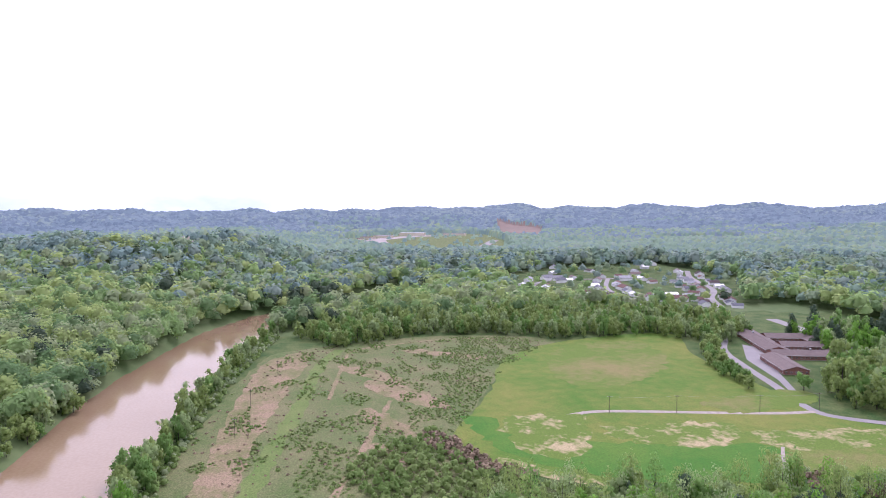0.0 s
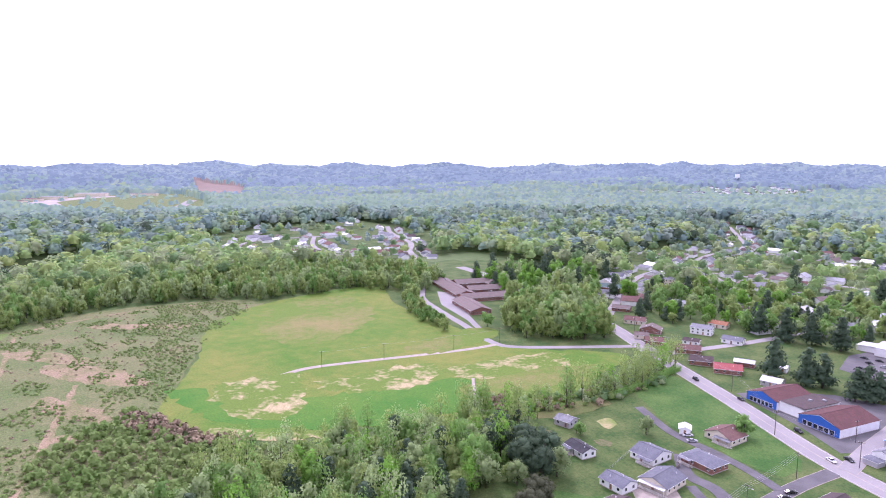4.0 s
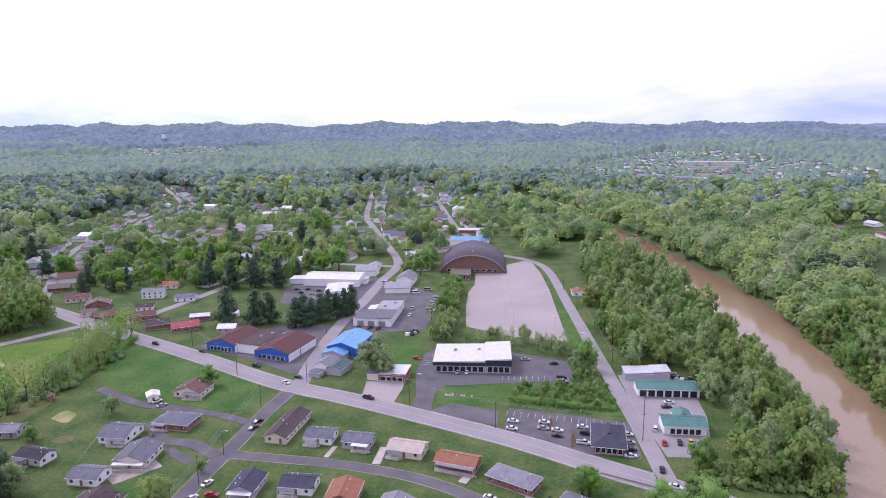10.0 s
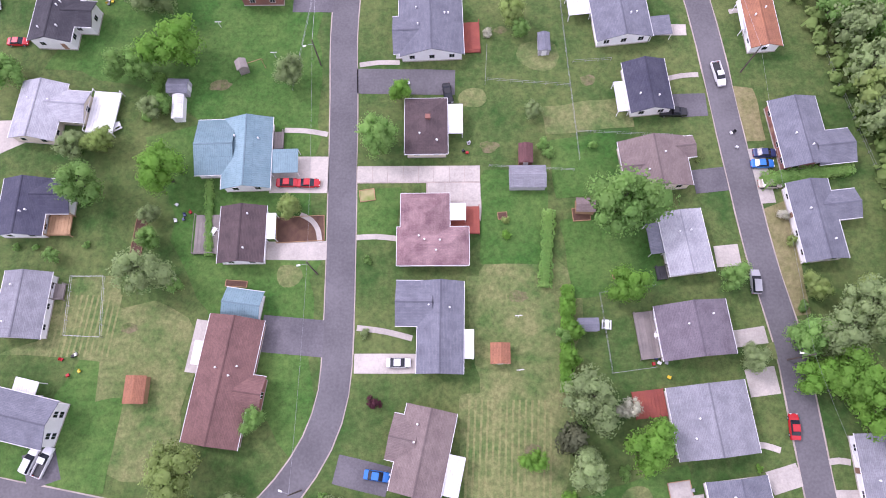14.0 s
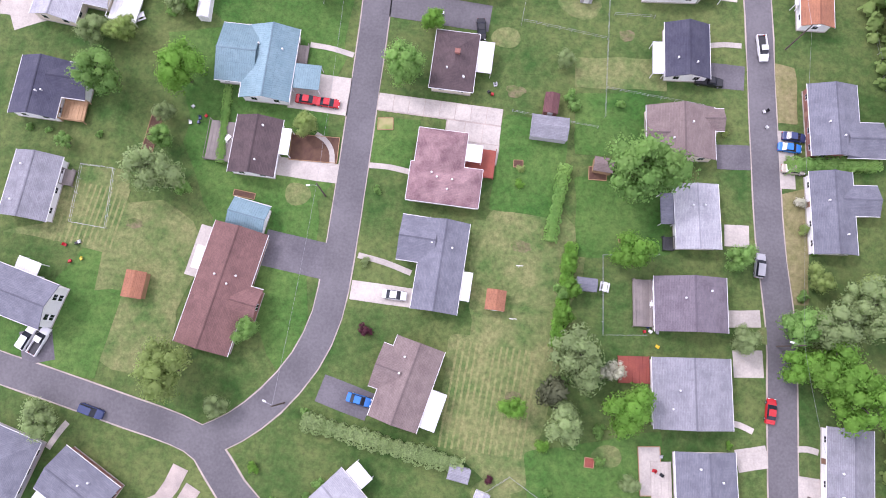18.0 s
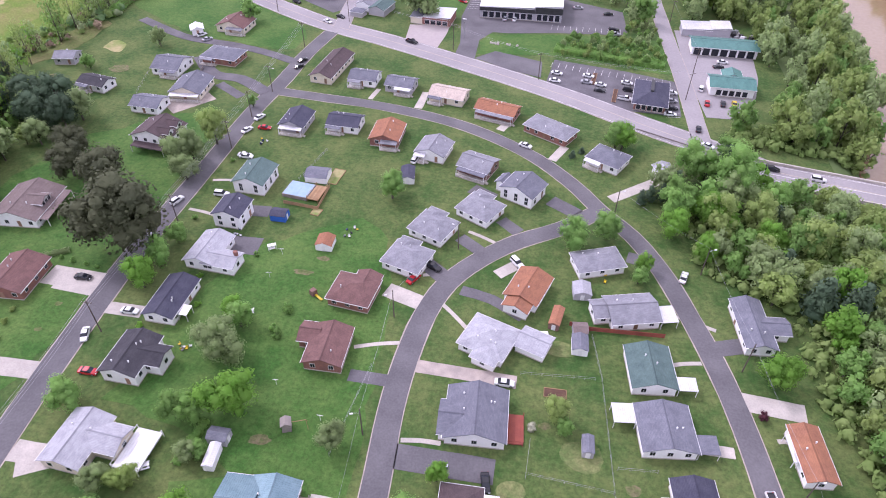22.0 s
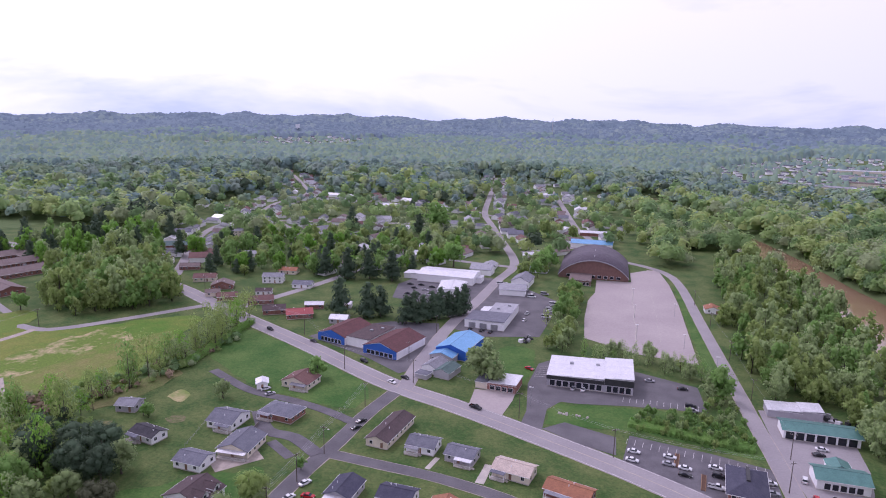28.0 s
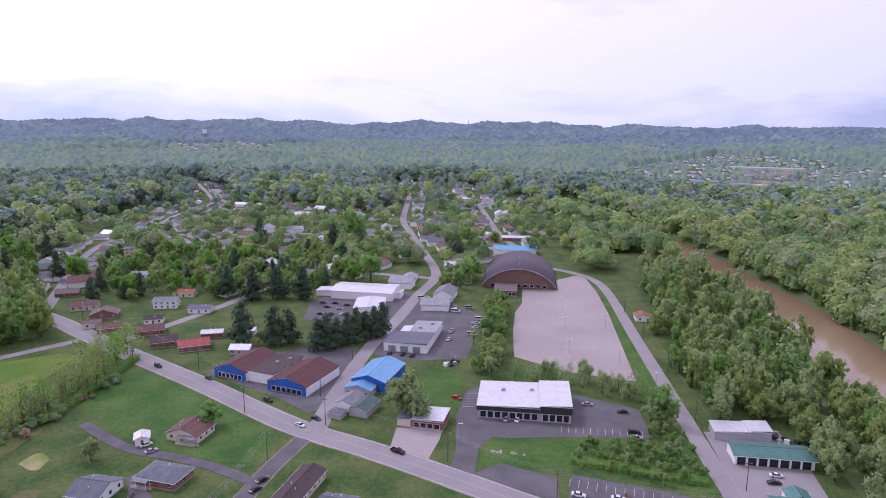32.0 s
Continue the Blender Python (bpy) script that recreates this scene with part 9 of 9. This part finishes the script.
def garden_swing(x, y, rot):
    q = thing("garden_swing", x, y, 0, rot, "white framed garden swing seat on grass", "garden swing")
    part("seat", Geo().box(-0.8, -0.25, 0.45, 0.8, 0.25, 0.52), M["trim"], q)
    part("backrest", Geo().box(-0.8, 0.22, 0.5, 0.8, 0.28, 1.0), M["trim"], q)
    for s in (-1, 1):
        part("leg", Geo().tube([(s * 1.1, -0.7, 0), (s * 1.0, 0, 1.8)], 0.04, 0.04, 5), M["trim"], q)
        part("leg", Geo().tube([(s * 1.1, 0.7, 0), (s * 1.0, 0, 1.8)], 0.04, 0.04, 5), M["trim"], q)
    part("canopy", Geo().box(-1.2, -0.6, 1.8, 1.2, 0.6, 1.9, 0.1), M["trim"], q)


garden_swing(-65.1, 119.4, 30)
q = thing("play_slide", -48.6, 104.4, 0, -35, "yellow slide on a brown wooden play frame", "slide")
part("slide_bed", Geo().prism([(0.6, -0.3), (3.4, -0.3), (3.4, 0.3), (0.6, 0.3)], 0.35, 0.5), PAINT["y"], q)
part("frame", Geo().box(-0.9, -0.8, 0, 0.6, 0.8, 1.7, 0.1), M["brownwall"], q)
ro = random.Random(41)
for cx_, cy_, k in ((-74.6, 81.1, 6), (-45.6, 130, 6), (-51.7, 33, 5), (25.8, 122.4, 4), (40, 2.5, 5), (-76, 125, 5), (42, -20, 4), (-9, 60, 3), (5, 46, 4), (-70, 3, 5), (-86, 172, 5), (58, 48, 3)):
    for i in range(k):
        m_ = ro.choice(("w", "w", "s", "y", "r", "n", "k"))
        q = thing("garden_chair", cx_ + ro.uniform(-2.2, 2.2), cy_ + ro.uniform(-2.0, 2.0), 0.02, ro.uniform(0, 360), CARWORD[m_] + " plastic garden chair on the lawn", "chair", "garden chairs")
        part("seat", Geo().box(-0.3, -0.3, 0.3, 0.3, 0.3, 0.42, 0.03), PAINT[m_], q)
        part("backrest", Geo().box(-0.3, 0.24, 0.4, 0.3, 0.32, 0.9, 0.02), PAINT[m_], q)
        part("leg_frame", Geo().box(-0.26, -0.26, 0, 0.26, 0.26, 0.3, 0.06), M["darkmetal"], q)


def bare_spot(k, x, y, a, b):
    """A worn, uneven spot of soil in a lawn."""
    pts = []
    for j in range(26):
        q_ = j * math.pi / 13
        f_ = 0.85 + 0.35 * noise.noise(Vector((math.cos(q_) * 1.6 + x, math.sin(q_) * 1.6 + y, k)))
        pts.append((x + a * f_ * math.cos(q_), y + b * f_ * math.sin(q_), 0.084 + 0.001 * k))
    setting("worn_spot_%d" % k, Geo().add(pts, [tuple(range(26))]), M["wornsoil"], "small worn spot of tan soil in a lawn")


M["wornsoil"] = mat("worn_soil", (0.175, 0.145, 0.085), (0.085, 0.125, 0.035), 0.95, 0.6, 2.5, 0.03, grain=0.4)
for k, (x, y, a, b) in enumerate(((-47.3, 61.5, 2.6, 1.5), (-111.7, 91, 1.2, 0.8), (-111.6, 82.2, 1.2, 0.8), (9, 47, 2.2, 1.6), (-54, 112, 3.0, 1.2), (-50, 118, 2.0, 1.0), (14, 16, 2.4, 1.2), (16, -12, 1.6, 1.2), (-163, 214, 5.0, 3.5), (30, 62, 1.8, 1.4), (-60, 10, 2.0, 1.2), (12, 74, 1.6, 1.0))):
    bare_spot(k + 1, x, y, a, b)


# ---- yards that differ from their neighbours ----
M["tangrass"] = mat("tan_dry_grass", (0.170, 0.165, 0.070), (0.235, 0.205, 0.105), 0.95, 0.2, 0.8, 0.04, grain=0.35)
M["mown"] = mat("mown_stripe", (0.150, 0.180, 0.066), (0.215, 0.215, 0.090), 0.95, 0.3, 1.2, 0.03, grain=0.4)
YARDS = (
    ("drylawn", [(2.7, -2.2), (20.4, -2.2), (21.0, -24.7), (3.8, -23.3)]),
    ("tangrass", [(61.8, 33.0), (67.4, 35.1), (69.0, 12.7), (64.3, 11.8)]),
    ("tangrass", [(58.8, 60.2), (64.0, 59.7), (65.0, 48.0), (60.2, 47.4)]),
    ("drylawn", [(4.1, 20.0), (20.4, 21.4), (22.8, 7.1), (5.3, 5.0)]),
    ("lawn", [(22.7, 31.6), (41.4, 32.0), (42.2, 18.3), (24.7, 15.4)]),
    ("lawn", [(21.0, 48.3), (34.6, 50.3), (35.8, 37.0), (22.2, 35.7)]),
    ("drylawn", [(-77.8, 19.1), (-63.1, 20.5), (-61.0, 3.6), (-84.9, 5.1), (-77.2, 7.6)]),
    ("drylawn", [(20.2, 55.9), (38.3, 58.1), (38.9, 51.3), (20.8, 49.6)]),
    ("lawn", [(-18.4, 37.7), (-8.8, 38.5), (-9.7, 27.9), (-16.8, 27.5)]),
    ("lawn", [(7.5, 41.6), (20.8, 42.8), (20.3, 22.3), (7.1, 22.6)]),
    ("lawn", [(19.2, -21.4), (43.3, -14.3), (45.1, -30.7), (31.2, -27.6), (20.9, -30.2)]),
    ("lawn", [(-82.5, -7.4), (-80.8, -16.6), (-76.7, -17.5), (-69.5, -18.8), (-61.0, -19.9), (-59.2, -3.1), (-70.6, -4.5)]),
    ("lawn", [(-40.6, -37.4), (-30.1, -41.3), (-26.0, -45.2), (-40.2, -46.9)]))
for k, (m_, pts) in enumerate(YARDS):
    sharp = [(p[0] + (e[0] - p[0]) * f_, p[1] + (e[1] - p[1]) * f_) for p, e in zip(pts, pts[1:] + pts[:1]) for f_ in (0.05, 0.35, 0.65, 0.95)]
    patch("yard_%d" % (k + 1), sharp, M[m_], 0.0496 + 0.0004 * k, {"lawn": "lush green mown garden lawn", "drylawn": "dry olive garden lawn", "tangrass": "tan dried-out garden grass"}[m_], 1.6, 0.5)
marks("mowing_stripes", [(4.2 + i * 1.15, -13.0, 87, 19.5, 0.42) for i in range(14)] + [(-74 + i * 1.1, 10.5, 84, 12.0, 0.4) for i in range(11)], 0.0560, M["mown"], "pale mowing stripes across a dry lawn")

for y0_, y1_ in ((232.5, 242.5), (219.5, 230.0)):
    q = thing("planter_strip", 26.0 if y0_ > 231 else 45.0 - 11.5, (y0_ + y1_) / 2, 0, -8, "tan wooden planter strip between parking bays", "planter")
    part("soil", Geo().box(-0.7, -(y1_ - y0_) / 2, 0, 0.7, (y1_ - y0_) / 2, 0.22), M["mulch"], q)
    for s in (-1, 1):
        part("board", Geo().box(s * 0.72 - 0.07, -(y1_ - y0_) / 2, 0, s * 0.72 + 0.07, (y1_ - y0_) / 2, 0.35), M["wood"], q)
